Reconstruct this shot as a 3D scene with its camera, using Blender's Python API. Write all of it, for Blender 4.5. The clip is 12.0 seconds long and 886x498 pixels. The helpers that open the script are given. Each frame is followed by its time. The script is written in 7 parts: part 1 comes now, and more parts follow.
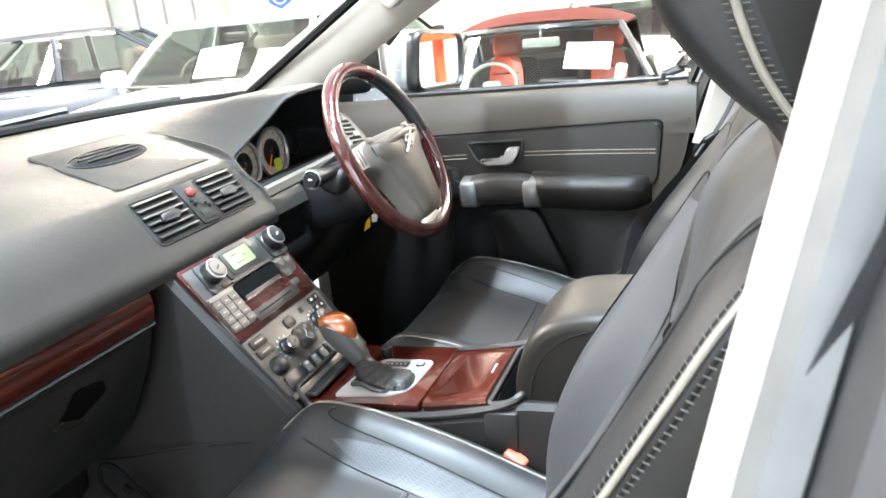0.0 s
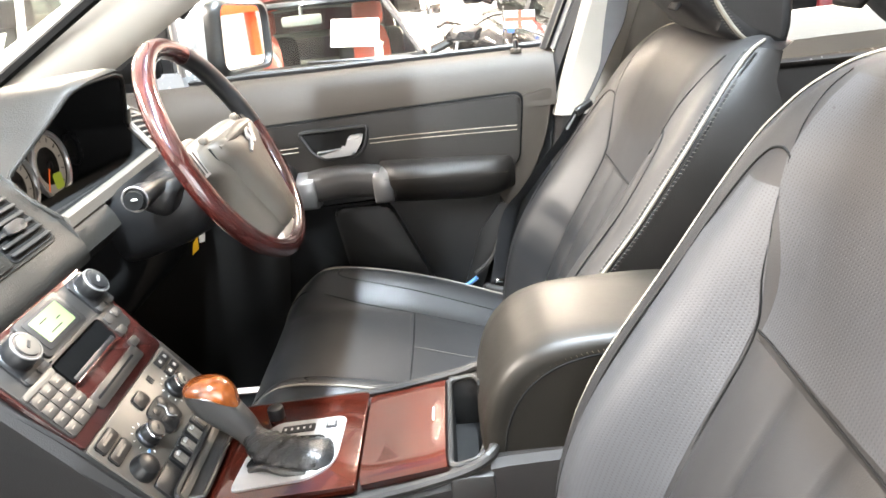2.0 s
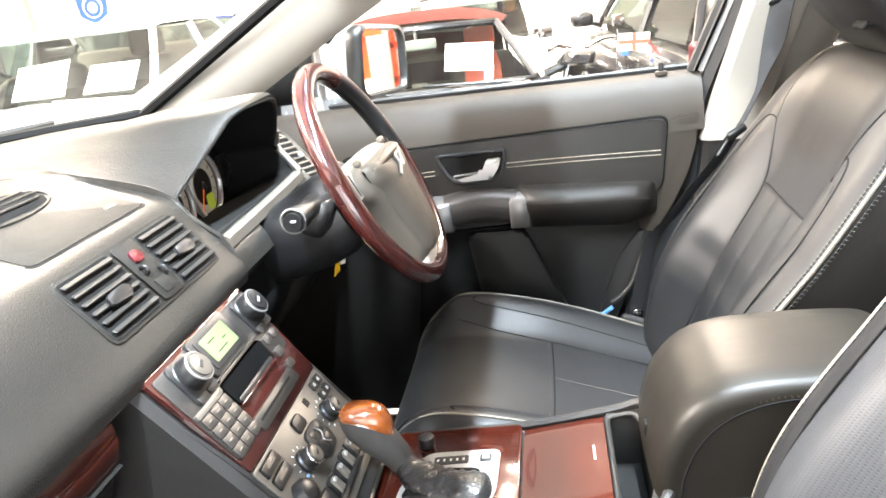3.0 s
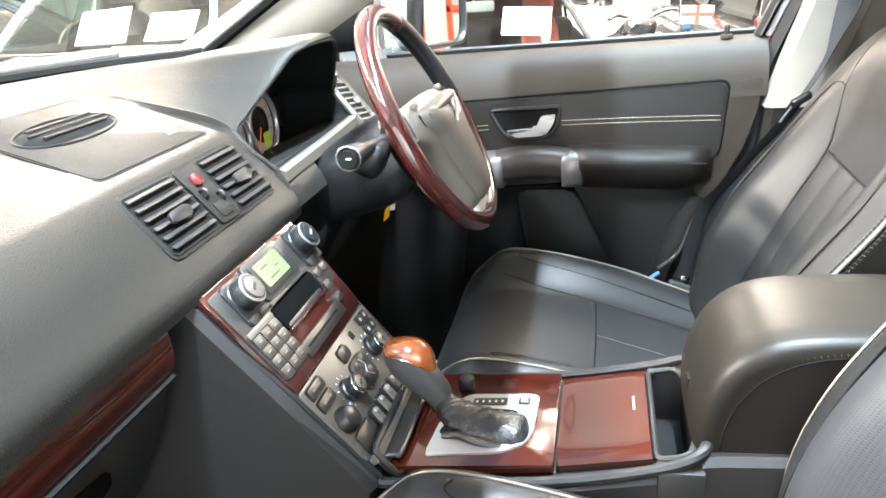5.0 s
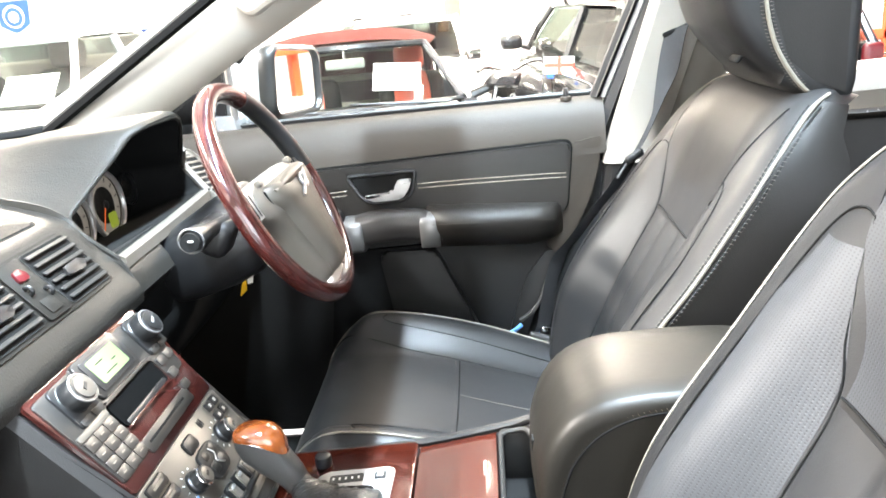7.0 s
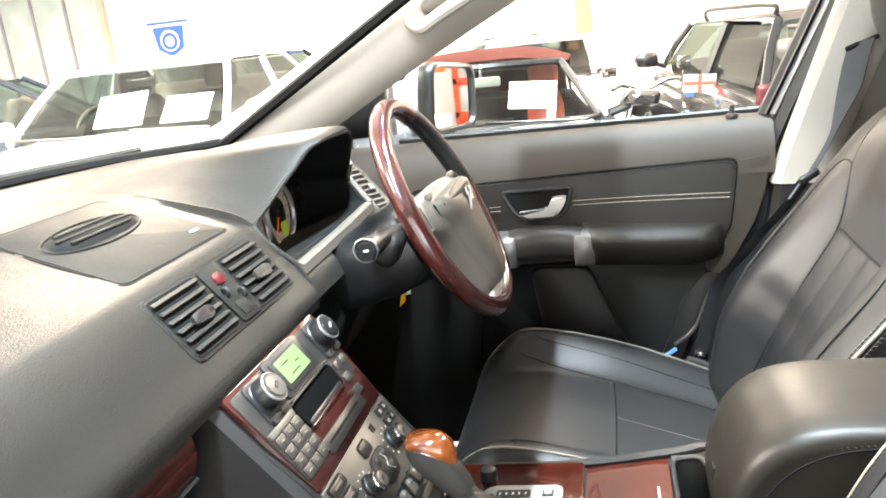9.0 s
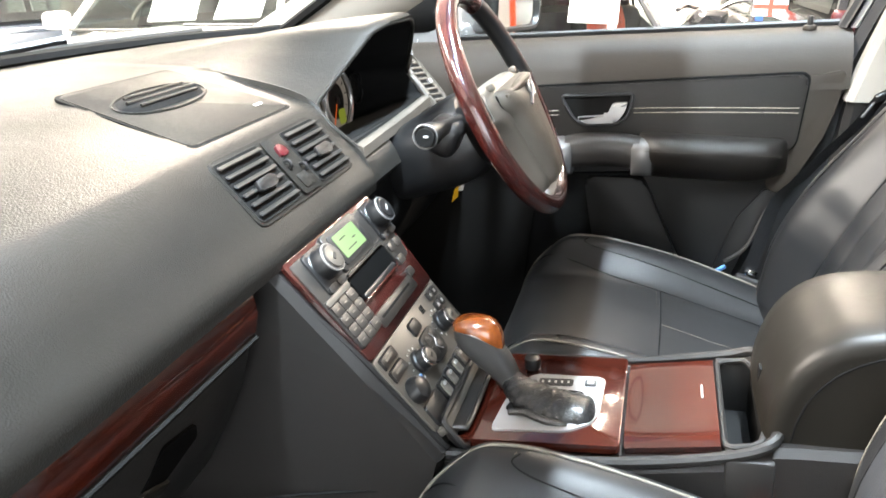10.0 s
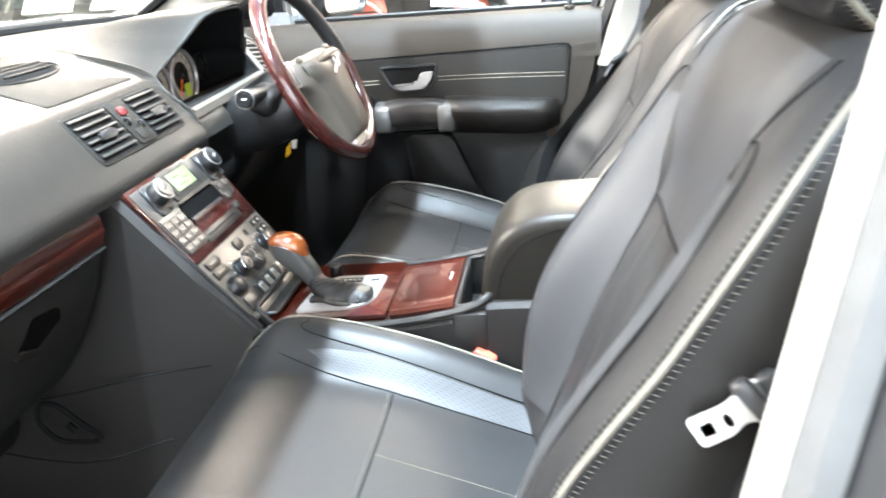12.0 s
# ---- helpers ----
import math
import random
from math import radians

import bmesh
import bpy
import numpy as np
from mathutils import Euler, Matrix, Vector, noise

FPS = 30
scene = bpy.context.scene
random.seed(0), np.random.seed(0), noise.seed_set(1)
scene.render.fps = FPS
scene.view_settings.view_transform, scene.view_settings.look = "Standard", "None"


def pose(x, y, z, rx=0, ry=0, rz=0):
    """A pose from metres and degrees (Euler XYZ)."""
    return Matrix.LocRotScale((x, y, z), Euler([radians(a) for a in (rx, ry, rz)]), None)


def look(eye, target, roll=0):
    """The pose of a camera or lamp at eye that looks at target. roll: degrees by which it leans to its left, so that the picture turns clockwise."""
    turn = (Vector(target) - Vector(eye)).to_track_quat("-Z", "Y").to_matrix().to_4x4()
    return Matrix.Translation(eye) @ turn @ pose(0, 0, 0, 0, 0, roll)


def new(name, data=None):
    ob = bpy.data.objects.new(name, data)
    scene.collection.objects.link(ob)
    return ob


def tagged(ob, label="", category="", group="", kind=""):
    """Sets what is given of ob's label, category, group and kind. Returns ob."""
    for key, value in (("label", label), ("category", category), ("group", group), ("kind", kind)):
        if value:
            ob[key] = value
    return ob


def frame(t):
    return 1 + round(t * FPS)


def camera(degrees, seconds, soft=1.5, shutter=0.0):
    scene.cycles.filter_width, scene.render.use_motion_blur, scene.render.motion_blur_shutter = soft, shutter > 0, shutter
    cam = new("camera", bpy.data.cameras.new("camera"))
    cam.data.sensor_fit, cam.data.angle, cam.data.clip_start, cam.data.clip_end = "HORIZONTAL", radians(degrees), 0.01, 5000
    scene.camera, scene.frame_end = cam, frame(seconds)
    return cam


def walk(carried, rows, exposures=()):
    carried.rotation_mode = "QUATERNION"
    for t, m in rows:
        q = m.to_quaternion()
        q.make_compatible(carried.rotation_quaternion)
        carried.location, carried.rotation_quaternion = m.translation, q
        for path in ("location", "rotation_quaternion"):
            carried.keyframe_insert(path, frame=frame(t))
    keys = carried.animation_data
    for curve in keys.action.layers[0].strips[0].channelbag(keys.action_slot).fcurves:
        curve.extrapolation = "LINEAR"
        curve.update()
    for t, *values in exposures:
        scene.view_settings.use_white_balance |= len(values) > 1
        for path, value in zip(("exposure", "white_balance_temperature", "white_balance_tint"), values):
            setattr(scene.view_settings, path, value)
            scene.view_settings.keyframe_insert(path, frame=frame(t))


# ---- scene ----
cam = camera(60.3, 12.0, soft=1.6, shutter=0.3)
PATH = [
    (0, (0.859, -1.029, 1.386), (0.158, 0.74, 0.771), -5.6),
    (0.5, (0.778, -0.907, 1.386), (0.169, 0.898, 0.775), -5.6),
    (1, (0.688, -0.838, 1.38), (0.24, 0.997, 0.723), -6.1),
    (1.5, (0.607, -0.812, 1.383), (0.417, 1.046, 0.669), -8.7),
    (2, (0.577, -0.813, 1.364), (0.512, 1.053, 0.646), -6.0),
    (2.5, (0.536, -0.807, 1.358), (0.351, 1.066, 0.682), -6.2),
    (3, (0.491, -0.787, 1.369), (0.188, 1.085, 0.732), -7.0),
    (5, (0.48, -0.807, 1.339), (0.066, 1.021, 0.639), -4.6),
    (5.5, (0.514, -0.811, 1.342), (0.237, 1.018, 0.581), -4.6),
    (6, (0.539, -0.808, 1.361), (0.378, 1.066, 0.681), -5.1),
    (6.5, (0.553, -0.804, 1.363), (0.416, 1.082, 0.71), -5.4),
    (8.3, (0.509, -0.794, 1.404), (0.329, 1.143, 0.937), -6.6),
    (8.5, (0.505, -0.798, 1.401), (0.228, 1.125, 0.927), -5.8),
    (9, (0.475, -0.809, 1.374), (0.037, 1.068, 0.84), -6.1),
    (9.5, (0.453, -0.819, 1.363), (-0.064, 1.016, 0.759), -4.4),
    (10, (0.454, -0.831, 1.335), (-0.085, 0.954, 0.613), -3.4),
    (10.5, (0.462, -0.844, 1.331), (-0.086, 0.928, 0.581), -3.1),
    (11, (0.497, -0.878, 1.335), (-0.052, 0.89, 0.579), -4.4),
    (11.5, (0.581, -0.987, 1.328), (0.106, 0.811, 0.593), -6.4),
    (12, (0.699, -1.118, 1.351), (0.384, 0.701, 0.583), -4.0),
]
EXPOSURES = [(0.0, 0.11, 6500, 10), (1.5, 0.3, 6840, 12), (2.5, 0.44, 7090, 14), (3.2, 0.4, 6940, 13), (5.0, 0.26, 6640, 10), (5.5, 0.29, 6740, 11), (6.5, 0.51, 6540, 10), (8.5, 0.22, 7090, 11), (9.0, 0.06, 7040, 11), (9.5, -0.01, 6890, 11), (10.5, -0.08, 6840, 12), (11.0, 0.04, 6740, 11), (11.5, 0.28, 6630, 10), (12.0, 0.4, 6530, 10)]
walk(cam, [(t, look(eye, target, roll)) for t, eye, target, roll in PATH], EXPOSURES)

# ---- light: a bright indoor car hall, added lamps under its ceiling, fill from an assumed roller door behind the camera ----
world = bpy.data.worlds.new("hall_air")
scene.world = world
world.use_nodes = True
world.node_tree.nodes["Background"].inputs[0].default_value = (0.9, 0.95, 1.0, 1)
world.node_tree.nodes["Background"].inputs[1].default_value = 0.3


def area_lamp(name, place, target, sx, sy, power, colour):
    data = bpy.data.lights.new(name, "AREA")
    data.shape, data.size, data.size_y, data.energy, data.color = "RECTANGLE", sx, sy, power, colour
    ob = new(name, data)
    ob.matrix_world = look(place, target)
    return ob


SKY_BLUE, COOL, NEUTRAL, WARM = (0.70, 0.86, 1.0), (0.80, 0.91, 1.0), (1.0, 0.96, 0.90), (1.0, 0.89, 0.75)
# x, y, watts and length of each ceiling lamp; unseen, placed to suit the cabin's light
LAMPS = [(0.35, -2.3, 780, 2.4), (0.78, 0.05, 900, 1.2), (-2.4, -3.4, 400, 2.4), (-4.7, -0.2, 2300, 2.4), (-2.2, 5.0, 950, 2.4), (-7.2, 2.8, 600, 2.4), (-6.4, 6.5, 700, 2.4), (0.9, 3.4, 170, 2.4), (0.9, 8.0, 950, 2.4), (3.4, 5.0, 700, 2.4), (2.6, -5.0, 1700, 2.4)]
for lx, ly, watts, long in LAMPS:
    area_lamp("ceiling_lamp_light", (lx, ly, 4.12), (lx, ly + 0.001, 0), 0.06 if lx == 0.78 else 0.14, long, watts, SKY_BLUE if lx in (0.35, 0.78) else COOL if lx == 2.6 else NEUTRAL if lx == -4.7 else WARM if ly > -1 else NEUTRAL)


# cool fill from an assumed, unseen roller door in the wall behind the camera
area_lamp("roller_door_daylight", (3.6, -6.02, 1.7), (3.6, 0, 1.7), 4.8, 3.2, 380, (0.84, 0.92, 1.0))


# ---- materials ----
def material(name, colour, rough=0.5, metal=0.0, second=None, scale=8.0, grain=0.0, grain_scale=600.0, coat=0.0,
             kind="noise", spread=0.5, rough_var=0.08, stretch=(1, 1, 1), spec=0.5, wear=0.0):
    m = bpy.data.materials.new(name)
    m.use_nodes = True
    nt = m.node_tree
    b = nt.nodes["Principled BSDF"]
    b.inputs["Metallic"].default_value = metal
    b.inputs["Coat Weight"].default_value = coat
    b.inputs["Coat Roughness"].default_value = 0.04
    b.inputs["Specular IOR Level"].default_value = spec
    co = nt.nodes.new("ShaderNodeTexCoord")
    mp = nt.nodes.new("ShaderNodeMapping")
    mp.inputs["Scale"].default_value = stretch
    nt.links.new(co.outputs["Object"], mp.inputs["Vector"])
    n1 = nt.nodes.new("ShaderNodeTexNoise")
    n1.inputs["Scale"].default_value, n1.inputs["Detail"].default_value = scale, 5
    nt.links.new(mp.outputs[0], n1.inputs["Vector"])
    second = second or tuple(c * 0.72 for c in colour)
    ramp = nt.nodes.new("ShaderNodeValToRGB")
    ramp.color_ramp.elements[0].position = 0.5 - spread / 2
    ramp.color_ramp.elements[1].position = 0.5 + spread / 2
    ramp.color_ramp.elements[0].color, ramp.color_ramp.elements[1].color = (*second, 1), (*colour, 1)
    source = n1.outputs["Fac"]
    if kind == "wood":
        w = nt.nodes.new("ShaderNodeTexWave")
        w.inputs["Scale"].default_value, w.inputs["Distortion"].default_value = scale * 0.8, 7
        w.inputs["Detail"].default_value, w.inputs["Detail Scale"].default_value = 3, 1.6
        nt.links.new(mp.outputs[0], w.inputs["Vector"])
        mixn = nt.nodes.new("ShaderNodeMath")
        mixn.operation = "MULTIPLY_ADD"
        mixn.inputs[1].default_value = 0.4
        half = nt.nodes.new("ShaderNodeMath")
        half.operation = "MULTIPLY"
        half.inputs[1].default_value = 0.6
        nt.links.new(n1.outputs["Fac"], half.inputs[0])
        nt.links.new(w.outputs["Fac"], mixn.inputs[0])
        nt.links.new(half.outputs[0], mixn.inputs[2])
        source = mixn.outputs[0]
    nt.links.new(source, ramp.inputs[0])
    nt.links.new(ramp.outputs[0], b.inputs["Base Color"])
    n2 = nt.nodes.new("ShaderNodeTexNoise")
    n2.inputs["Scale"].default_value, n2.inputs["Detail"].default_value = scale * 2.7, 6
    nt.links.new(co.outputs["Object"], n2.inputs["Vector"])
    mr = nt.nodes.new("ShaderNodeMapRange")
    mr.inputs["To Min"].default_value, mr.inputs["To Max"].default_value = max(0.02, rough - rough_var), rough + rough_var
    nt.links.new(n2.outputs["Fac"], mr.inputs["Value"])
    nt.links.new(mr.outputs[0], b.inputs["Roughness"])
    if grain:
        if kind == "perforated":
            v = nt.nodes.new("ShaderNodeTexVoronoi")
            v.inputs["Scale"].default_value, v.inputs["Randomness"].default_value = grain_scale, 0.0
            hole = nt.nodes.new("ShaderNodeMapRange")
            hole.inputs["From Min"].default_value, hole.inputs["From Max"].default_value = 0.17, 0.30
            # holes in even rows across and up the panel
            v.voronoi_dimensions = "2D"
            split, rise, flat = nt.nodes.new("ShaderNodeSeparateXYZ"), nt.nodes.new("ShaderNodeMath"), nt.nodes.new("ShaderNodeCombineXYZ")
            nt.links.new(co.outputs["Object"], split.inputs[0])
            rise.operation = "MULTIPLY_ADD"
            rise.inputs[1].default_value = 0.6
            nt.links.new(split.outputs["X"], rise.inputs[0])
            nt.links.new(split.outputs["Z"], rise.inputs[2])
            nt.links.new(split.outputs["Y"], flat.inputs["X"])
            nt.links.new(rise.outputs[0], flat.inputs["Y"])
            nt.links.new(flat.outputs[0], v.inputs["Vector"])
            nt.links.new(v.outputs["Distance"], hole.inputs["Value"])
            height = hole.outputs[0]
            dark = nt.nodes.new("ShaderNodeMix")
            dark.data_type = "RGBA"
            for socket in dark.inputs:
                if socket.name == "A" and socket.type == "RGBA":
                    socket.default_value = (0.020, 0.020, 0.021, 1)
                if socket.name == "B" and socket.type == "RGBA":
                    nt.links.new(ramp.outputs[0], socket)
            nt.links.new(hole.outputs[0], dark.inputs[0])
            nt.links.new(dark.outputs[2], b.inputs["Base Color"])
        else:
            v = nt.nodes.new("ShaderNodeTexVoronoi")
            v.inputs["Scale"].default_value = grain_scale
            nt.links.new(co.outputs["Object"], v.inputs["Vector"])
            fine = nt.nodes.new("ShaderNodeTexNoise")
            fine.inputs["Scale"].default_value, fine.inputs["Detail"].default_value = grain_scale * 0.12, 4
            nt.links.new(co.outputs["Object"], fine.inputs["Vector"])
            add = nt.nodes.new("ShaderNodeMath")
            add.operation = "MULTIPLY_ADD"
            add.inputs[1].default_value = 1.0 + wear * 6
            nt.links.new(fine.outputs["Fac"], add.inputs[0])
            nt.links.new(v.outputs["Distance"], add.inputs[2])
            height = add.outputs[0]
        bump = nt.nodes.new("ShaderNodeBump")
        bump.inputs["Strength"].default_value, bump.inputs["Distance"].default_value = grain, 0.001
        nt.links.new(height, bump.inputs["Height"])
        nt.links.new(bump.outputs[0], b.inputs["Normal"])
    return m


def glowing(name, colour, strength):
    m = material(name, tuple(c * 0.12 for c in colour), 0.3)
    b = m.node_tree.nodes["Principled BSDF"]
    b.inputs["Emission Color"].default_value = (*colour, 1)
    b.inputs["Emission Strength"].default_value = strength
    return m


def pane_material(name, tint, gloss=0.08):
    m = bpy.data.materials.new(name)
    m.use_nodes = True
    nt = m.node_tree
    nt.nodes.remove(nt.nodes["Principled BSDF"])
    clear, shine, mix = nt.nodes.new("ShaderNodeBsdfTransparent"), nt.nodes.new("ShaderNodeBsdfGlossy"), nt.nodes.new("ShaderNodeMixShader")
    clear.inputs[0].default_value = (*tint, 1)
    shine.inputs["Roughness"].default_value = 0.01
    mix.inputs[0].default_value = gloss
    nt.links.new(clear.outputs[0], mix.inputs[1])
    nt.links.new(shine.outputs[0], mix.inputs[2])
    nt.links.new(mix.outputs[0], nt.nodes["Material Output"].inputs[0])
    return m


LEATHER = material("black_leather", (0.0145, 0.0142, 0.0145), 0.44, second=(0.0112, 0.0110, 0.0113), scale=5, grain=0.10, grain_scale=900, wear=0.1, spec=0.26)
# copy of the black leather, warm light on the armrest put into its colour
ARM_LEATHER_WARM = material("armrest_leather_warm", (0.0120, 0.0102, 0.0078), 0.42, second=(0.0096, 0.0082, 0.0064), scale=5, grain=0.12, grain_scale=800, wear=0.1, spec=0.22)
# perforated leather, its colour lightened and cooled to imitate the cool light
LEATHER_PERF_LIT = material("perforated_leather_lit", (0.034, 0.035, 0.038), 0.44, second=(0.027, 0.028, 0.030), spec=0.3, scale=7, grain=0.18, grain_scale=290, kind="perforated")
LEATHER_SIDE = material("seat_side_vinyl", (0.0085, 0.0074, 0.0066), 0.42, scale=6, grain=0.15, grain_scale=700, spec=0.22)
DASH = material("dash_soft_vinyl", (0.0158, 0.0145, 0.0126), 0.40, second=(0.0130, 0.0121, 0.0107), scale=4, grain=0.36, grain_scale=500, spec=0.16)
VENT_SLAT = material("vent_slat_plastic", (0.0150, 0.0142, 0.0132), 0.45, scale=12, spec=0.25)
BAND = material("brushed_band", (0.21, 0.205, 0.20), 0.34, metal=0.6, second=(0.18, 0.176, 0.172), scale=40, stretch=(0.15, 1.0, 1.0))
PULL_GREY = material("satin_pull_grey", (0.048, 0.044, 0.041), 0.38, metal=0.3, second=(0.040, 0.037, 0.035), scale=12)
GRIP = material("grip_leather", (0.032, 0.031, 0.030), 0.45, scale=9, grain=0.25, grain_scale=700)
DASH_PANEL = material("dash_smooth_panel", (0.0130, 0.0120, 0.0104), 0.5, scale=9, grain=0.3, grain_scale=700, spec=0.14)
LIP = material("gauge_lip_trim", (0.090, 0.078, 0.065), 0.48, second=(0.078, 0.068, 0.057), scale=6, grain=0.2, grain_scale=700, spec=0.35)
GREY_TRIM = material("warm_grey_trim", (0.120, 0.104, 0.086), 0.45, second=(0.104, 0.091, 0.075), scale=6, grain=0.15, grain_scale=700)
DOOR_UPPER = material("door_upper_vinyl", (0.036, 0.029, 0.0228), 0.5, second=(0.031, 0.025, 0.0198), scale=5, grain=0.3, grain_scale=600, spec=0.25)
DOOR_DARK = material("door_dark_vinyl", (0.0092, 0.0084, 0.0079), 0.46, second=(0.0072, 0.0068, 0.0066), scale=6, grain=0.3, grain_scale=600, spec=0.3)
DOOR_INSET = material("door_inset_leather", (0.0130, 0.0111, 0.0096), 0.40, second=(0.0106, 0.0094, 0.0084), spec=0.35, scale=6, grain=0.3, grain_scale=560)
CONSOLE_PL = material("console_dark_plastic", (0.0128, 0.0115, 0.0107), 0.5, second=(0.0105, 0.0097, 0.0094), scale=7, grain=0.25, grain_scale=900, spec=0.32)
WOOD = material("mahogany_gloss", (0.048, 0.0084, 0.0042), 0.14, second=(0.015, 0.0028, 0.0018), scale=11, coat=0.6, spec=0.35, spread=0.62, stretch=(1.3, 0.8, 0.7), rough_var=0.02)
SURROUND = material("surround_wood_gloss", (0.038, 0.0080, 0.0062), 0.16, second=(0.012, 0.0036, 0.0032), scale=30, coat=0.5, spread=0.4, stretch=(1.0, 0.35, 1.0))
KEY = material("dark_key_plastic", (0.021, 0.0182, 0.0162), 0.36, second=(0.017, 0.0150, 0.0134), scale=40, metal=0.1)
TRIM_MID = material("radio_trim_plastic", (0.0150, 0.0132, 0.0118), 0.40, second=(0.0125, 0.0111, 0.0099), scale=14, metal=0.05)
WOOD_DARK = material("wheel_wood_gloss", (0.052, 0.0085, 0.0065), 0.2, second=(0.020, 0.0045, 0.004), scale=16, coat=1.0, kind="wood", spread=0.7)
BURL = material("amber_burl_gloss", (0.24, 0.060, 0.009), 0.2, second=(0.045, 0.010, 0.003), scale=38, coat=1.0, spread=0.35)
BLACK = material("black_plastic", (0.0095, 0.0094, 0.0098), 0.35, scale=12, grain=0.1, grain_scale=900)
FLANK = material("flank_plastic", (0.0130, 0.0112, 0.0105), 0.5, second=(0.0105, 0.0092, 0.0088), scale=7, grain=0.25, grain_scale=900, spec=0.3)
GLOVE = material("glovebox_vinyl", (0.0135, 0.0125, 0.0115), 0.5, second=(0.0105, 0.0098, 0.0092), scale=6, grain=0.3, grain_scale=600, spec=0.35)
# near-black that stands in for the shade inside recesses drawn flat
RECESS_SHADE = material("recess_shade_black", (0.0024, 0.0024, 0.0024), 0.9, scale=9, spec=0.03)
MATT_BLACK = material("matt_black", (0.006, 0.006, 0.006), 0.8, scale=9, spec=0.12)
# rubber lightened to grey to stand for the reflection on the near seal
SEAL_SHEEN = material("seal_rubber_sheen", (0.075, 0.074, 0.073), 0.45, scale=20)
RUBBER = material("black_rubber", (0.018, 0.018, 0.019), 0.55, scale=20)
SATIN = material("satin_silver", (0.40, 0.39, 0.38), 0.34, metal=0.6, second=(0.47, 0.46, 0.45), scale=30, rough_var=0.05)
CHROME = material("chrome", (0.8, 0.8, 0.8), 0.10, metal=1.0, second=(0.76, 0.76, 0.77), scale=10, rough_var=0.03)
STACK_GREY = material("stack_grey_plastic", (0.078, 0.068, 0.058), 0.40, second=(0.068, 0.060, 0.051), scale=14, metal=0.25)
BUTTON = material("button_warm_grey", (0.130, 0.115, 0.096), 0.38, second=(0.122, 0.107, 0.09), scale=40, metal=0.2)
HUB = material("airbag_cover_grey", (0.112, 0.099, 0.083), 0.46, second=(0.098, 0.087, 0.073), scale=9, grain=0.3, grain_scale=700)
BEIGE = material("beige_pillar_fabric", (0.33, 0.298, 0.26), 0.62, second=(0.295, 0.266, 0.232), scale=6, grain=0.25, grain_scale=900)
HEADLINER = material("headliner_fabric", (0.55, 0.51, 0.45), 0.85, scale=9, grain=0.3, grain_scale=800)
CARPET = material("black_carpet", (0.014, 0.0135, 0.013), 0.95, spec=0.1, scale=60, grain=0.8, grain_scale=700)
PIPING = material("cream_piping", (0.150, 0.134, 0.108), 0.55, second=(0.118, 0.105, 0.085), scale=60, grain=0.3, grain_scale=900)
BOOT = material("boot_leather", (0.0105, 0.0103, 0.0105), 0.30, scale=9, grain=0.6, grain_scale=300, wear=0.8, spec=0.5)
THREAD = material("pale_thread", (0.30, 0.265, 0.21), 0.7, scale=80)
STITCH = material("seat_stitch_thread", (0.060, 0.052, 0.041), 0.7, scale=80)
THREAD_DARK = material("tan_thread", (0.13, 0.105, 0.075), 0.7, scale=80)
SEAM = material("seam_shadow_thread", (0.007, 0.007, 0.007), 0.85, scale=60, spec=0.1)
SCREEN = glowing("green_lcd", (0.34, 0.56, 0.24), 0.85)
# glow added to gauge faces, needles and readout so they show under the hood
GAUGE = glowing("gauge_face", (0.30, 0.27, 0.23), 0.42)
NEEDLE = glowing("needle_orange", (0.9, 0.16, 0.03), 0.5)
GREEN_LCD = glowing("gauge_lcd_green", (0.45, 0.55, 0.06), 0.35)
RED = material("red_plastic", (0.075, 0.005, 0.008), 0.3, scale=30)
BUCKLE_RED = material("buckle_red", (0.78, 0.11, 0.07), 0.32, scale=30)
YELLOW = material("yellow_label", (0.75, 0.42, 0.01), 0.5, scale=40)
WHITE_LABEL = material("white_label", (0.8, 0.8, 0.78), 0.5, scale=40)
BLUE_STRIP = material("blue_film_strip", (0.12, 0.30, 0.62), 0.3, scale=30)
SILVER_PAINT = material("silver_car_paint", (0.52, 0.53, 0.54), 0.25, metal=0.6, second=(0.49, 0.50, 0.51), scale=30, coat=1.0)
MIRROR = material("mirror_glass", (0.9, 0.9, 0.9), 0.02, metal=1.0, rough_var=0.0, second=(0.9, 0.9, 0.9))
GLASS = pane_material("clear_glass", (0.96, 0.98, 0.97), 0.03)
TINT_BAND = pane_material("blue_tint_glass", (0.25, 0.42, 0.72))
WEBBING = material("belt_webbing", (0.022, 0.022, 0.024), 0.6, scale=50, grain=0.5, grain_scale=1200)
TONGUE = material("belt_tongue_metal", (0.75, 0.74, 0.73), 0.25, metal=0.5, second=(0.7, 0.7, 0.69), scale=30)


PLATE = material("brushed_plate", (0.44, 0.435, 0.43), 0.36, metal=0.5, second=(0.36, 0.355, 0.35), scale=30, stretch=(0.1, 1.0, 1.0))


# ---- mesh helpers ----
def finish(name, bm, mat, angle=35):
    bmesh.ops.recalc_face_normals(bm, faces=bm.faces)
    me = bpy.data.meshes.new(name)
    bm.to_mesh(me)
    bm.free()
    me.materials.append(mat)
    me.shade_smooth()
    me.set_sharp_from_angle(angle=radians(angle))
    return new(name, me)


def part(name, bm, mat, parent, label="", angle=35):
    ob = finish(name, bm, mat, angle)
    ob.parent = parent
    if label:
        tagged(ob, label)
    return ob


def thing(name, label, category, group="", at=(0, 0, 0)):
    ob = new(name)
    ob.location = at
    ob.empty_display_size = 0.05
    return tagged(ob, label, category, group)


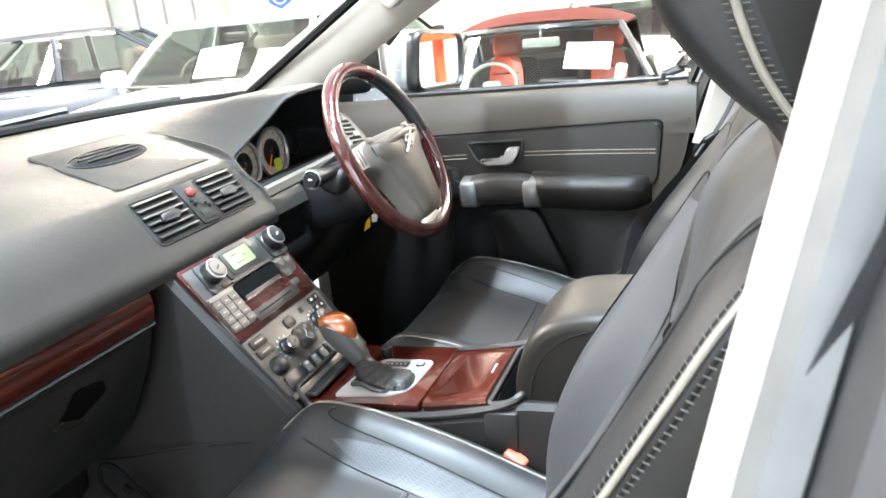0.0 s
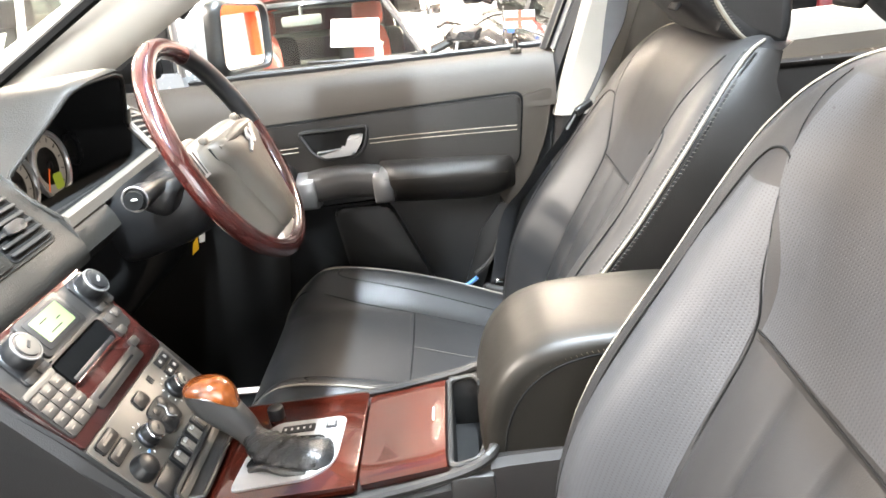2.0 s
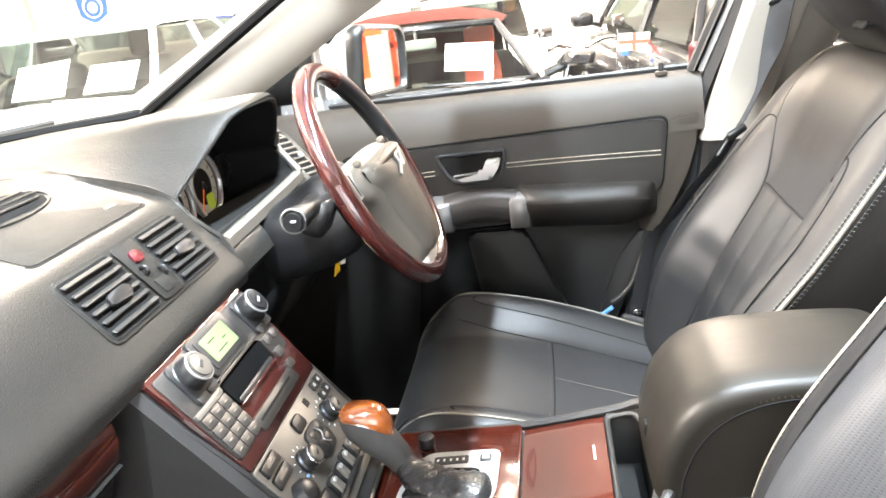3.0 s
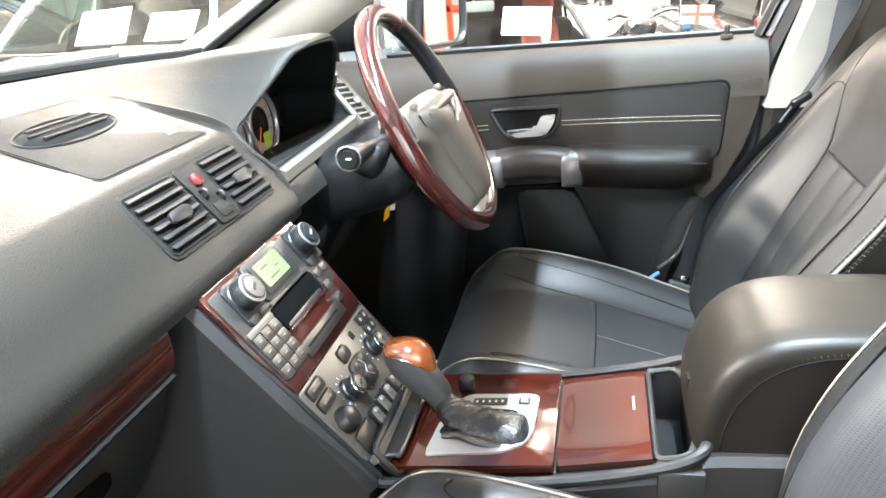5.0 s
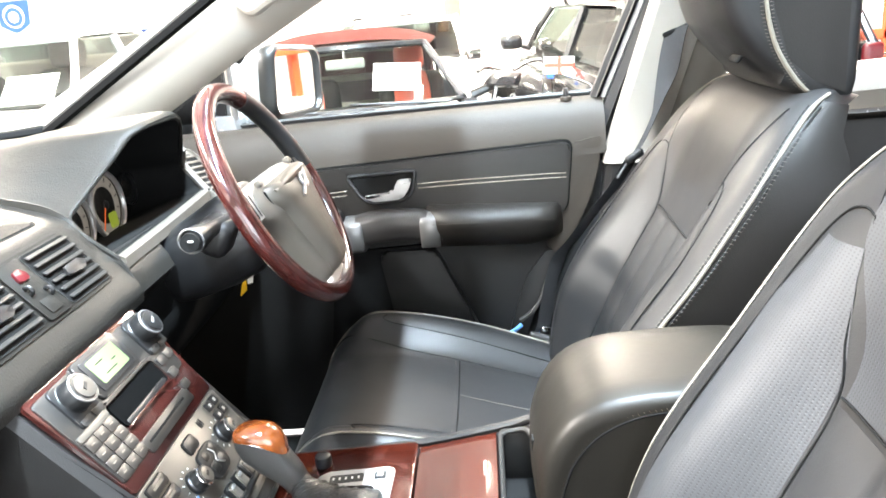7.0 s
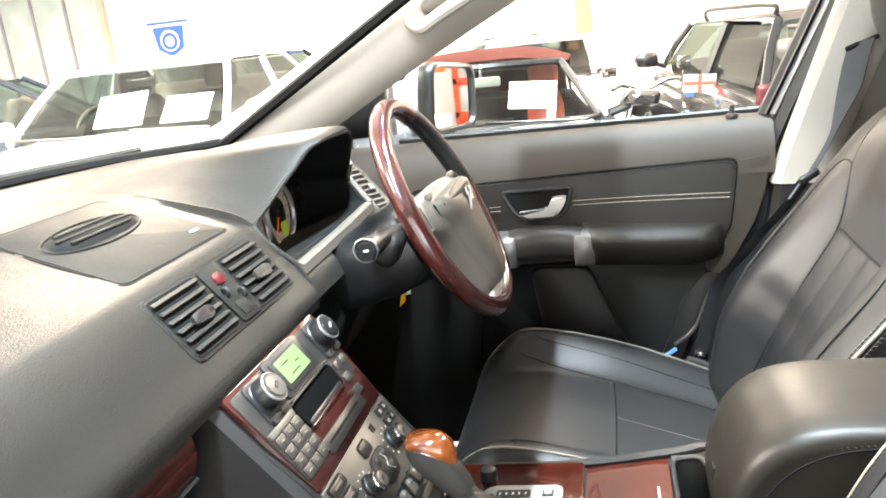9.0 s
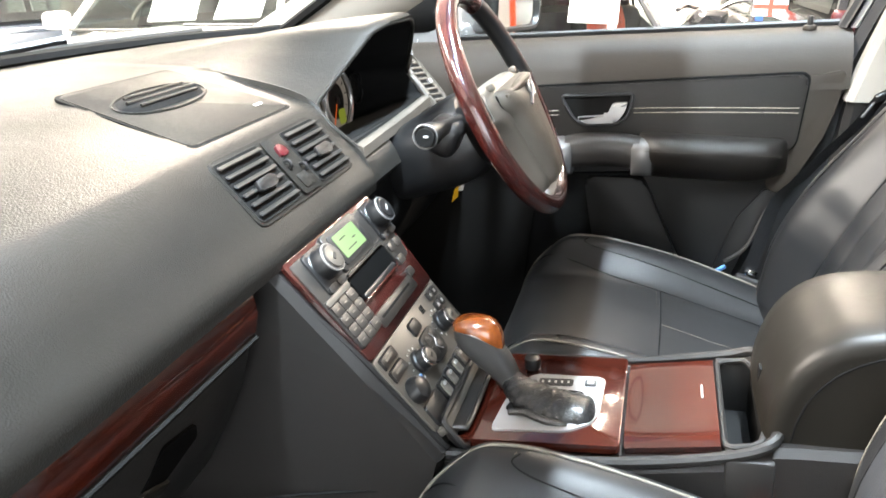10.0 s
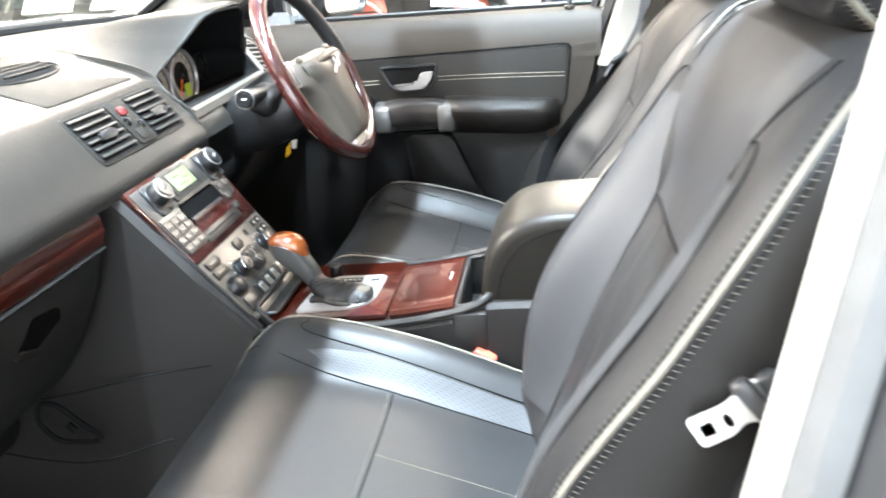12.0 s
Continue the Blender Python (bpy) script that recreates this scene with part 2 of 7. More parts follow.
def structure(name, bm, mat, label, category, angle=35):
    return tagged(finish(name, bm, mat, angle), label, category, kind="structure")


def moved(bm, m):
    bmesh.ops.transform(bm, matrix=m, verts=bm.verts)
    return bm


def merged(*bms):
    out = bmesh.new()
    for b in bms:
        me = bpy.data.meshes.new("tmp")
        b.to_mesh(me)
        b.free()
        out.from_mesh(me)
        bpy.data.meshes.remove(me)
    return out


def rbox(sx, sy, sz, r=0.004, seg=2, m=None):
    bm = bmesh.new()
    bmesh.ops.create_cube(bm, size=1)
    bmesh.ops.scale(bm, vec=(sx, sy, sz), verts=bm.verts)
    if r > 0:
        bmesh.ops.bevel(bm, geom=bm.edges[:], offset=min(r, 0.49 * min(sx, sy, sz)), segments=seg, affect="EDGES", profile=0.5)
    return moved(bm, m) if m is not None else bm


def bar(x0, x1, y0, y1, z0, z1, r=0.004, seg=2):
    return rbox(x1 - x0, y1 - y0, z1 - z0, r, seg, Matrix.Translation(((x0 + x1) / 2, (y0 + y1) / 2, (z0 + z1) / 2)))


def prism(outline, depth, r=0.003, m=None, seg=2):
    """A plate with that outline in its own x and y, from z = 0 up to depth, its upper rim rounded."""
    bm = bmesh.new()
    low = [bm.verts.new((x, y, 0)) for x, y in outline]
    top = [bm.verts.new((x, y, depth)) for x, y in outline]
    n = len(low)
    bm.faces.new(low[::-1])
    face = bm.faces.new(top)
    for i in range(n):
        bm.faces.new((low[i], low[(i + 1) % n], top[(i + 1) % n], top[i]))
    if r > 0:
        bmesh.ops.bevel(bm, geom=list(face.edges), offset=r, segments=seg, affect="EDGES", profile=0.5)
    return moved(bm, m) if m is not None else bm


def rounded(outline, r, n=5):
    """The outline with its corners rounded."""
    out = []
    k = len(outline)
    for i in range(k):
        p, a, b = Vector(outline[i]), Vector(outline[i - 1]), Vector(outline[(i + 1) % k])
        d = min(r, 0.45 * (a - p).length, 0.45 * (b - p).length)
        s, e = p + (a - p).normalized() * d, p + (b - p).normalized() * d
        for j in range(n + 1):
            t = j / n
            out.append(tuple((1 - t) ** 2 * s + 2 * t * (1 - t) * p + t * t * e))
    return out


def rect(x0, x1, y0, y1):
    return [(x0, y0), (x1, y0), (x1, y1), (x0, y1)]


def loft(rings, closed=True, caps=True):
    bm = bmesh.new()
    rows = [[bm.verts.new(p) for p in ring] for ring in rings]
    n = len(rows[0])
    for a, b in zip(rows, rows[1:]):
        for i in range(n if closed else n - 1):
            j = (i + 1) % n
            bm.faces.new((a[i], a[j], b[j], b[i]))
    if closed and caps:
        bm.faces.new(rows[0][::-1])
        bm.faces.new(rows[-1])
    return bm


def smooth(points, n=6, closed=False):
    """A smooth curve through the points."""
    pts = [Vector(p) for p in points]
    k = len(pts)
    out = []
    for i in range(k if closed else k - 1):
        p0 = pts[(i - 1) % k] if closed or i > 0 else 2 * pts[0] - pts[1]
        p1, p2 = pts[i], pts[(i + 1) % k]
        p3 = pts[(i + 2) % k] if closed or i + 2 < k else 2 * pts[-1] - pts[-2]
        for j in range(n):
            t = j / n
            out.append(0.5 * ((2 * p1) + (p2 - p0) * t + (2 * p0 - 5 * p1 + 4 * p2 - p3) * t * t + (3 * p1 - p0 - 3 * p2 + p3) * t ** 3))
    if not closed:
        out.append(pts[-1])
    return out


def tube(path, r, n=8, closed=False, flat=1.0):
    pts = [Vector(p) for p in path]
    k = len(pts)
    rings = []
    ref = Vector((0.12, 0.31, 0.94)).normalized()
    for i, p in enumerate(pts):
        a = pts[i - 1] if i > 0 or closed else p
        b = pts[(i + 1) % k] if i < k - 1 or closed else p
        d = (b - a).normalized()
        u = d.cross(ref)
        u = (u if u.length > 0.05 else d.cross(Vector((1, 0, 0)))).normalized()
        v = u.cross(d)
        rr = r(i / max(1, k - 1)) if callable(r) else r
        rings.append([p + rr * (math.cos(c) * u + flat * math.sin(c) * v) for c in (2 * math.pi * q / n for q in range(n))])
    if closed:
        rings.append(rings[0])
        return loft(rings, True, False)
    return loft(rings)


def dashes(path, length, gap, r):
    """Stitches: short threads along a curve."""
    pts = [Vector(p) for p in path]
    bms = []
    step = length + gap
    total = 0.0
    marks = []
    for a, b in zip(pts, pts[1:]):
        seg = (b - a).length
        while total + seg >= len(marks) * step / 2:
            marks.append(a.lerp(b, (len(marks) * step / 2 - total) / max(seg, 1e-9)))
        total += seg
    for a, b in zip(marks[0::2], marks[1::2]):
        mid = (b - a) * (length / step)
        bms.append(tube([a - mid, a + mid], r, 5))
    return merged(*bms)


def comb(path, reach, spacing, r):
    """Stitches that run across a seam: short threads from the curve along reach."""
    pts = [Vector(p) for p in path]
    total, n, bms = 0.0, 0, []
    for a, b in zip(pts, pts[1:]):
        seg = (b - a).length
        while total + seg >= n * spacing:
            p = a.lerp(b, (n * spacing - total) / max(seg, 1e-9))
            bms.append(tube([p, p + Vector(reach)], r, 4))
            n += 1
        total += seg
    return merged(*bms)


def disc(r, h, n=32, bevel=0.001, m=None):
    return prism([(r * math.cos(2 * math.pi * i / n), r * math.sin(2 * math.pi * i / n)) for i in range(n)], h, bevel, m)


def ring(r, minor, n=40, m=None, k=8):
    bm = tube([(r * math.cos(2 * math.pi * i / n), r * math.sin(2 * math.pi * i / n), 0) for i in range(n)], minor, k, True)
    return moved(bm, m) if m is not None else bm


def curve(x, knots):
    """A smooth value at x from pairs (x, value)."""
    if x <= knots[0][0]:
        return knots[0][1]
    for i, ((a, va), (b, vb)) in enumerate(zip(knots, knots[1:])):
        if x <= b:
            s = (vb - va) / (b - a)
            before = (va - knots[i - 1][1]) / (a - knots[i - 1][0]) if i > 0 else s
            after = (knots[i + 2][1] - vb) / (knots[i + 2][0] - b) if i + 2 < len(knots) else s
            m0 = 0.5 * (before + s) if before * s > 0 else 0.0
            m1 = 0.5 * (after + s) if after * s > 0 else 0.0
            t, h = (x - a) / (b - a), b - a
            return (2 * t ** 3 - 3 * t * t + 1) * va + (t ** 3 - 2 * t * t + t) * h * m0 + (3 * t * t - 2 * t ** 3) * vb + (t ** 3 - t * t) * h * m1
    return knots[-1][1]


def step(x):
    x = min(1.0, max(0.0, x))
    return x * x * (3 - 2 * x)


def basis(origin, ax, ay):
    """A pose whose x and y run along ax and ay."""
    ax, ay = Vector(ax).normalized(), Vector(ay)
    az = ax.cross(ay).normalized()
    ay = az.cross(ax)
    return Matrix.Translation(origin) @ Matrix((ax, ay, az)).transposed().to_4x4()


GROUND = -0.12      # the hall floor under the wheels


# ================= the car's shell =================
def car_shell():
    car = thing("silver_car", "silver car body with beige pillar trim and roof lining", "car")
    # floor, firewall, roof, back
    part("floor_pan", bar(-0.75, 2.25, -0.72, 0.80, 0.36, 0.42, 0.02), CARPET, car)
    part("firewall", bar(-0.80, -0.72, -0.72, 0.78, 0.42, 1.16, 0.02), MATT_BLACK, car)
    # roof with an assumed, unseen glass opening that lets light onto the front seats
    def under(x, y):
        i = (x - 0.30) / 0.165
        z = 1.575 + 0.10 * math.sin(math.pi * min(1, (i + 1.5) / 14))
        w = 0.57 + 0.03 * math.sin(math.pi * i / 12)
        return z + 0.03 * (1 - abs(y) / w) if abs(y) < w else z - 0.5 * (abs(y) - w)

    def roof_piece(x0, x1, y0, y1):
        rows = []
        for k in range(9):
            x = x0 + (x1 - x0) * k / 8
            ys = [y0 + (y1 - y0) * j / 10 for j in range(11)]
            rows.append([(x, y, under(x, y)) for y in ys] + [(x, y, under(x, y) + 0.055) for y in ys[::-1]])
        return loft(rows)
    part("roof", merged(roof_piece(0.30, 0.47, -0.63, 0.63), roof_piece(0.96, 2.28, -0.63, 0.63), roof_piece(0.47, 0.96, -0.63, -0.42), roof_piece(0.47, 0.96, 0.42, 0.63)), HEADLINER, car)
    panel = part("roof_glass", loft([[(x, y, under(x, y) + 0.045) for y in (-0.42, -0.2, 0, 0.2, 0.42)] for x in (0.47, 0.63, 0.80, 0.96)], False), GLASS, car, "clear glass panel assumed in the roof")
    panel.visible_shadow = False
    part("tailgate", bar(2.25, 2.33, -0.72, 0.78, 0.42, 1.62, 0.03), CONSOLE_PL, car)
    # windscreen: black lower band, cowl, glass, blue upper band
    base = smooth([(-0.34, -0.70, 1.20), (-0.50, -0.42, 1.207), (-0.575, 0.0, 1.21), (-0.50, 0.42, 1.207), (-0.34, 0.70, 1.20)], 8)
    top = smooth([(0.30, -0.55, 1.545), (0.26, -0.3, 1.575), (0.24, 0.0, 1.585), (0.26, 0.3, 1.575), (0.30, 0.55, 1.545)], 8)
    frac = lambda f: [a.lerp(b, f) for a, b in zip(base, top)]
    glass = part("windscreen", loft([frac(0.03), frac(0.3), frac(0.6), frac(0.80)], False), GLASS, car, "clear windscreen glass")
    band = part("tint_band", loft([frac(0.80), frac(0.98)], False), TINT_BAND, car, "blue tinted upper band of the windscreen")
    glass.visible_shadow = band.visible_shadow = False
    part("windscreen_edge", merged(tube(base, 0.013, 8), tube([p + Vector((-0.03, 0, -0.008)) for p in base], 0.016, 8)), MATT_BLACK, car)
    cowl = [[p + Vector((dx, 0, dz)) for p in base] for dx, dz in ((-0.02, -0.015), (-0.10, -0.02), (-0.22, -0.05), (-0.24, -0.09))]
    part("cowl", loft(cowl, False), BLACK, car, "black plastic cowl below the windscreen")
    for y0, y1 in ((-0.55, 0.02), (0.06, 0.60)):
        w = thing("wiper", "black windscreen wiper lying on the cowl", "wiper", "windscreen wipers")
        a, b = Vector((-0.63, y0, 1.203)), Vector((-0.47 if y1 > 0.3 else -0.60, y1, 1.215))
        part("blade", tube([a, a.lerp(b, 0.5) + Vector((-0.02, 0, 0.008)), b], 0.006, 6), RUBBER, w)
        part("arm", tube([a.lerp(b, 0.5) + Vector((-0.02, 0, 0.02)), a.lerp(b, 0.1) + Vector((-0.13, 0, 0.0))], 0.009, 6), BLACK, w)
    # pillars
    for s in (1, -1):
        # front pillar: from the dash corner up to the roof
        path = smooth([(-0.56, 0.765, 1.075), (-0.40, 0.735, 1.155), (-0.16, 0.69, 1.27), (0.10, 0.645, 1.405), (0.34, 0.60, 1.515), (0.56, 0.575, 1.585)], 6)
        rings = []
        for i, p in enumerate(path):
            f = i / (len(path) - 1)
            d = (path[min(i + 1, len(path) - 1)] - path[max(i - 1, 0)]).normalized()
            up = Vector((-d.z, 0, d.x)).normalized()
            side = Vector((0, 1, 0))
            h = 0.062 - 0.014 * f
            prof = [(-h * 1.55, 0.010), (-h * 1.15, -0.016), (-h * 0.3, -0.030), (h * 0.75, -0.022), (h, 0.0), (h * 0.8, 0.05), (-h * 1.4, 0.06)]
            rings.append([Vector((q.x, s * q.y, q.z)) for q in (p + up * a + side * b for a, b in prof)])
        pil = part("front_pillar_trim", loft(rings), BEIGE, car, "beige front pillar trim")
        if s == 1:
            # beige recess drawn as a solid capsule, its shade painted as darker grey
            c = Vector((0.205, 0.588, 1.446))
            ax = Vector((0.24, -0.03, 0.115)).normalized()
            dn = Vector((0.43, 0, -0.90))
            recess_path = [c - ax * 0.052, c - ax * 0.03, c, c + ax * 0.03, c + ax * 0.052]
            part("grab_recess", tube(recess_path, lambda f: 0.020 * (1 - abs(2 * f - 1) ** 4 * 0.5), 12), GREY_TRIM, pil, "solid capsule behind the grab handle, the recess's shade painted as darker grey")
            bar_mid = c + dn * 0.026 + Vector((0, -0.022, 0))
            part("grab_handle", tube(smooth([c - ax * 0.088 + dn * 0.004 + Vector((0, 0.012, 0)), bar_mid - ax * 0.066 + Vector((0, 0.010, 0)), bar_mid - ax * 0.03, bar_mid + ax * 0.03, bar_mid + ax * 0.066 + Vector((0, 0.010, 0)), c + ax * 0.088 + dn * 0.004 + Vector((0, 0.012, 0))], 6), 0.0125, 10), BEIGE, pil, "beige grab handle on the pillar")
    side_seal = [base[-1].lerp(top[-1], i / 10) + Vector((0.01, -0.012, 0.0)) for i in range(11)]
    part("windscreen_side_seal", tube(side_seal, 0.011, 6), MATT_BLACK, car)
    part("windscreen_side_seal", tube([Vector((p.x, -p.y, p.z)) for p in side_seal], 0.011, 6), MATT_BLACK, car)

    # centre pillar on the driver's side, leaning back
    def pillar(x_front, x_back, y, s, mat, name, z0, z1, lean, thick, label=""):
        rings = []
        for i in range(9):
            z = z0 + (z1 - z0) * i / 8
            dx, dy = (z - 1.1) * lean, -(z - 1.1) * 0.28 if z > 1.1 else 0
            a, b, yy = x_front + dx, x_back + dx, y + dy
            prof = [(a, yy + thick), (a, yy + 0.012), (a + 0.012, yy), ((a + b) / 2, yy - 0.006), (b - 0.012, yy), (b, yy + 0.012), (b, yy + thick)]
            rings.append([(px, s * py, z) for px, py in prof])
        return part(name, loft(rings), mat, car, label)

    pillar(0.885, 0.985, 0.742, 1, GREY_TRIM, "centre_pillar_return", 1.037, 1.60, 0.275, 0.03, "warm grey rear part of the centre pillar trim")
    pillar(0.795, 0.902, 0.725, 1, BEIGE, "centre_pillar_trim", 1.037, 1.60, 0.275, 0.04, "beige centre pillar trim beside the driver")
    pillar(0.79, 0.945, 0.73, 1, CONSOLE_PL, "centre_pillar_base", 0.42, 1.037, 0.12, 0.04)
    pillar(0.780, 1.00, 0.800, 1, RUBBER, "pillar_backing", 0.45, 1.60, 0.34, 0.03)
    pillar(0.768, 0.800, 0.775, 1, RUBBER, "door_seal", 0.45, 1.60, 0.37, 0.03)
    pillar(0.757, 0.768, 0.795, 1, SATIN, "window_channel", 1.165, 1.60, 0.385, 0.03, "bright edge of the window channel")
    pillar(0.737, 0.757, 0.80, 1, RUBBER, "window_channel_seal", 1.165, 1.60, 0.385, 0.03)
    # centre pillar on the passenger's side, seen edge-on close to the lens
    return car, pillar


CAR, pillar = car_shell()


def near_pillar():
    rings = {"edge": [], "seal": [], "skin": [], "inner": []}
    for i in range(10):
        z = 0.50 + 1.12 * i / 9
        dx = 0.859 + max(z - 1.20, -0.5) * 0.233
        y = -0.651 + (z - 1.20) * 0.25
        def sec(pts):
            return [(dx + a, y + b, z) for a, b in pts]
        rings["edge"].append(sec([(0.0, 0.0), (0.003, 0.008), (0.012, 0.020), (0.16, 0.040), (0.16, 0.03), (0.034, 0.006), (0.022, -0.008), (0.010, -0.007)]))
        rings["seal"].append(sec([(0.019, -0.002), (0.018, -0.016), (0.027, -0.030), (0.046, -0.030), (0.054, -0.014), (0.050, 0.004)]))
        rings["inner"].append(sec([(0.050, -0.012), (0.050, -0.036), (0.058, -0.060), (0.082, -0.074), (0.082, -0.012)]))
        rings["skin"].append(sec([(0.074, -0.040), (0.074, -0.066), (0.086, -0.100), (0.13, -0.130), (0.25, -0.135), (0.25, -0.03)]))
    part("near_pillar_trim", loft(rings["edge"]), BEIGE, CAR, "pale beige centre pillar edge beside the passenger seat")
    part("near_door_seal", loft(rings["seal"]), SEAL_SHEEN, CAR, "rubber door seal, its reflection painted as grey")
    part("near_pillar_flange", loft(rings["inner"]), RUBBER, CAR)
    part("near_pillar_skin", loft(rings["skin"]), SILVER_PAINT, CAR, "silver painted centre pillar")
    part("door_sill", bar(-0.5, 0.85, -0.80, -0.69, 0.36, 0.50, 0.02), CONSOLE_PL, CAR)
    part("rear_side", bar(1.05, 2.25, -0.86, -0.80, 0.36, 1.12, 0.03), SILVER_PAINT, CAR)
    part("front_side", bar(-0.75, -0.42, -0.80, -0.72, 0.36, 1.15, 0.03), CONSOLE_PL, CAR)


near_pillar()


def outer_body():
    """Bonnet, wings, bumpers, rear flank and wheels of the car itself."""
    def shell(x, half, low, top):
        return [(x, -half, low), (x, -half, top - 0.12), (x, -half * 0.94, top - 0.03), (x, -half * 0.6, top + 0.005), (x, 0, top + 0.015), (x, half * 0.6, top + 0.005), (x, half * 0.94, top - 0.03), (x, half, top - 0.12), (x, half, low)]
    nose = [shell(x, h, lo, t) for x, h, lo, t in ((-0.80, 0.86, 0.42, 1.08), (-1.05, 0.865, 0.62, 1.05), (-1.30, 0.86, 0.62, 1.00), (-1.52, 0.84, 0.36, 0.94), (-1.70, 0.78, 0.20, 0.86), (-1.80, 0.66, 0.22, 0.74), (-1.83, 0.60, 0.26, 0.60))]
    part("bonnet", loft(nose, False), SILVER_PAINT, CAR, "silver bonnet and wings", 50)
    part("front_bumper", rbox(0.16, 1.56, 0.24, 0.07, 3, Matrix.Translation((-1.80, 0, 0.34))), SILVER_PAINT, CAR)
    part("grille", rbox(0.04, 0.62, 0.20, 0.03, 3, pose(-1.845, 0, 0.62, 0, -8)), BLACK, CAR)
    for sg in (-1, 1):
        part("headlamp", rbox(0.20, 0.34, 0.15, 0.05, 3, pose(-1.72, sg * 0.60, 0.70, 0, 0, sg * 20)), CHROME, CAR)
        part("sill", bar(-0.80, 1.42, min(sg * 0.74, sg * 0.85), max(sg * 0.74, sg * 0.85), 0.20, 0.40, 0.03), CONSOLE_PL, CAR)
        for x in (-1.17, 1.69):
            hub = pose(x, sg * 0.76, GROUND + 0.36, 90) @ Matrix.Translation((0, 0, -0.11))
            wheel = part("wheel", disc(0.36, 0.22, 40, 0.03, hub), RUBBER, CAR, "black tyre on a silver rim")
            part("rim", disc(0.235, 0.228, 32, 0.02, hub @ Matrix.Translation((0, 0, -0.004))), SATIN, wheel)
    part("rear_flank", bar(1.00, 2.25, 0.80, 0.86, 0.36, 1.10, 0.03), SILVER_PAINT, CAR)
    part("rear_bumper", rbox(0.16, 1.60, 0.30, 0.06, 3, Matrix.Translation((2.37, 0, 0.42))), SILVER_PAINT, CAR)


outer_body()


def rear_door():
    d = thing("rear_door_trim", "rear door trim with a beige upper ledge and black lower panel", "door trim")
    rings = []
    for i in range(8):
        x = 0.96 + i * 0.17
        z = 1.183 + 0.004 * i
        rings.append([(x, 0.84, z - 0.005), (x, 0.79, z), (x, 0.755, z - 0.012), (x, 0.735, z - 0.05), (x, 0.74, z - 0.085), (x, 0.80, z - 0.09)])
    part("upper_ledge", loft(rings), BEIGE, d, "beige upper ledge")
    part("lower_panel", bar(0.95, 2.2, 0.745, 0.83, 0.42, 1.085, 0.01), DOOR_DARK, d)
    part("window_frame", merged(tube([(1.0, 0.81, 1.165), (1.15, 0.70, 1.55)], 0.02, 6), tube([(0.98, 0.83, 1.172), (2.2, 0.83, 1.19)], 0.008, 6)), RUBBER, d)
    part("outer_skin", bar(0.95, 2.25, 0.83, 0.87, 0.36, 1.15, 0.015), SILVER_PAINT, d)


rear_door()


# ================= dashboard =================
def recess(y):
    return 0.168 < y < 0.585


def dash_profile(y):
    """Points x, z of the dash across the car at y, from the windscreen back and down."""
    e = abs(y) / 0.72
    front = -0.565 + 0.22 * e ** 2.4
    drop = 0.05 * step((abs(y) - 0.55) / 0.17)
    pull = (0.10 if y > 0 else 0.078) * step((abs(y) - 0.50) / 0.24)
    if y < 0.165:
        side = step((-0.14 - y) / 0.12)          # the fuller pad before the passenger
        top = [(front, 1.203), (front + 0.16, 1.208), (-0.215 - 0.03 * side, 1.200 - 0.002 * side), (-0.13, 1.176 + 0.004 * side), (-0.045, 1.150 + 0.002 * side), (-0.018, 1.134 + 0.004 * side),
               (0.012, 1.100 + 0.006 * side), (0.038, 1.068 + 0.004 * side), (0.058, 1.040 + 0.004 * side), (0.058, 1.020)]
        low = [(0.02, 1.012), (0.0, 0.96), (-0.12, 0.90), (-0.40, 0.90)]
    else:
        if recess(y):
            cut = 0.03 * step((y - 0.288) / 0.014)
            top = [(front, 1.203), (front + 0.16, 1.208), (-0.21, 1.182), (-0.155, 1.163), (-0.147, 1.10), (-0.142, 1.036),
                   (-0.06, 1.044), (0.026, 1.064), (0.045 - cut, 1.056), (0.056 - 1.6 * cut, 1.030)]
        else:
            top = [(front, 1.203), (front + 0.16, 1.208), (-0.215, 1.200), (-0.17, 1.192), (-0.06, 1.165), (-0.02, 1.14),
                   (0.005, 1.105), (0.030, 1.086), (0.048, 1.060), (0.055, 1.030)]
        low = [(0.03, 1.005), (0.0, 0.96), (-0.12, 0.90), (-0.40, 0.90)]
    return [(x - pull * (1 if i > 2 else 0.3), z - drop) for i, (x, z) in enumerate(top)] + [(x - pull, z) for x, z in low]


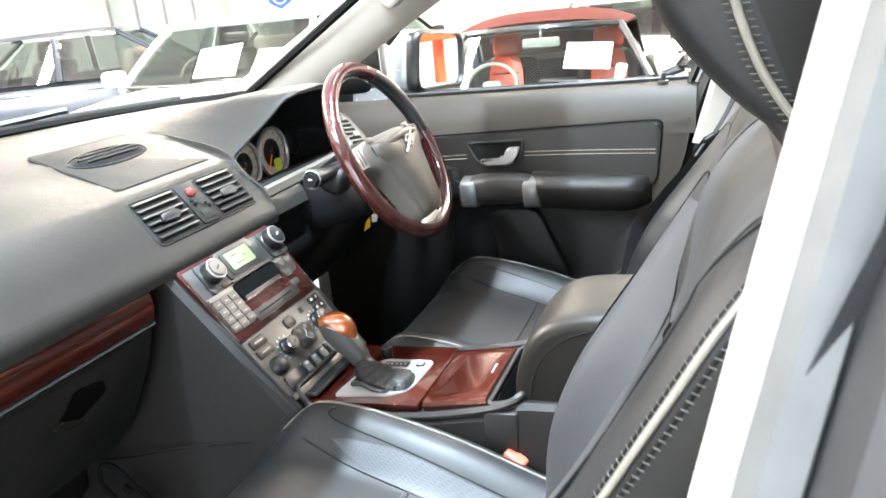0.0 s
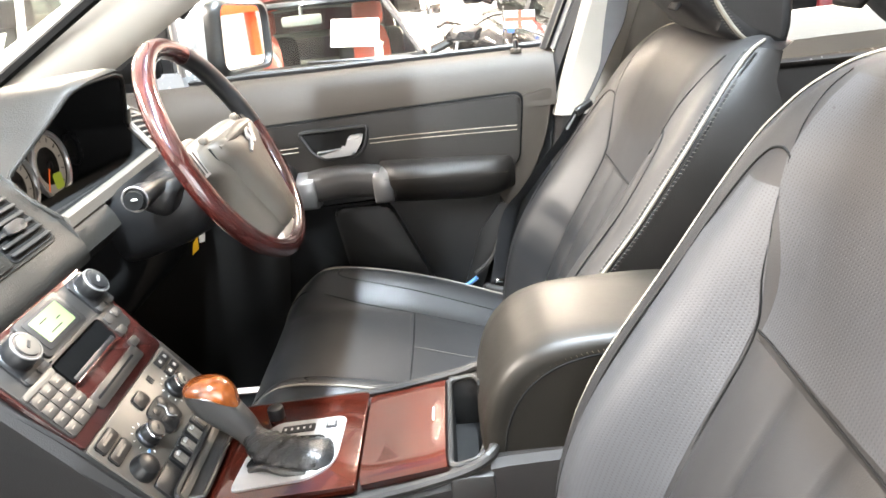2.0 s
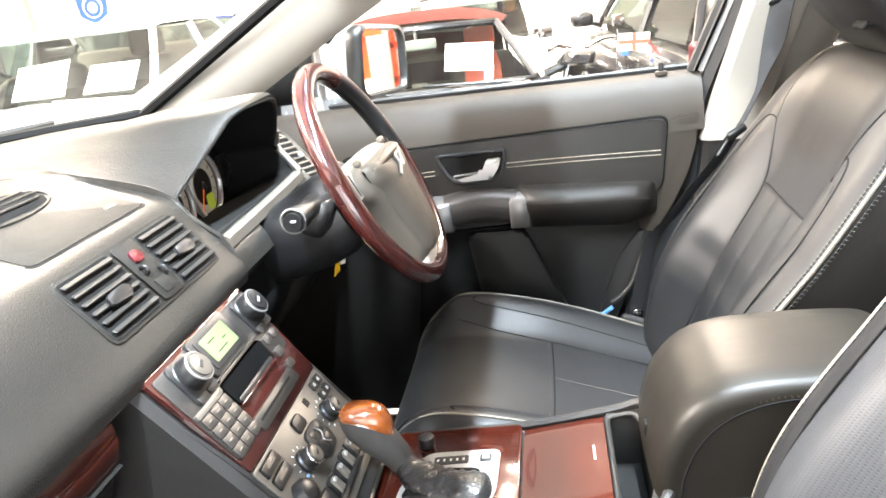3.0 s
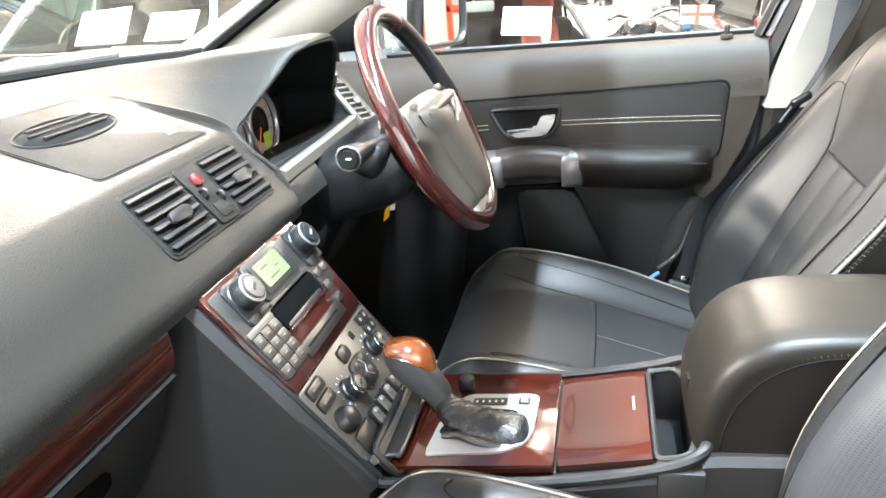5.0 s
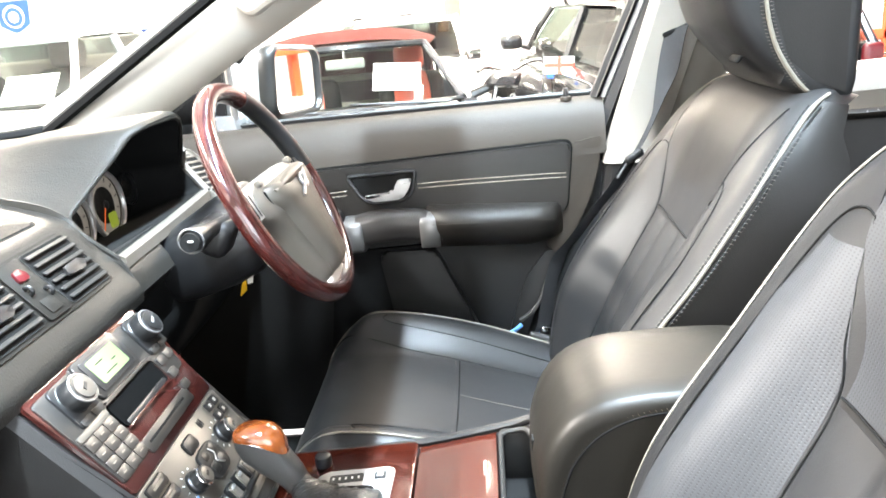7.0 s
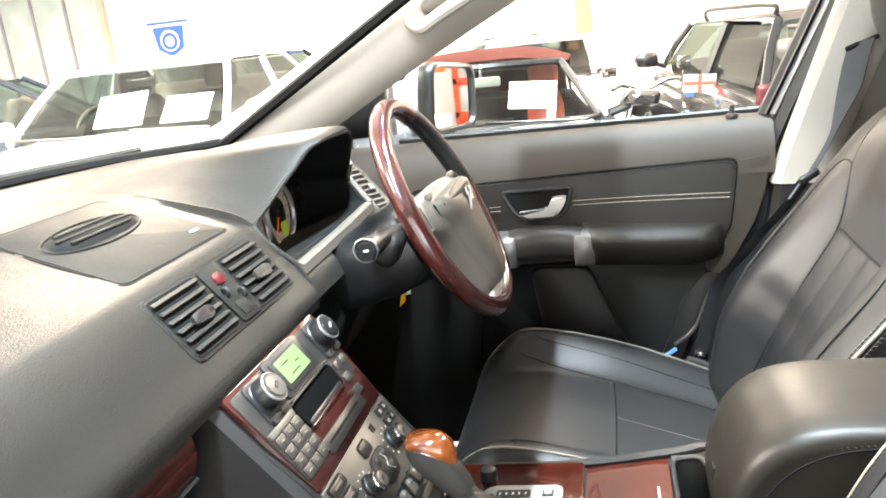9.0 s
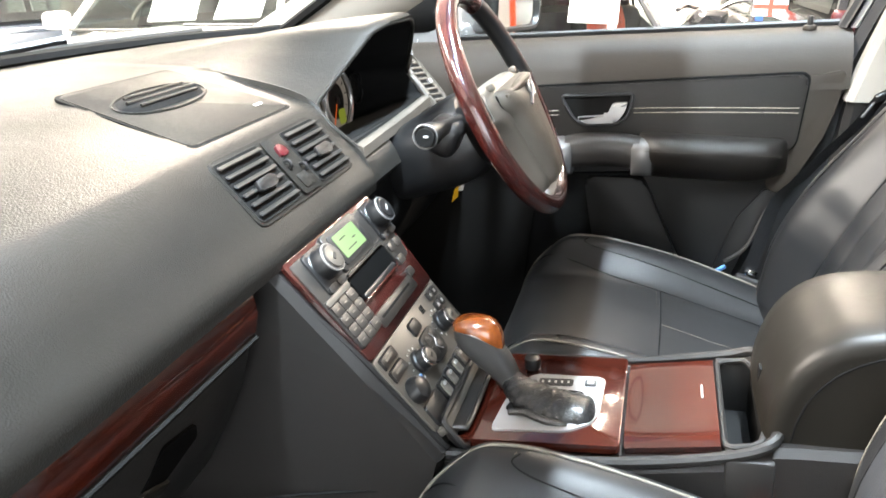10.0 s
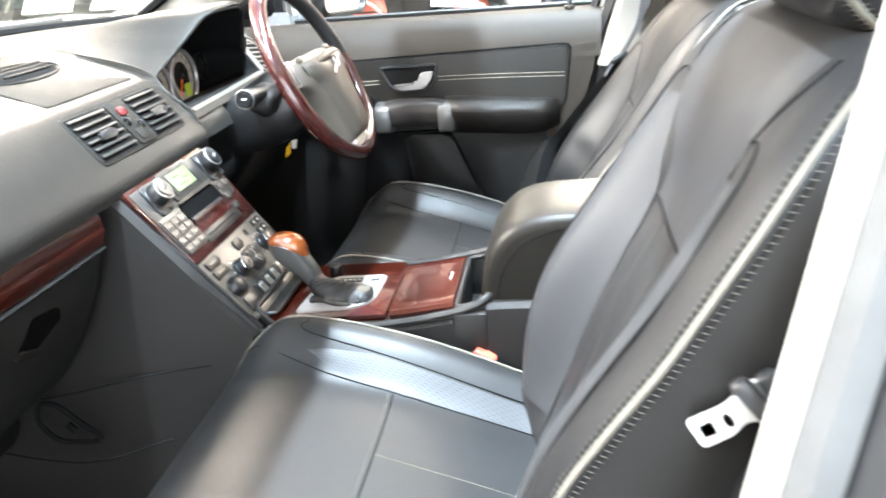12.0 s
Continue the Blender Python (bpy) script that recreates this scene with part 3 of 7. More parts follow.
def dashboard():
    d = thing("dashboard", "dark grey soft dashboard with wood trim strip and air vents", "dashboard")
    ys = [-0.72, -0.715, -0.70, -0.67, -0.63, -0.58, -0.53, -0.47, -0.40, -0.33, -0.26, -0.22, -0.18, -0.14, -0.10, -0.05, 0.0, 0.05, 0.10, 0.14, 0.164,
          0.166, 0.168, 0.172, 0.21, 0.26, 0.286, 0.304, 0.34, 0.40, 0.47, 0.52, 0.57, 0.583, 0.587, 0.61, 0.64, 0.68, 0.72]
    rings = []
    for y in ys:
        prof = dash_profile(y)
        dense = smooth([(x, 0, z) for x, z in prof[:10]], 4) + [Vector((x, 0, z)) for x, z in prof[10:]]
        rings.append([(p.x, y, p.z) for p in dense])
    part("pad", loft(rings), DASH, d, "soft grained dark grey dash pad", 50)

    # speaker lid in the middle of the top
    sl = basis((-0.13, 0.004, 1.1738), (0, 1, 0), (-0.17, 0, 0.0545))
    lid = prism(rounded([(-0.117, -0.088), (0.122, -0.088), (0.100, 0.088), (-0.112, 0.092)], 0.012), 0.0045, 0.0015, sl)
    speaker = part("speaker_lid", lid, DASH_PANEL, d, "flat grey speaker lid on the dash top")
    part("lid_joint", prism(rounded([(-0.121, -0.092), (0.126, -0.092), (0.104, 0.092), (-0.116, 0.096)], 0.013), 0.0034, 0, sl), MATT_BLACK, speaker)
    pod = []
    for i in range(15):
        t = i / 14 * 2 - 1
        w = math.sqrt(max(0.0, 1 - t ** 4))
        pod.append([(t * 0.082 - 0.008, 0.022 + (-0.020 + 0.046 * j / 6) * w, 0.005 + 0.006 * w * math.sin(math.pi * j / 6) ** 0.7) for j in range(7)])
    part("speaker_pod", moved(loft(pod, False), sl), MATT_BLACK, speaker, "black oval grille")
    for q in (0.012, 0.024, 0.036):
        part("grille_rib", moved(tube([(-0.078 + 0.9 * abs(q - 0.024), q, 0.0112), (0.062 - 0.9 * abs(q - 0.024), q, 0.0112)], 0.0018, 6), sl), BLACK, speaker)
    part("pod_rim", moved(tube([(0.087 * math.cos(a) - 0.008, 0.024 + 0.031 * math.sin(a), 0.0052) for a in (i / 36 * 2 * math.pi for i in range(36))], 0.0016, 6, True), sl), DASH_PANEL, speaker)
    part("label_bar", rbox(0.018, 0.004, 0.001, 0, 1, sl @ Matrix.Translation((0.085, -0.060, 0.0046))), WHITE_LABEL, speaker)
    part("sun_sensor", bar(-0.40, -0.36, -0.20, -0.15, 1.207, 1.216, 0.003), BLACK, d)

    # the two middle vents and the hazard switch between them, on the sloping face
    face = basis((0.0075, 0.0, 1.1005), (0, 1, 0), (-0.655, 0, 0.756))
    part("vent_surround", prism(rounded(rect(-0.135, 0.131, -0.048, 0.044), 0.012), 0.004, 0.002, face @ Matrix.Translation((0, 0, 0.0))), DASH_PANEL, d)
    for x0, x1 in ((-0.130, -0.031), (0.029, 0.126)):
        f = face @ Matrix.Translation(((x0 + x1) / 2, -0.002, 0.0042))
        w, h = x1 - x0, 0.082
        vent = part("vent", prism(rounded(rect(-w / 2, w / 2, -h / 2, h / 2), 0.006), 0.001, 0, f), MATT_BLACK, d, "air vent with slanting black slats")
        part("vent_frame", moved(tube([(x, y, 0) for x, y in rounded(rect(-w / 2, w / 2, -h / 2, h / 2), 0.008)], 0.0012, 6, True), f), DASH_PANEL, vent)
        for k in range(6):
            y = -h / 2 + h * (k + 0.62) / 6.2
            part("slat", rbox(w - 0.006, 0.0060, 0.0018, 0.0007, 1, f @ pose(0, y, 0.0046, -24)), VENT_SLAT, vent)
        part("tab", prism(rounded([(-0.024, -0.006), (0.012, -0.009), (0.024, 0.0), (0.014, 0.008), (-0.020, 0.007)], 0.005), 0.004, 0.0018, f @ Matrix.Translation((0.002, -0.006, 0.0064))), BLACK, vent)
    f = face @ Matrix.Translation((-0.001, 0, 0.006))
    part("switch_bezel", prism(rounded(rect(-0.024, 0.024, -0.044, 0.040), 0.006), 0.0015, 0.0008, f), DASH_PANEL, d)
    part("hazard_button", prism(rounded([(-0.011, 0.010), (0.012, 0.010), (0.009, 0.026), (-0.008, 0.026)], 0.006), 0.005, 0.002, f), RED, d, "small red hazard button")
    for y in (0.002, -0.010):
        part("thumb_wheel", moved(ring(0.005, 0.0025, 16), f @ pose(-0.012 if y > -0.005 else 0.013, y - 0.004, 0.003, 0, 90)), BLACK, d)
    part("lock_button", prism(rounded(rect(-0.013, 0.012, -0.038, -0.018), 0.003), 0.0030, 0.0008, f), DASH_PANEL, d)

    # wood strip in front of the passenger and the glovebox under it
    def strip(z0, z1, x_add, y0, y1, n=14):
        rings = []
        for i in range(n):
            y = y1 + (y0 - y1) * i / (n - 1)
            pull = (0.10 if y > 0 else 0.078) * step((abs(y) - 0.50) / 0.24)
            lift = 0.004 * (i / (n - 1))
            x = 0.040 - pull + x_add
            a, b = z0 + lift, z1 + lift
            rings.append([(x - 0.02, y, a), (x + 0.004, y, a), (x + 0.008, y, a + 0.006), (x + 0.0125, y, (a + b) / 2), (x + 0.011, y, b - 0.006), (x + 0.007, y, b), (x - 0.02, y, b)])
        return loft(rings)
    part("wood_strip", strip(0.966, 1.017, 0.0, -0.70, -0.190), WOOD, d, "glossy red-brown wood trim strip")
    part("strip_lip", strip(0.9615, 0.966, -0.003, -0.70, -0.190), MATT_BLACK, d)
    rings = []
    for i in range(12):
        y = -0.185 - 0.52 * i / 11
        pull = (0.10 if y > 0 else 0.078) * step((abs(y) - 0.50) / 0.24)
        rings.append([(x - pull, y, z) for x, z in ((-0.06, 0.9605), (0.030, 0.9605), (0.034, 0.953), (0.018, 0.905), (-0.004, 0.862), (-0.045, 0.79), (-0.09, 0.735), (-0.12, 0.72), (-0.25, 0.72))])
    glove = part("glovebox", loft(rings), GLOVE, d, "dark grey glovebox lid")
    gl = basis((0.0145, -0.322, 0.899), (0, 1, -0.12), (0.018, 0, 0.044))
    # flat plate, the recess's shade put into its near-black colour
    part("latch_recess", prism(rounded([(-0.042, -0.016), (-0.006, -0.028), (0.040, 0.004), (0.030, 0.026), (-0.022, 0.028)], 0.006), 0.0035, 0.0, gl), RECESS_SHADE, glove, "latch recess on the glovebox, its shade painted black")
    part("latch_handle", prism(rounded([(-0.050, -0.022), (-0.008, -0.034), (0.004, -0.026), (-0.040, -0.012)], 0.004), 0.007, 0.002, gl), DASH_PANEL, glove)
    part("lower_cover", bar(-0.45, -0.20, -0.68, -0.16, 0.60, 0.75, 0.03), CONSOLE_PL, d)
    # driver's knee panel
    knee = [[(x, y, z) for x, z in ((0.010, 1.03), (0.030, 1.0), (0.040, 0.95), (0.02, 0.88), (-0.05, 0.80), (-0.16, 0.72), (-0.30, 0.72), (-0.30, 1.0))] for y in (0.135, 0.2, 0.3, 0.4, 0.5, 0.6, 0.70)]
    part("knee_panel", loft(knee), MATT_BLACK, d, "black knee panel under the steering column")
    return d, face


DASHBOARD, FACE = dashboard()


def instrument_cluster():
    c = thing("instrument_cluster", "hooded instrument cluster with round gauges and a dark display", "instrument cluster")
    # corners of the opening, round from its lower near corner: x, y, z
    corner = [(0.030, 0.172, 1.082), (0.020, 0.560, 1.084), (-0.022, 0.566, 1.132), (0.004, 0.520, 1.168), (0.030, 0.476, 1.224), (0.036, 0.440, 1.236), (0.030, 0.345, 1.236), (0.015, 0.316, 1.228), (0.000, 0.287, 1.203), (-0.014, 0.243, 1.177), (-0.027, 0.170, 1.142), (-0.012, 0.163, 1.122)]
    loop = []
    k = len(corner)
    for i in range(k):
        q, w0, w1 = Vector(corner[i]), Vector(corner[i - 1]), Vector(corner[(i + 1) % k])
        d = min(0.014, 0.45 * (w0 - q).length, 0.45 * (w1 - q).length)
        s, e = q + (w0 - q).normalized() * d, q + (w1 - q).normalized() * d
        loop += [(1 - t) ** 2 * s + 2 * t * (1 - t) * q + t * t * e for t in (0.0, 0.33, 0.67, 1.0)]
        nxt = w1 + (q - w1).normalized() * min(0.014, 0.45 * (w1 - q).length)
        loop += [e.lerp(nxt, t) for t in (0.25, 0.5, 0.75)]
    # hood: from the opening's upper edge forward, flattening into the dash top
    upper = loop[loop.index(min(loop, key=lambda q: abs(q.y - 0.566) + abs(q.z - 1.132))):loop.index(min(loop, key=lambda q: abs(q.y - 0.170) + abs(q.z - 1.142))) + 1]
    pad = [(-0.45, 1.205), (-0.215, 1.198), (-0.13, 1.175), (-0.045, 1.149), (-0.02, 1.136), (0.0, 1.116)]
    ridge = [(-0.44, 1.203), (-0.30, 1.216), (-0.20, 1.226), (-0.10, 1.234), (0.04, 1.240)]
    rows = []
    for back, grow, spread in ((0.0, 0.0, 0.0), (0.003, 0.004, 0.0), (-0.003, 0.008, 0.0), (-0.015, 0.010, 0.002), (-0.05, 0.010, 0.012), (-0.10, 0.010, 0.028), (-0.16, 0.008, 0.046), (-0.24, 0.004, 0.064), (-0.33, 0.0, 0.078), (-0.42, -0.006, 0.085)):
        row = []
        for q in upper:
            f = (q.y - 0.170) / 0.396
            base = 1.142 - 0.010 * f
            high = (q.z - base) / 0.099
            x = q.x * (1 + back * 2.2) + back
            away = step(-back / 0.10)
            high = high + (step(high) - high) * away
            z0 = base + (curve(x, pad) - 0.001 - base) * away
            z = z0 + high * (1.240 - base + (curve(x, ridge) - curve(x, pad) - 1.240 + base) * away)
            y = q.y - spread * (1 - step(f / 0.45)) + 0.2 * spread * step((f - 0.6) / 0.4)
            z -= 0.004 * away * (1 - step(f / 0.16))
            row.append((x, y - grow * (1 - 2 * step(f)) * (1 - high), z - 0.004 + grow * high))
        rows.append(row)
    part("hood", loft(rows, False), DASH, c, "grained dark grey hood over the gauges", 60)

    def sect(x, hold, scale=1.0):
        return [(x + q.x * hold, 0.37 + (q.y - 0.37) * scale, 1.14 + (q.z - 1.14) * scale) for q in loop]
    inner = [sect(0.0, 1.0), sect(-0.010, 1.0, 0.985), sect(-0.06, 0.8, 0.945), sect(-0.120, 0.0, 0.90)]
    inner[2] = [(x, y, z - (0.014 if z < 1.1 else 0)) for x, y, z in inner[2]]
    inner[3] = [(x, y, z - (0.040 if z < 1.1 else 0)) for x, y, z in inner[3]]
    part("hood_lining", loft(inner, True, False), MATT_BLACK, c)
    part("hood_rim", tube(upper, 0.0035, 8), DASH_PANEL, c)
    part("gauge_panel", loft([[(x, y, z - (0.040 if z < 1.1 else 0)) for x, y, z in sect(dx, 0.0, 0.895)] for dx in (-0.126, -0.119)]), MATT_BLACK, c)
    # floor of the recess and the pale strip along its edge
    floor = [[(-0.118, y, 1.0465), (-0.05, y, 1.066), (0.018 - 0.02 * (y - 0.17), y, 1.0835)] for y in (0.176, 0.25, 0.35, 0.45, 0.55)]
    part("recess_floor", loft(floor, False), CONSOLE_PL, c, "dark floor of the gauge recess")
    lip = [(0.032, 0.170, 1.078), (0.030, 0.25, 1.0785), (0.027, 0.36, 1.079), (0.023, 0.46, 1.080), (0.018, 0.556, 1.081)]
    rows = [[(x - 0.012, y, z + 0.001), (x - 0.006, y, z + 0.0048), (x + 0.004, y, z + 0.0060), (x + 0.009, y, z + 0.003), (x + 0.010, y, z - 0.012), (x - 0.010, y, z - 0.012)] for x, y, z in lip]
    part("lower_lip", loft(rows), LIP, c, "warm grey strip below the gauges", 50)
    side = smooth([(0.022, 0.558, 1.083), (0.0, 0.566, 1.108), (-0.019, 0.569, 1.131), (-0.010, 0.556, 1.146), (0.006, 0.524, 1.169)], 4)
    part("side_lip", tube(side, lambda f: 0.0075 - 0.003 * f, 8), LIP, c)
    part("near_lip", tube(smooth([(0.032, 0.170, 1.080), (0.012, 0.165, 1.100), (-0.010, 0.164, 1.122), (-0.027, 0.170, 1.142)], 4), 0.0045, 8), DASH, c)
    # gauges
    tilt = basis((-0.112, 0.430, 1.101), (0, 1, 0), (-0.06, 0, 1))
    for n, (dy, dz, r, face) in enumerate(((-0.110, -0.008, 0.047, GAUGE), (0.0, -0.002, 0.053, GAUGE), (0.088, 0.006, 0.027, BLACK))):
        m = tilt @ Matrix.Translation((dy, dz, 0.0))
        g = part("gauge", disc(r, 0.002, 36, 0.0005, m), face, c, "round grey gauge with a bright rim" if n < 2 else "small dark gauge")
        part("rim", ring(r + 0.002, 0.0046 if n < 2 else 0.0014, 40, m @ Matrix.Translation((0, 0, 0.008))), SATIN if n < 2 else BLACK, g)
        part("inner_disc", disc(r * 0.60, 0.0015, 28, 0.0005, m @ Matrix.Translation((0, 0, 0.002))), DASH_PANEL, g)
        for k in range(11):
            a = radians(225 - 27 * k)
            part("tick", rbox(r * 0.16, 0.0016, 0.0008, 0, 1, m @ pose(r * 0.84 * math.cos(a), r * 0.84 * math.sin(a), 0.0026, 0, 0, math.degrees(a))), BLACK, g)
        if n < 2:
            part("needle", rbox(r * 0.9, 0.0024, 0.0015, 0.0005, 1, m @ pose(-r * 0.30, -r * 0.36, 0.006, 0, 0, 58)), NEEDLE, g)
            part("needle_hub", disc(r * 0.16, 0.004, 18, 0.001, m @ Matrix.Translation((0, 0, 0.003))), BLACK, g)
        if n == 1:
            part("readout", prism(rounded(rect(r * -0.02, r * 0.50, r * -0.80, r * -0.30), 0.006), 0.001, 0, m @ Matrix.Translation((0, 0, 0.0042))), GREEN_LCD, g)
    # side vent beyond the opening
    m = basis((-0.002, 0.618, 1.107), (0.02, 1, -0.03), (-0.040, 0.0, 0.052))
    plan = rounded([(-0.040, -0.064), (0.034, -0.064), (0.044, -0.040), (0.036, 0.046), (0.010, 0.062), (-0.036, 0.050)], 0.016)
    v = part("side_vent", prism(plan, 0.060, 0.004, m @ Matrix.Translation((0, 0, -0.060))), GREY_TRIM, c, "slanted pale grey side air vent")
    part("throat", prism(rounded([(-0.030, -0.056), (0.024, -0.056), (0.026, 0.036), (0.004, 0.046), (-0.028, 0.042)], 0.006), 0.0006, 0, m), MATT_BLACK, v)
    part("vent_rim", moved(tube([(x * 0.93, y * 0.95, 0.001) for x, y in plan], 0.0022, 6, True), m), GREY_TRIM, v)
    for k in range(8):
        part("slat", rbox(0.056, 0.0046, 0.003, 0.001, 1, m @ pose(-0.002, -0.050 + 0.0126 * k, 0.0016, 8, 0, -6)), GREY_TRIM, v)
    part("tab", rbox(0.016, 0.011, 0.006, 0.002, 2, m @ Matrix.Translation((0.004, -0.010, 0.006))), SATIN, v)
    return c


instrument_cluster()


# ================= steering wheel and column =================
def steering_wheel():
    w = thing("steering_wheel", "mahogany-rimmed steering wheel with a grey airbag cover", "steering wheel")
    th = radians(26)
    m = basis((0.210, 0.380, 1.109), (0, 1, 0), (-math.sin(th), 0, math.cos(th)))   # its z points to the driver
    R, r = 0.181, 0.0162

    def arc(a0, a1, n, rad=r, mat=WOOD_DARK, name="rim", label=""):
        pts = [(R * math.cos(radians(a0 + (a1 - a0) * i / n)), R * math.sin(radians(a0 + (a1 - a0) * i / n)), 0) for i in range(n + 1)]
        return part(name, moved(tube(pts, rad, 14), m), mat, w, label)
    arc(62, 208, 44, label="glossy red-brown wood rim section")
    arc(-62, 2, 24)
    arc(208, 298, 30)
    arc(2, 62, 20, r * 1.04, BLACK, "rim_grip", "black leather rim section")
    for a in (62, 2):
        p = Vector((R * math.cos(radians(a)), R * math.sin(radians(a)), 0))
        t = Vector((-math.sin(radians(a)), math.cos(radians(a)), 0)) * 0.002
        part("rim_joint", moved(tube([p - t * 0.6, p + t * 0.6], r * 1.05, 14), m), BLACK, w)
    # airbag cover: wide at the top, narrowing down to the rim
    half = [(0.070, 0.040), (0.108, 0.034), (0.128, 0.016), (0.124, -0.012), (0.096, -0.032), (0.072, -0.066), (0.054, -0.112), (0.044, -0.160)]
    shield = rounded([(-x, y) for x, y in half] + [(x, y) for x, y in half[::-1]], 0.018, 4)
    rings = []
    for s, z in ((0.98, -0.030), (1.0, -0.012), (0.99, -0.002), (0.95, 0.006), (0.86, 0.012), (0.60, 0.017), (0.10, 0.018)):
        rings.append([(x * s, -0.030 + (y + 0.030) * s, z) for x, y in shield])
    cover = part("airbag_cover", moved(loft(rings), m), HUB, w, "warm grey airbag cover", 50)
    # raised centre: a level pod above and a tapering shield below it
    face = rounded([(-0.098, 0.026), (0.098, 0.026), (0.096, 0.000), (0.074, -0.022), (0.056, -0.070), (0.040, -0.120), (0.032, -0.152), (-0.032, -0.152), (-0.040, -0.120), (-0.056, -0.070), (-0.074, -0.022), (-0.096, 0.000)], 0.016, 4)
    rings = []
    for s, z in ((1.0, 0.008), (0.985, 0.018), (0.94, 0.027), (0.84, 0.034), (0.55, 0.040), (0.10, 0.042)):
        rings.append([(x * s, -0.020 + (y + 0.020) * s, z) for x, y in face])
    part("cover_centre", moved(loft(rings), m), HUB, cover, "raised centre of the airbag cover", 50)
    part("cover_ridge", moved(tube(smooth([(-0.092, 0.012, 0.026), (-0.045, 0.016, 0.036), (0.0, 0.018, 0.039), (0.045, 0.016, 0.036), (0.092, 0.012, 0.026)], 5), lambda f: 0.003 + 0.006 * math.sin(math.pi * f), 10), m), HUB, cover)
    for sg in (-1, 1):
        part("cover_seam", moved(tube(smooth([(sg * 0.099, 0.020, 0.014), (sg * 0.096, 0.0, 0.013), (sg * 0.076, -0.024, 0.011), (sg * 0.058, -0.072, 0.006), (sg * 0.042, -0.122, 0.001)], 5), 0.0016, 5), m), SEAM, cover)
        part("thumb_key", rbox(0.016, 0.012, 0.012, 0.004, 2, m @ Matrix.Translation((sg * 0.088, 0.034, 0.010))), BUTTON, cover)
    badge = part("badge", moved(ring(0.0115, 0.0030, 24), m @ Matrix.Translation((0.0, 0.0, 0.044))), SATIN, cover, "small plain ring badge")
    part("badge_bar", moved(tube([(-0.034, -0.020, 0.0425), (0.0, 0.0, 0.0465), (0.034, 0.020, 0.0425)], 0.0030, 6), m), SATIN, badge)
    # spokes
    for s in (-1, 1):
        pad = rounded([(s * 0.110, 0.036), (s * 0.174, 0.026), (s * 0.174, -0.010), (s * 0.112, -0.010)], 0.008)
        spoke = part("spoke", prism(pad, 0.014, 0.004, m @ Matrix.Translation((0, 0, -0.012))), SATIN if s < 0 else BLACK, w, "satin silver spoke" if s < 0 else "black spoke")
        for q in (0.012, 0.024):
            part("spoke_groove", moved(tube([(s * (0.118 + q), 0.030, 0.0024), (s * (0.118 + q), -0.006, 0.0024)], 0.0012, 5), m), SEAM, spoke)
    part("lower_spoke", prism(rounded([(-0.038, -0.150), (0.038, -0.150), (0.048, -0.180), (-0.048, -0.180)], 0.010), 0.018, 0.006, m @ Matrix.Translation((0, 0, -0.012))), SATIN, w, "satin silver lower spoke")
    part("hub_back", moved(loft([[(q * math.cos(a), q * math.sin(a) - 0.01, z) for a in (i / 28 * 2 * math.pi for i in range(28))] for q, z in ((0.030, -0.02), (0.040, -0.045), (0.038, -0.075))]), m), BLACK, w)

    col = thing("steering_column", "black plastic steering column shroud with stalks", "steering column")
    rings = []
    for i, (dist, hw, hh, dz) in enumerate(((0.055, 0.055, 0.050, 0), (0.06, 0.082, 0.072, -0.006), (0.085, 0.090, 0.080, -0.010), (0.13, 0.090, 0.078, -0.012), (0.20, 0.085, 0.068, -0.01), (0.28, 0.08, 0.05, 0))):
        ring_pts = []
        for k in range(28):
            a = 2 * math.pi * k / 28
            ca, sa = math.cos(a), math.sin(a)
            ring_pts.append(m @ Vector((hw * abs(ca) ** 0.6 * (1 if ca > 0 else -1), dz + (0.74 if sa > 0 else 1.0) * hh * abs(sa) ** 0.7 * (1 if sa > 0 else -1), -dist)))
        rings.append(ring_pts)
    part("shroud", loft(rings), BLACK, col, "", 50)
    # left stalk with a chrome ring at its end
    a, b = Vector((0.150, 0.300, 1.093)), Vector((0.131, 0.184, 1.094))
    stalk = part("stalk", tube([a, a.lerp(b, 0.3), a.lerp(b, 0.6), a.lerp(b, 0.85), b], lambda f: 0.010 + 0.008 * step((f - 0.35) / 0.4), 14), BLACK, col, "black stalk with a chrome ringed end")
    part("stalk_ring", tube([b + 0.0172 * (math.cos(t) * Vector((1, 0, 0)) + math.sin(t) * Vector((0, 0, 1))) for t in (i / 28 * 2 * math.pi for i in range(28))], 0.0018, 8, True), BAND, stalk)
    part("stalk_cap", tube([b, b + Vector((0.004, -0.016, 0.002))], 0.013, 16), MATT_BLACK, stalk)
    part("stalk_label_bar", rbox(0.007, 0.002, 0.0022, 0, 1, Matrix.Translation(b + Vector((0.006, -0.0165, 0.004)))), WHITE_LABEL, stalk)
    part("stalk_body", rbox(0.05, 0.06, 0.055, 0.014, 3, pose(0.135, 0.272, 1.076, 0, 26)), BLACK, col)
    a2, b2 = Vector((0.13, 0.45, 1.065)), Vector((0.12, 0.56, 1.068))
    part("stalk", tube([a2, a2.lerp(b2, 0.5), b2], 0.010, 12), BLACK, col)
    # labels hanging under the column
    part("yellow_tag", prism([(0, 0), (0.020, 0.003), (0.022, 0.026), (0.008, 0.020)], 0.001, 0, basis((0.092, 0.440, 0.914), (0.3, 0.95, 0.05), (0.1, 0, 1))), YELLOW, col, "small yellow warning tag")
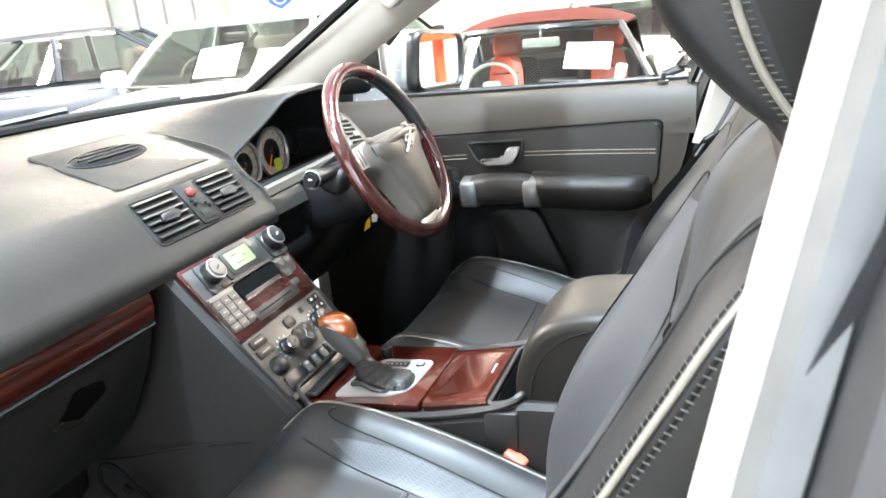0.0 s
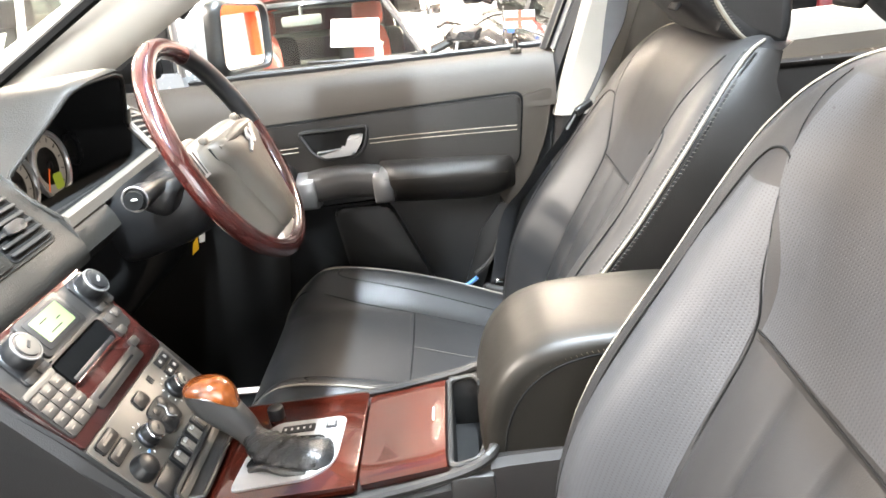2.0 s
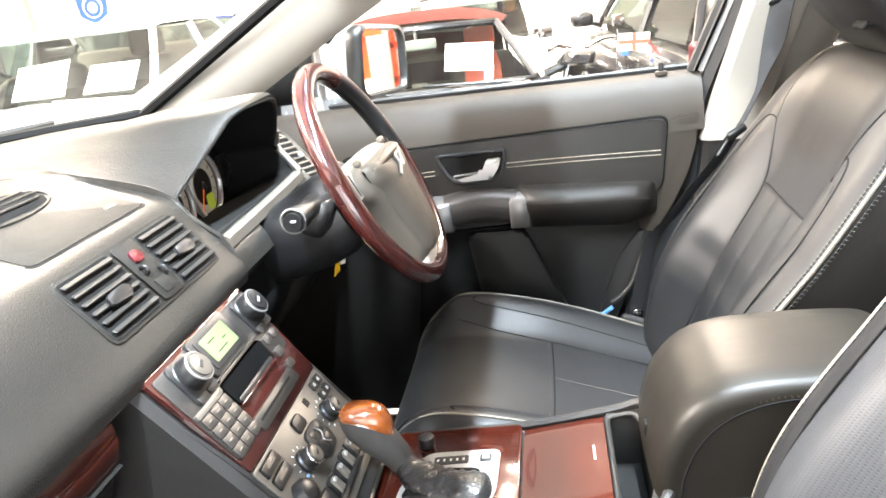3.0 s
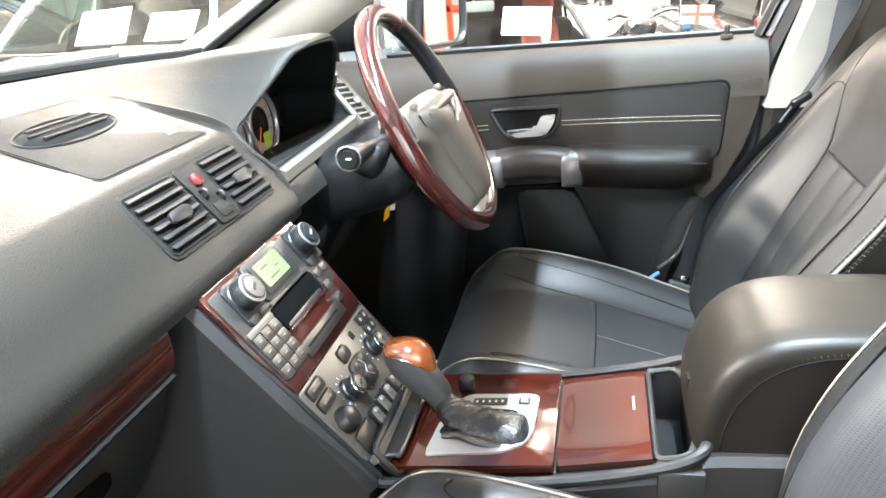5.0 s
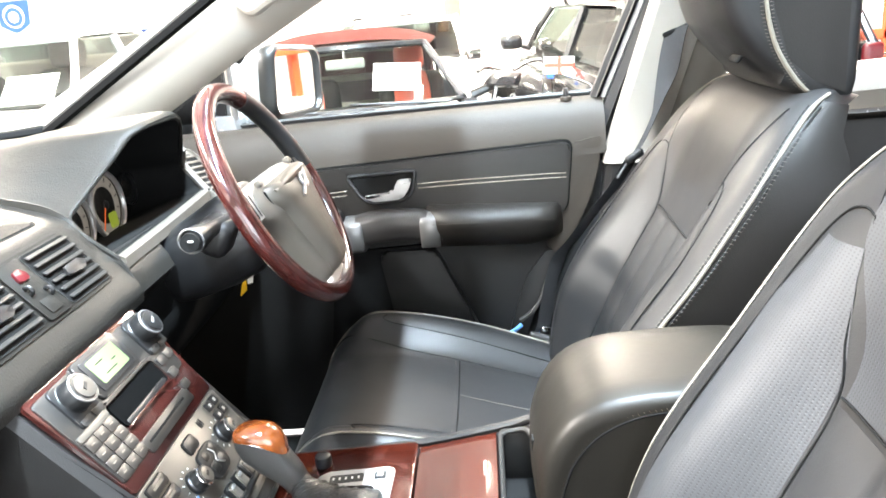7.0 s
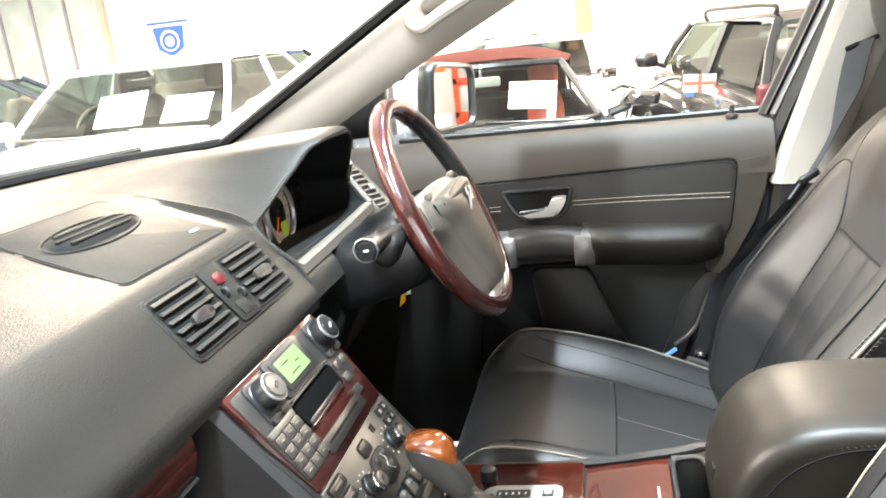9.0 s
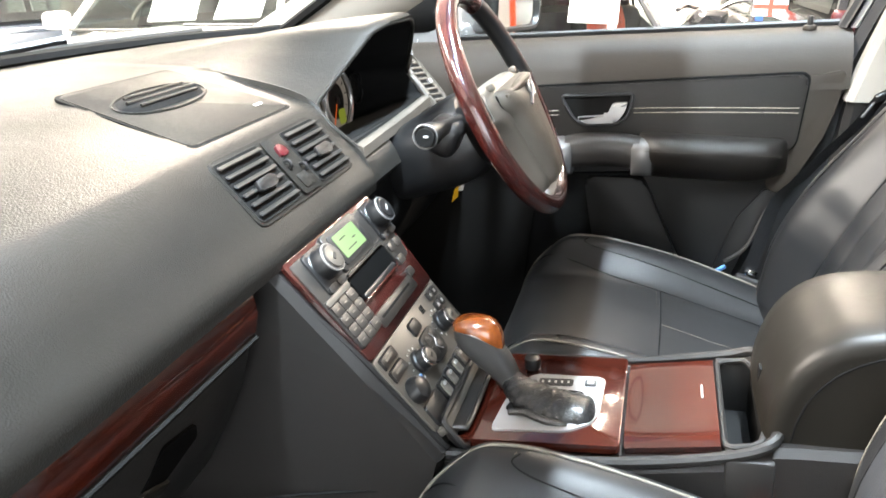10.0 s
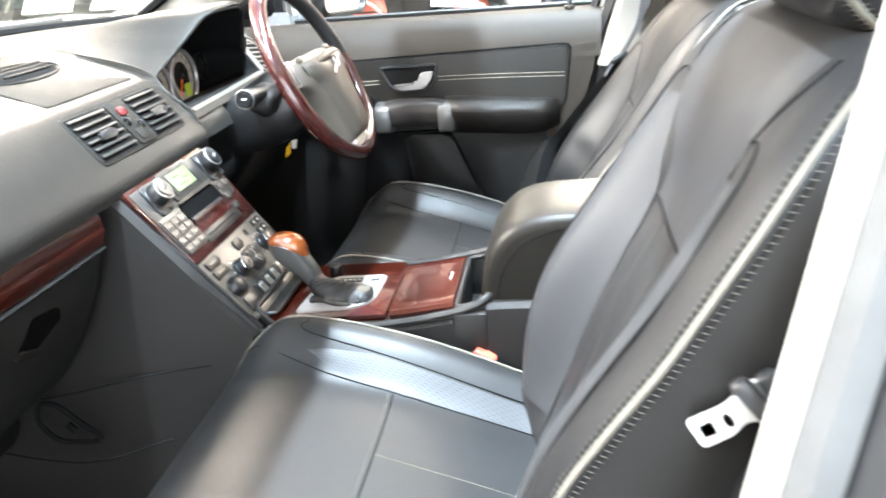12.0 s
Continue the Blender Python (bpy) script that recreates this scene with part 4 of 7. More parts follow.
    part("white_tag", prism([(0, 0), (0.016, -0.004), (0.022, 0.016), (0.002, 0.018)], 0.001, 0, basis((0.096, 0.474, 0.924), (0.3, 0.95, 0.05), (0.1, 0, 1))), WHITE_LABEL, col, "small white tag")


steering_wheel()


# ================= centre stack =================
def centre_stack():
    s = thing("centre_stack", "sloping centre stack with wood radio surround and grey climate panel", "centre console")
    D = Vector((0.17, 0, -0.22)).normalized()
    o = Vector((0.055, 0, 1.022))
    m = basis(o, (0, 1, 0), tuple(-D))          # x across, y up the slope, z out of it
    L = 0.278
    wid = lambda d: 0.139 - 0.020 * d / L        # reach towards the passenger at d down the slope
    rwid = lambda d: 0.121 - 0.022 * d / L       # reach towards the driver

    def plate(name, d0, d1, x0, x1, h, mat, z=0.0, r=0.004, b=0.0015, label="", parent=None):
        c = m @ Matrix.Translation((0, 0, z))
        return part(name, prism(rounded([(x0, -d1), (x1, -d1), (x1, -d0), (x0, -d0)], r), h, b, c), mat, parent or s, label)
    # body: the block under the panel with both flanks
    rings = []
    for d in (-0.004, 0.10, 0.20, 0.285):
        w, v = wid(d) + 0.004, rwid(d) + 0.006
        p, n = o + D * d, Vector((D.z * -1, 0, D.x))
        back = -0.30
        fl = 0.045
        ring_pts = [(p - n * 0.002, -w), (p - n * 0.012, -w - 0.008), (Vector((back, 0, p.z - 0.10 - 0.3 * d)), -w - fl), (Vector((back, 0, p.z - 0.10 - 0.3 * d)), v + fl), (p - n * 0.012, v + 0.008), (p - n * 0.002, v)]
        rings.append([(q.x, y, q.z) for q, y in ring_pts])
    part("stack_body", loft(rings), CONSOLE_PL, s, "dark plastic body of the centre stack")
    # flank panel towards the passenger, running down to the floor
    flank = [(0.040, 1.012), (0.060, 1.000), (0.228, 0.790), (0.215, 0.74), (0.16, 0.60), (0.10, 0.45), (-0.45, 0.45), (-0.45, 0.93), (0.0, 0.965)]
    for sg in (-1, 1):
        rings = []
        for y, k in ((0.105, 0), (0.128, 0.0), (0.140, 0.006)):
            rings.append([(x - (k if x > 0 else 0), sg * (y + 0.050 * step((0.06 - x) / 0.16) * (1 if z > 0.8 else 0.6)), z) for x, z in flank])
        part("flank_panel", loft(rings), FLANK, s, "dark brown-grey flank panel")
    # lower side of the console before the passenger: a seam, a grip outline and a curved joint
    on = lambda x, z: (x, -0.190 + 0.05 * step((x + 0.10) / 0.22), z)
    part("flank_seam", tube(smooth([on(x, z) for x, z in ((-0.30, 0.690), (-0.12, 0.702), (0.035, 0.726), (0.16, 0.742))], 5), 0.0018, 6), MATT_BLACK, s)
    grip = part("flank_grip", tube(smooth([on(x, z) for x, z in ((-0.150, 0.655), (-0.138, 0.688), (-0.110, 0.688), (-0.080, 0.660), (-0.050, 0.622), (-0.085, 0.618), (-0.125, 0.622))], 5, True), 0.0045, 6, True), MATT_BLACK, s, "black outline of a grip in the flank")
    part("grip_mark", tube([on(-0.100, 0.652), on(-0.088, 0.640)], 0.006, 6), MATT_BLACK, grip)
    part("flank_joint", tube(smooth([on(x, z) for x, z in ((-0.30, 0.600), (-0.16, 0.579), (-0.06, 0.578), (0.055, 0.602))], 5), 0.0018, 6), MATT_BLACK, s)
    part("flank_edge", tube(smooth([(0.050, -0.143, 1.010), (0.137, -0.128, 0.912), (0.228, -0.116, 0.795)], 5), 0.005, 8), DOOR_DARK, s)
    # wood surround above, grey panel below
    trap = lambda d0, d1, inset=0.0: rounded([(-wid(d1) + inset, -d1), (rwid(d1) - inset, -d1), (rwid(d0) - inset, -d0), (-wid(d0) + inset, -d0)], 0.006)
    part("wood_surround", prism(trap(0.0, 0.147), 0.006, 0.001, m), SURROUND, s, "glossy red-brown wood radio surround")
    panel = part("climate_panel", prism(trap(0.149, 0.262), 0.005, 0.0015, m), STACK_GREY, s, "warm grey climate control panel")
    part("radio_panel", prism(rounded([(-0.128, -0.131), (-0.066, -0.131), (-0.064, -0.062), (0.062, -0.062), (0.064, -0.098), (0.104, -0.098), (0.116, -0.006), (-0.133, -0.006)], 0.006), 0.0080, 0.0012, m), TRIM_MID, s, "dark radio panel with keypad")
    # display
    disp = plate("display_frame", 0.002, 0.056, -0.056, 0.044, 0.012, TRIM_MID, 0, 0.008, 0.002, "dark frame around the green radio display")
    plate("display_bezel", 0.008, 0.050, -0.046, 0.034, 0.0135, CONSOLE_PL, 0, 0.004, 0.001, parent=disp)
    plate("display", 0.012, 0.044, -0.037, 0.026, 0.0145, SCREEN, 0, 0.003, 0, "pale green lit display", disp)
    for k, (x, wd) in enumerate(((-0.018, 0.018), (0.006, 0.010), (-0.010, 0.026))):
        plate("display_bar", 0.020 + 0.008 * k, 0.0215 + 0.008 * k, x - wd / 2, x + wd / 2, 0.0149, CONSOLE_PL, 0, 0.0005, 0, parent=disp)

    def knob(x, d, r, h, parent, ring_mat=CHROME, cap=STACK_GREY):
        c = m @ Matrix.Translation((x, -d, 0.006))
        k = part("knob", moved(loft([[(q * math.cos(a), q * math.sin(a), z) for a in (i / 30 * 2 * math.pi for i in range(30))] for q, z in ((r * 1.12, 0), (r * 1.1, 0.004), (r * 0.98, 0.006), (r * 0.95, h), (r * 0.85, h + 0.003))]), c), BLACK, parent, "round black knob with a bright ring")
        part("knob_ring", ring(r * 0.88, r * 0.085, 30, c @ Matrix.Translation((0, 0, h + 0.001))), ring_mat, k)
        part("knob_cap", disc(r * 0.72, 0.003, 26, 0.001, c @ Matrix.Translation((0, 0, h + 0.002))), cap, k)
        part("knob_mark", rbox(r * 0.5, r * 0.18, 0.001, 0, 1, c @ pose(0, 0, h + 0.0055, 0, 0, 30)), CONSOLE_PL if cap is not BLACK else SATIN, k)
        return k
    for x, cap in ((-0.086, STACK_GREY), (0.092, BLACK)):
        base = plate("knob_base", 0.006, 0.062, x - 0.024, x + 0.024, 0.011, BLACK, 0, 0.008, 0.002)
        knob(x, 0.029, 0.0195, 0.022, base, BAND, cap)
        for q in (-0.012, 0.012):
            plate("key", 0.053, 0.061, x + q - 0.010, x + q + 0.010, 0.0125, CONSOLE_PL, 0, 0.002, 0.001, parent=base)
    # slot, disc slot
    # the slot has no depth; its inner shade is painted near-black
    slot = plate("storage_slot", 0.062, 0.096, -0.062, 0.056, 0.010, RECESS_SHADE, 0, 0.008, 0.0, "storage slot under the display, its shaded depth painted black")
    plate("slot_shelf", 0.089, 0.0955, -0.056, 0.050, 0.0106, BLACK, 0, 0.005, 0.001, parent=slot)
    plate("slot_lip", 0.0575, 0.0605, -0.062, 0.056, 0.015, KEY, 0, 0.002, 0.001, parent=slot)
    plate("slot_foot", 0.0955, 0.0980, -0.060, 0.054, 0.0120, SURROUND, 0, 0.0015, 0.001, parent=slot)
    cd = plate("disc_slot", 0.117, 0.137, -0.064, 0.066, 0.0085, TRIM_MID, 0, 0.004, 0.001, "grey disc slot panel")
    plate("disc_gap", 0.124, 0.127, -0.055, 0.047, 0.0092, MATT_BLACK, 0, 0.001, 0, parent=cd)
    # keypad: four by three keys, a wide key over it
    plate("wide_key", 0.0625, 0.0695, -0.129, -0.066, 0.0110, STACK_GREY, 0, 0.002, 0.0012)
    for i in range(3):
        for j in range(4):
            x, d = -0.127 + 0.0208 * i, 0.0715 + 0.0148 * j
            k = plate("key", d, d + 0.0130, x, x + 0.0190, 0.0105, KEY, 0, 0.0012, 0.0008)
            plate("key_mark", d + 0.006, d + 0.0075, x + 0.006, x + 0.013, 0.0108, BUTTON, 0, 0.0004, 0, parent=k)
    for j in range(3):
        for i in range(2 if j == 0 else 1):
            plate("key", 0.068 + 0.021 * j, 0.080 + 0.021 * j, 0.066 + 0.021 * i - 0.002 * j, 0.085 + 0.021 * i - 0.002 * j, 0.0105, KEY, 0, 0.003, 0.0012)
    # climate panel
    for k in range(3):
        plate("sensor_gap", 0.157, 0.168, 0.030 + 0.004 * k, 0.032 + 0.004 * k, 0.0056, MATT_BLACK, 0, 0.0005, 0)
    for x in (0.066, 0.082):
        for d in (0.153, 0.170):
            b = plate("key", d, d + 0.013, x, x + 0.014, 0.009, CONSOLE_PL, 0, 0.002, 0.001)
            plate("key_mark", d + 0.004, d + 0.009, x + 0.004, x + 0.009, 0.0093, SATIN, 0, 0.001, 0, parent=b)
    plate("key_gap", 0.1568, 0.1772, -0.0232, 0.0052, 0.0056, MATT_BLACK, 0, 0.006, 0)
    plate("key", 0.158, 0.176, -0.022, 0.004, 0.0085, TRIM_MID, 0, 0.005, 0.0015, "rounded grey button")
    for d in (0.154, 0.173):
        plate("key_gap", d - 0.0012, d + 0.0152, -0.1192, -0.0788, 0.0056, MATT_BLACK, 0, 0.0035, 0)
        b = plate("long_key", d, d + 0.014, -0.118, -0.080, 0.0085, TRIM_MID, 0, 0.003, 0.0012, "long grey button")
        plate("key_mark", d + 0.005, d + 0.008, -0.110, -0.088, 0.0088, BUTTON, 0, 0.0005, 0, parent=b)
    figure = plate("airflow_pad", 0.180, 0.222, -0.026, 0.022, 0.009, CONSOLE_PL, 0, 0.012, 0.002, "dark pad of shaped airflow buttons")
    for x, d, w, h in ((-0.017, 0.185, 0.012, 0.011), (0.004, 0.184, 0.013, 0.014), (-0.019, 0.201, 0.016, 0.014), (0.002, 0.202, 0.014, 0.015)):
        plate("airflow_key", d, d + h, x, x + w, 0.0100, TRIM_MID, 0, 0.004, 0.0012, parent=figure)
    part("airflow_line", moved(tube(smooth([(0.0, -0.186, 0.0105), (0.004, -0.196, 0.0105), (-0.003, -0.204, 0.0105), (0.006, -0.214, 0.0105)], 5), 0.0009, 5), m), SATIN, figure)
    knob(0.052, 0.194, 0.0135, 0.016, panel)
    knob(-0.054, 0.197, 0.0135, 0.016, panel)
    part("light_dot", rbox(0.004, 0.003, 0.001, 0, 1, m @ Matrix.Translation((-0.069, -0.208, 0.0056))), BLUE_STRIP, panel)
    for x, d, q in ((-0.054, 0.197, 1), (0.052, 0.194, -1)):
        for k in range(9):
            a = radians(150 - 30 * k + 90)
            part("scale_mark", rbox(0.003, 0.001, 0.0005, 0, 1, m @ pose(x + 0.0195 * math.cos(a), -d + 0.0195 * math.sin(a), 0.0054, 0, 0, math.degrees(a))), WHITE_LABEL, panel)
    # 12 V socket cap
    part("socket_cap", moved(loft([[(q * math.cos(a), q * math.sin(a), z) for a in (i / 24 * 2 * math.pi for i in range(24))] for q, z in ((0.0165, 0), (0.0165, 0.007), (0.0135, 0.015), (0.008, 0.018))]), m @ Matrix.Translation((-0.100, -0.212, 0.004))), BLACK, s, "domed black socket cap")
    # a row of small switches
    for k in range(6):
        x = -0.0865 + 0.0262 * k
        b = plate("switch", 0.232, 0.260, x - (0.024 if k == 0 else 0), x + 0.0215, 0.009, BLACK, 0, 0.004, 0.002, "small black switch with a bright cap" if k else "black blank switch")
        if k > 0:
            plate("switch_cap", 0.2345, 0.2575, x + 0.0048, x + 0.0168, 0.0125, BUTTON, 0, 0.004, 0.002, parent=b)
            plate("switch_light", 0.2355, 0.2400, x + 0.0065, x + 0.0150, 0.0135, SATIN, 0, 0.002, 0.0008, parent=b)
    tray = part("tray_floor", prism(rounded(rect(-0.094, 0.086, -0.012, 0.014), 0.004), 0.002, 0, basis((0.236, 0, 0.8085), (0, 1, 0), (-1, 0, 0))), CONSOLE_PL, s, "narrow black tray under the switches")
    part("tray_lip", tube(smooth([(0.222, -0.098, 0.812), (0.242, -0.096, 0.8115), (0.2485, -0.086, 0.8115), (0.2485, 0.0, 0.8115), (0.2485, 0.078, 0.8115), (0.242, 0.088, 0.8115), (0.222, 0.090, 0.812)], 5), 0.0036, 8), TRIM_MID, tray)
    plate("lower_bar", 0.262, 0.272, -0.116, 0.082, 0.013, STACK_GREY, 0, 0.003, 0.002)
    return s


centre_stack()


# ================= console between the seats =================
def console():
    c = thing("centre_console", "dark console between the seats with wood panel and storage", "centre console")
    rings = []
    for x, z, w in ((0.10, 0.770, 0.118), (0.226, 0.785, 0.118), (0.30, 0.787, 0.117), (0.43, 0.796, 0.116), (0.536, 0.813, 0.1125), (0.5365, 0.75, 0.1125), (0.580, 0.75, 0.108), (0.5805, 0.833, 0.108), (0.60, 0.834, 0.106), (0.72, 0.836, 0.100), (0.86, 0.836, 0.098)):
        rings.append([(x, -w - 0.018, 0.42), (x, -w - 0.006, z - 0.06), (x, -w, z - 0.008), (x, -w + 0.008, z), (x, w - 0.008, z), (x, w, z - 0.008), (x, w + 0.006, z - 0.06), (x, w + 0.018, 0.42)])
    part("console_body", loft(rings), FLANK, c, "dark grey console body")
    part("side_rail", tube(smooth([(0.226, -0.116, 0.787), (0.30, -0.116, 0.792), (0.43, -0.114, 0.802), (0.54, -0.110, 0.823), (0.580, -0.100, 0.838), (0.588, -0.06, 0.842), (0.588, 0.06, 0.842), (0.580, 0.100, 0.838), (0.54, 0.110, 0.823), (0.43, 0.114, 0.802), (0.30, 0.116, 0.792), (0.226, 0.116, 0.787)], 5), 0.0065, 8), CONSOLE_PL, c)
    # wood panel round the selector
    m = basis((0.330, 0, 0.797), (1, 0, 0.058), (0, 1, 0))
    part("wood_panel", prism(rounded([(-0.098, -0.104), (0.095, -0.100), (0.095, 0.100), (-0.098, 0.104)], 0.006), 0.010, 0.0012, m), WOOD, c, "glossy red-brown wood panel around the selector")
    plate = part("selector_plate", prism(rounded([(-0.056, -0.086), (0.034, -0.080), (0.060, -0.062), (0.068, -0.040), (0.070, 0.044), (-0.026, 0.046), (-0.050, -0.020)], 0.010), 0.013, 0.002, m), PLATE, c, "satin silver selector plate")
    part("selector_well", prism(rounded([(-0.048, -0.044), (0.044, -0.052), (0.054, -0.040), (0.046, 0.006), (-0.030, 0.014)], 0.010), 0.0137, 0, m), MATT_BLACK, plate)
    scale = part("gate_scale", prism(rounded([(-0.014, 0.018), (0.030, 0.018), (0.030, 0.034), (-0.014, 0.034)], 0.003), 0.0140, 0, m), BLACK, plate, "black gate scale with pale marks")
    for k in range(5):
        part("gate_letter_bar", rbox(0.0026, 0.0045, 0.0004, 0, 1, m @ Matrix.Translation((-0.009 + 0.0082 * k, 0.026, 0.0143))), WHITE_LABEL, scale)
    part("plate_button", rbox(0.015, 0.014, 0.004, 0.002, 2, m @ Matrix.Translation((0.052, 0.026, 0.0135))), BLACK, plate)
    part("button_face", rbox(0.009, 0.008, 0.004, 0.001, 1, m @ Matrix.Translation((0.052, 0.026, 0.0145))), SATIN, plate)
    # boot: a creased leather sleeve lying back from the lever's foot
    g = thing("gear_selector", "automatic gear selector with burl topped knob and black leather boot", "gear lever")
    rings = []
    cen = smooth([(0.384, -0.036, 0.804), (0.379, -0.036, 0.811), (0.352, -0.034, 0.814), (0.320, -0.024, 0.814), (0.300, -0.006, 0.813), (0.288, 0.006, 0.814), (0.281, 0.013, 0.818)], 6)
    k = len(cen) - 1
    for i, p in enumerate(cen):
        f = i / k
        d = (cen[min(i + 1, k)] - cen[max(i - 1, 0)]).normalized()
        side = d.cross(Vector((0, 0, 1)))
        side = (side if side.length > 0.3 else Vector((0, 1, 0))).normalized()
        up = side.cross(d).normalized()
        ru = curve(f, [(0, 0.010), (0.10, 0.027), (0.4, 0.028), (0.65, 0.025), (0.85, 0.018), (1.0, 0.014)])
        rv = curve(f, [(0, 0.006), (0.12, 0.013), (0.5, 0.014), (0.8, 0.014), (1.0, 0.014)])
        wob = lambda a: 1 + 0.06 * math.sin(3 * a + 11 * f) * math.sin(math.pi * f) + 0.085 * math.sin(23 * f * math.pi + 2.4 * math.sin(a) + 1.3 * math.sin(2 * a)) * math.sin(math.pi * f)
        rings.append([p + side * ru * wob(a) * math.cos(a) + up * rv * wob(a) * math.sin(a) for a in (j / 30 * 2 * math.pi for j in range(30))])
    part("boot", loft(rings), BOOT, g, "creased black leather boot", 60)
    part("boot_fold", tube(smooth([(0.290, -0.050, 0.809), (0.310, -0.054, 0.813), (0.335, -0.066, 0.813), (0.362, -0.068, 0.809)], 5), 0.005, 8), BOOT, g)
    part("boot_collar", tube([(0.2815, 0.014, 0.812), (0.2800, 0.0145, 0.815)], 0.0165, 20), BLACK, g)

    # pistol grip: cross sections from the foot up, leaning forward
    def grip(stations, power=0.75):
        out = []
        for x, z, ru, rv, tip, hump in stations:
            ring_pts = []
            for i in range(32):
                t = i / 32 * 2 * math.pi
                ct, st = math.cos(t), math.sin(t)
                u = ru * abs(ct) ** power * (1 if ct > 0 else -1)
                ring_pts.append((x + u * math.cos(tip), 0.015 + rv * abs(st) ** power * (1 if st > 0 else -1), z - u * math.sin(tip) + hump * (1 - (u / ru) ** 2)))
            out.append(ring_pts)
        return loft(out)
    part("grip", grip(((0.281, 0.811, 0.0145, 0.0150, -0.3, 0), (0.2765, 0.818, 0.0170, 0.0155, -0.12, 0), (0.270, 0.827, 0.0205, 0.0165, 0.0, 0), (0.2585, 0.8405, 0.0285, 0.0185, 0.09, 0), (0.2465, 0.8555, 0.0335, 0.0205, 0.16, 0.001), (0.2415, 0.865, 0.0342, 0.0212, 0.25, 0.005), (0.2395, 0.8735, 0.0345, 0.0215, 0.34, 0.011))), GRIP, g, "dark grey leather grip", 60)
    part("knob_top", grip(((0.2395, 0.8740, 0.0348, 0.0219, 0.34, 0.011), (0.2394, 0.8785, 0.0347, 0.0218, 0.31, 0.009), (0.2393, 0.885, 0.0335, 0.0210, 0.25, 0.007), (0.2394, 0.8915, 0.0300, 0.0186, 0.18, 0.005), (0.2398, 0.8970, 0.0245, 0.0150, 0.11, 0.003), (0.2400, 0.9012, 0.0160, 0.0098, 0.05, 0.001), (0.2400, 0.9030, 0.006, 0.0035, 0.0, 0)), 0.8), BURL, g, "glossy amber burl wood knob top", 60)
    part("knob_seam", tube([(0.2395 + 0.0336 * math.cos(t) * 0.94, 0.015 + 0.0214 * math.sin(t), 0.8738 - 0.0336 * math.cos(t) * 0.333 + 0.011 * math.sin(t) ** 2) for t in (i / 36 * 2 * math.pi for i in range(36))], 0.0010, 6, True), SATIN, g)
    # lidded compartment, rear pocket
    lm = basis((0.481, 0, 0.808), (1, 0, 0.16), (0, 1, 0))
    rings = []
    for i in range(17):
        f = i / 16
        x = -0.0515 + 0.103 * f
        deep = 0.0030 * step(f / 0.2) * step((1 - f) / 0.2)
        dish = [(x, v, 0.014 - deep * (1 - (v / 0.078) ** 2)) for v in [-0.076 + 0.152 * j / 12 for j in range(13)]]
        rings.append([(x, -0.090, -0.004), (x, -0.092, 0.006), (x, -0.088, 0.0115), *dish, (x, 0.088, 0.0115), (x, 0.092, 0.006), (x, 0.090, -0.004)])
    lid = part("wood_lid", moved(loft(rings), lm), WOOD, c, "glossy red-brown wood lid of the storage compartment")
    part("lid_grip", rbox(0.003, 0.030, 0.002, 0.0008, 1, lm @ Matrix.Translation((0.036, 0.012, 0.0125))), SATIN, lid)
    # pocket behind the lid, open at the top
    for s in (-1, 1):
        part("pocket_side", bar(0.534, 0.584, min(s * 0.092, s * 0.117), max(s * 0.092, s * 0.117), 0.74, 0.823, 0.004), CONSOLE_PL, c)
    part("pocket_lining", merged(bar(0.5366, 0.5385, -0.092, 0.092, 0.752, 0.812, 0), bar(0.5375, 0.579, -0.092, 0.092, 0.7505, 0.753, 0), bar(0.5770, 0.5792, -0.092, 0.092, 0.752, 0.824, 0)), MATT_BLACK, c, "dark lining of the narrow pocket")
    part("pocket_rim", tube([(0.556 + x, y, 0.826 + 0.2 * x) for x, y in rounded([(-0.021, -0.094), (0.014, -0.093), (0.026, -0.05), (0.028, 0.0), (0.026, 0.05), (0.014, 0.093), (-0.021, 0.094)], 0.012)], 0.0038, 8, True), CONSOLE_PL, c)
    # small tray below the stack
    tm = basis((0.228, -0.010, 0.806), (0, 1, 0), (-0.5, 0, 0.65))
    part("tray", prism(rounded(rect(-0.100, 0.086, -0.022, 0.018), 0.008), 0.004, 0.001, tm), FLANK, c, "small dark tray under the switches")
    part("tray_rim", moved(tube([(x, y, 0.010) for x, y in rounded(rect(-0.102, 0.088, -0.024, 0.020), 0.010)], 0.004, 6, True), tm), CONSOLE_PL, c)
    part("button_peg", moved(disc(0.011, 0.016, 18, 0.003), Matrix.Translation((0.300, 0.066, 0.806))), BLACK, c)

    # armrest box
    a = thing("armrest", "padded black leather armrest over the console box", "armrest")
    prof = [(0.574, 0.832), (0.578, 0.872), (0.595, 0.918), (0.626, 0.950), (0.668, 0.964), (0.73, 0.968), (0.80, 0.968), (0.835, 0.962), (0.845, 0.94), (0.845, 0.84)]
    prof = [(p.x, p.z) for p in smooth([(x, 0, z) for x, z in prof], 3)]
    rings = []
    for y, inset in ((-0.090, 0.020), (-0.0895, 0.010), (-0.086, 0.004), (-0.078, 0.0), (-0.05, -0.002), (0.0, -0.003), (0.05, -0.002), (0.078, 0.0), (0.086, 0.004), (0.0895, 0.010), (0.090, 0.020)):
        cx, cz = 0.70, 0.86
        rings.append([(x + (cx - x) * inset / 0.14, y, z + (cz - z) * inset / 0.11 * (1 if z > 0.84 else 0)) for x, z in prof])
    part("armrest_pad", loft(rings), ARM_LEATHER_WARM, a, "rounded black leather pad", 60)
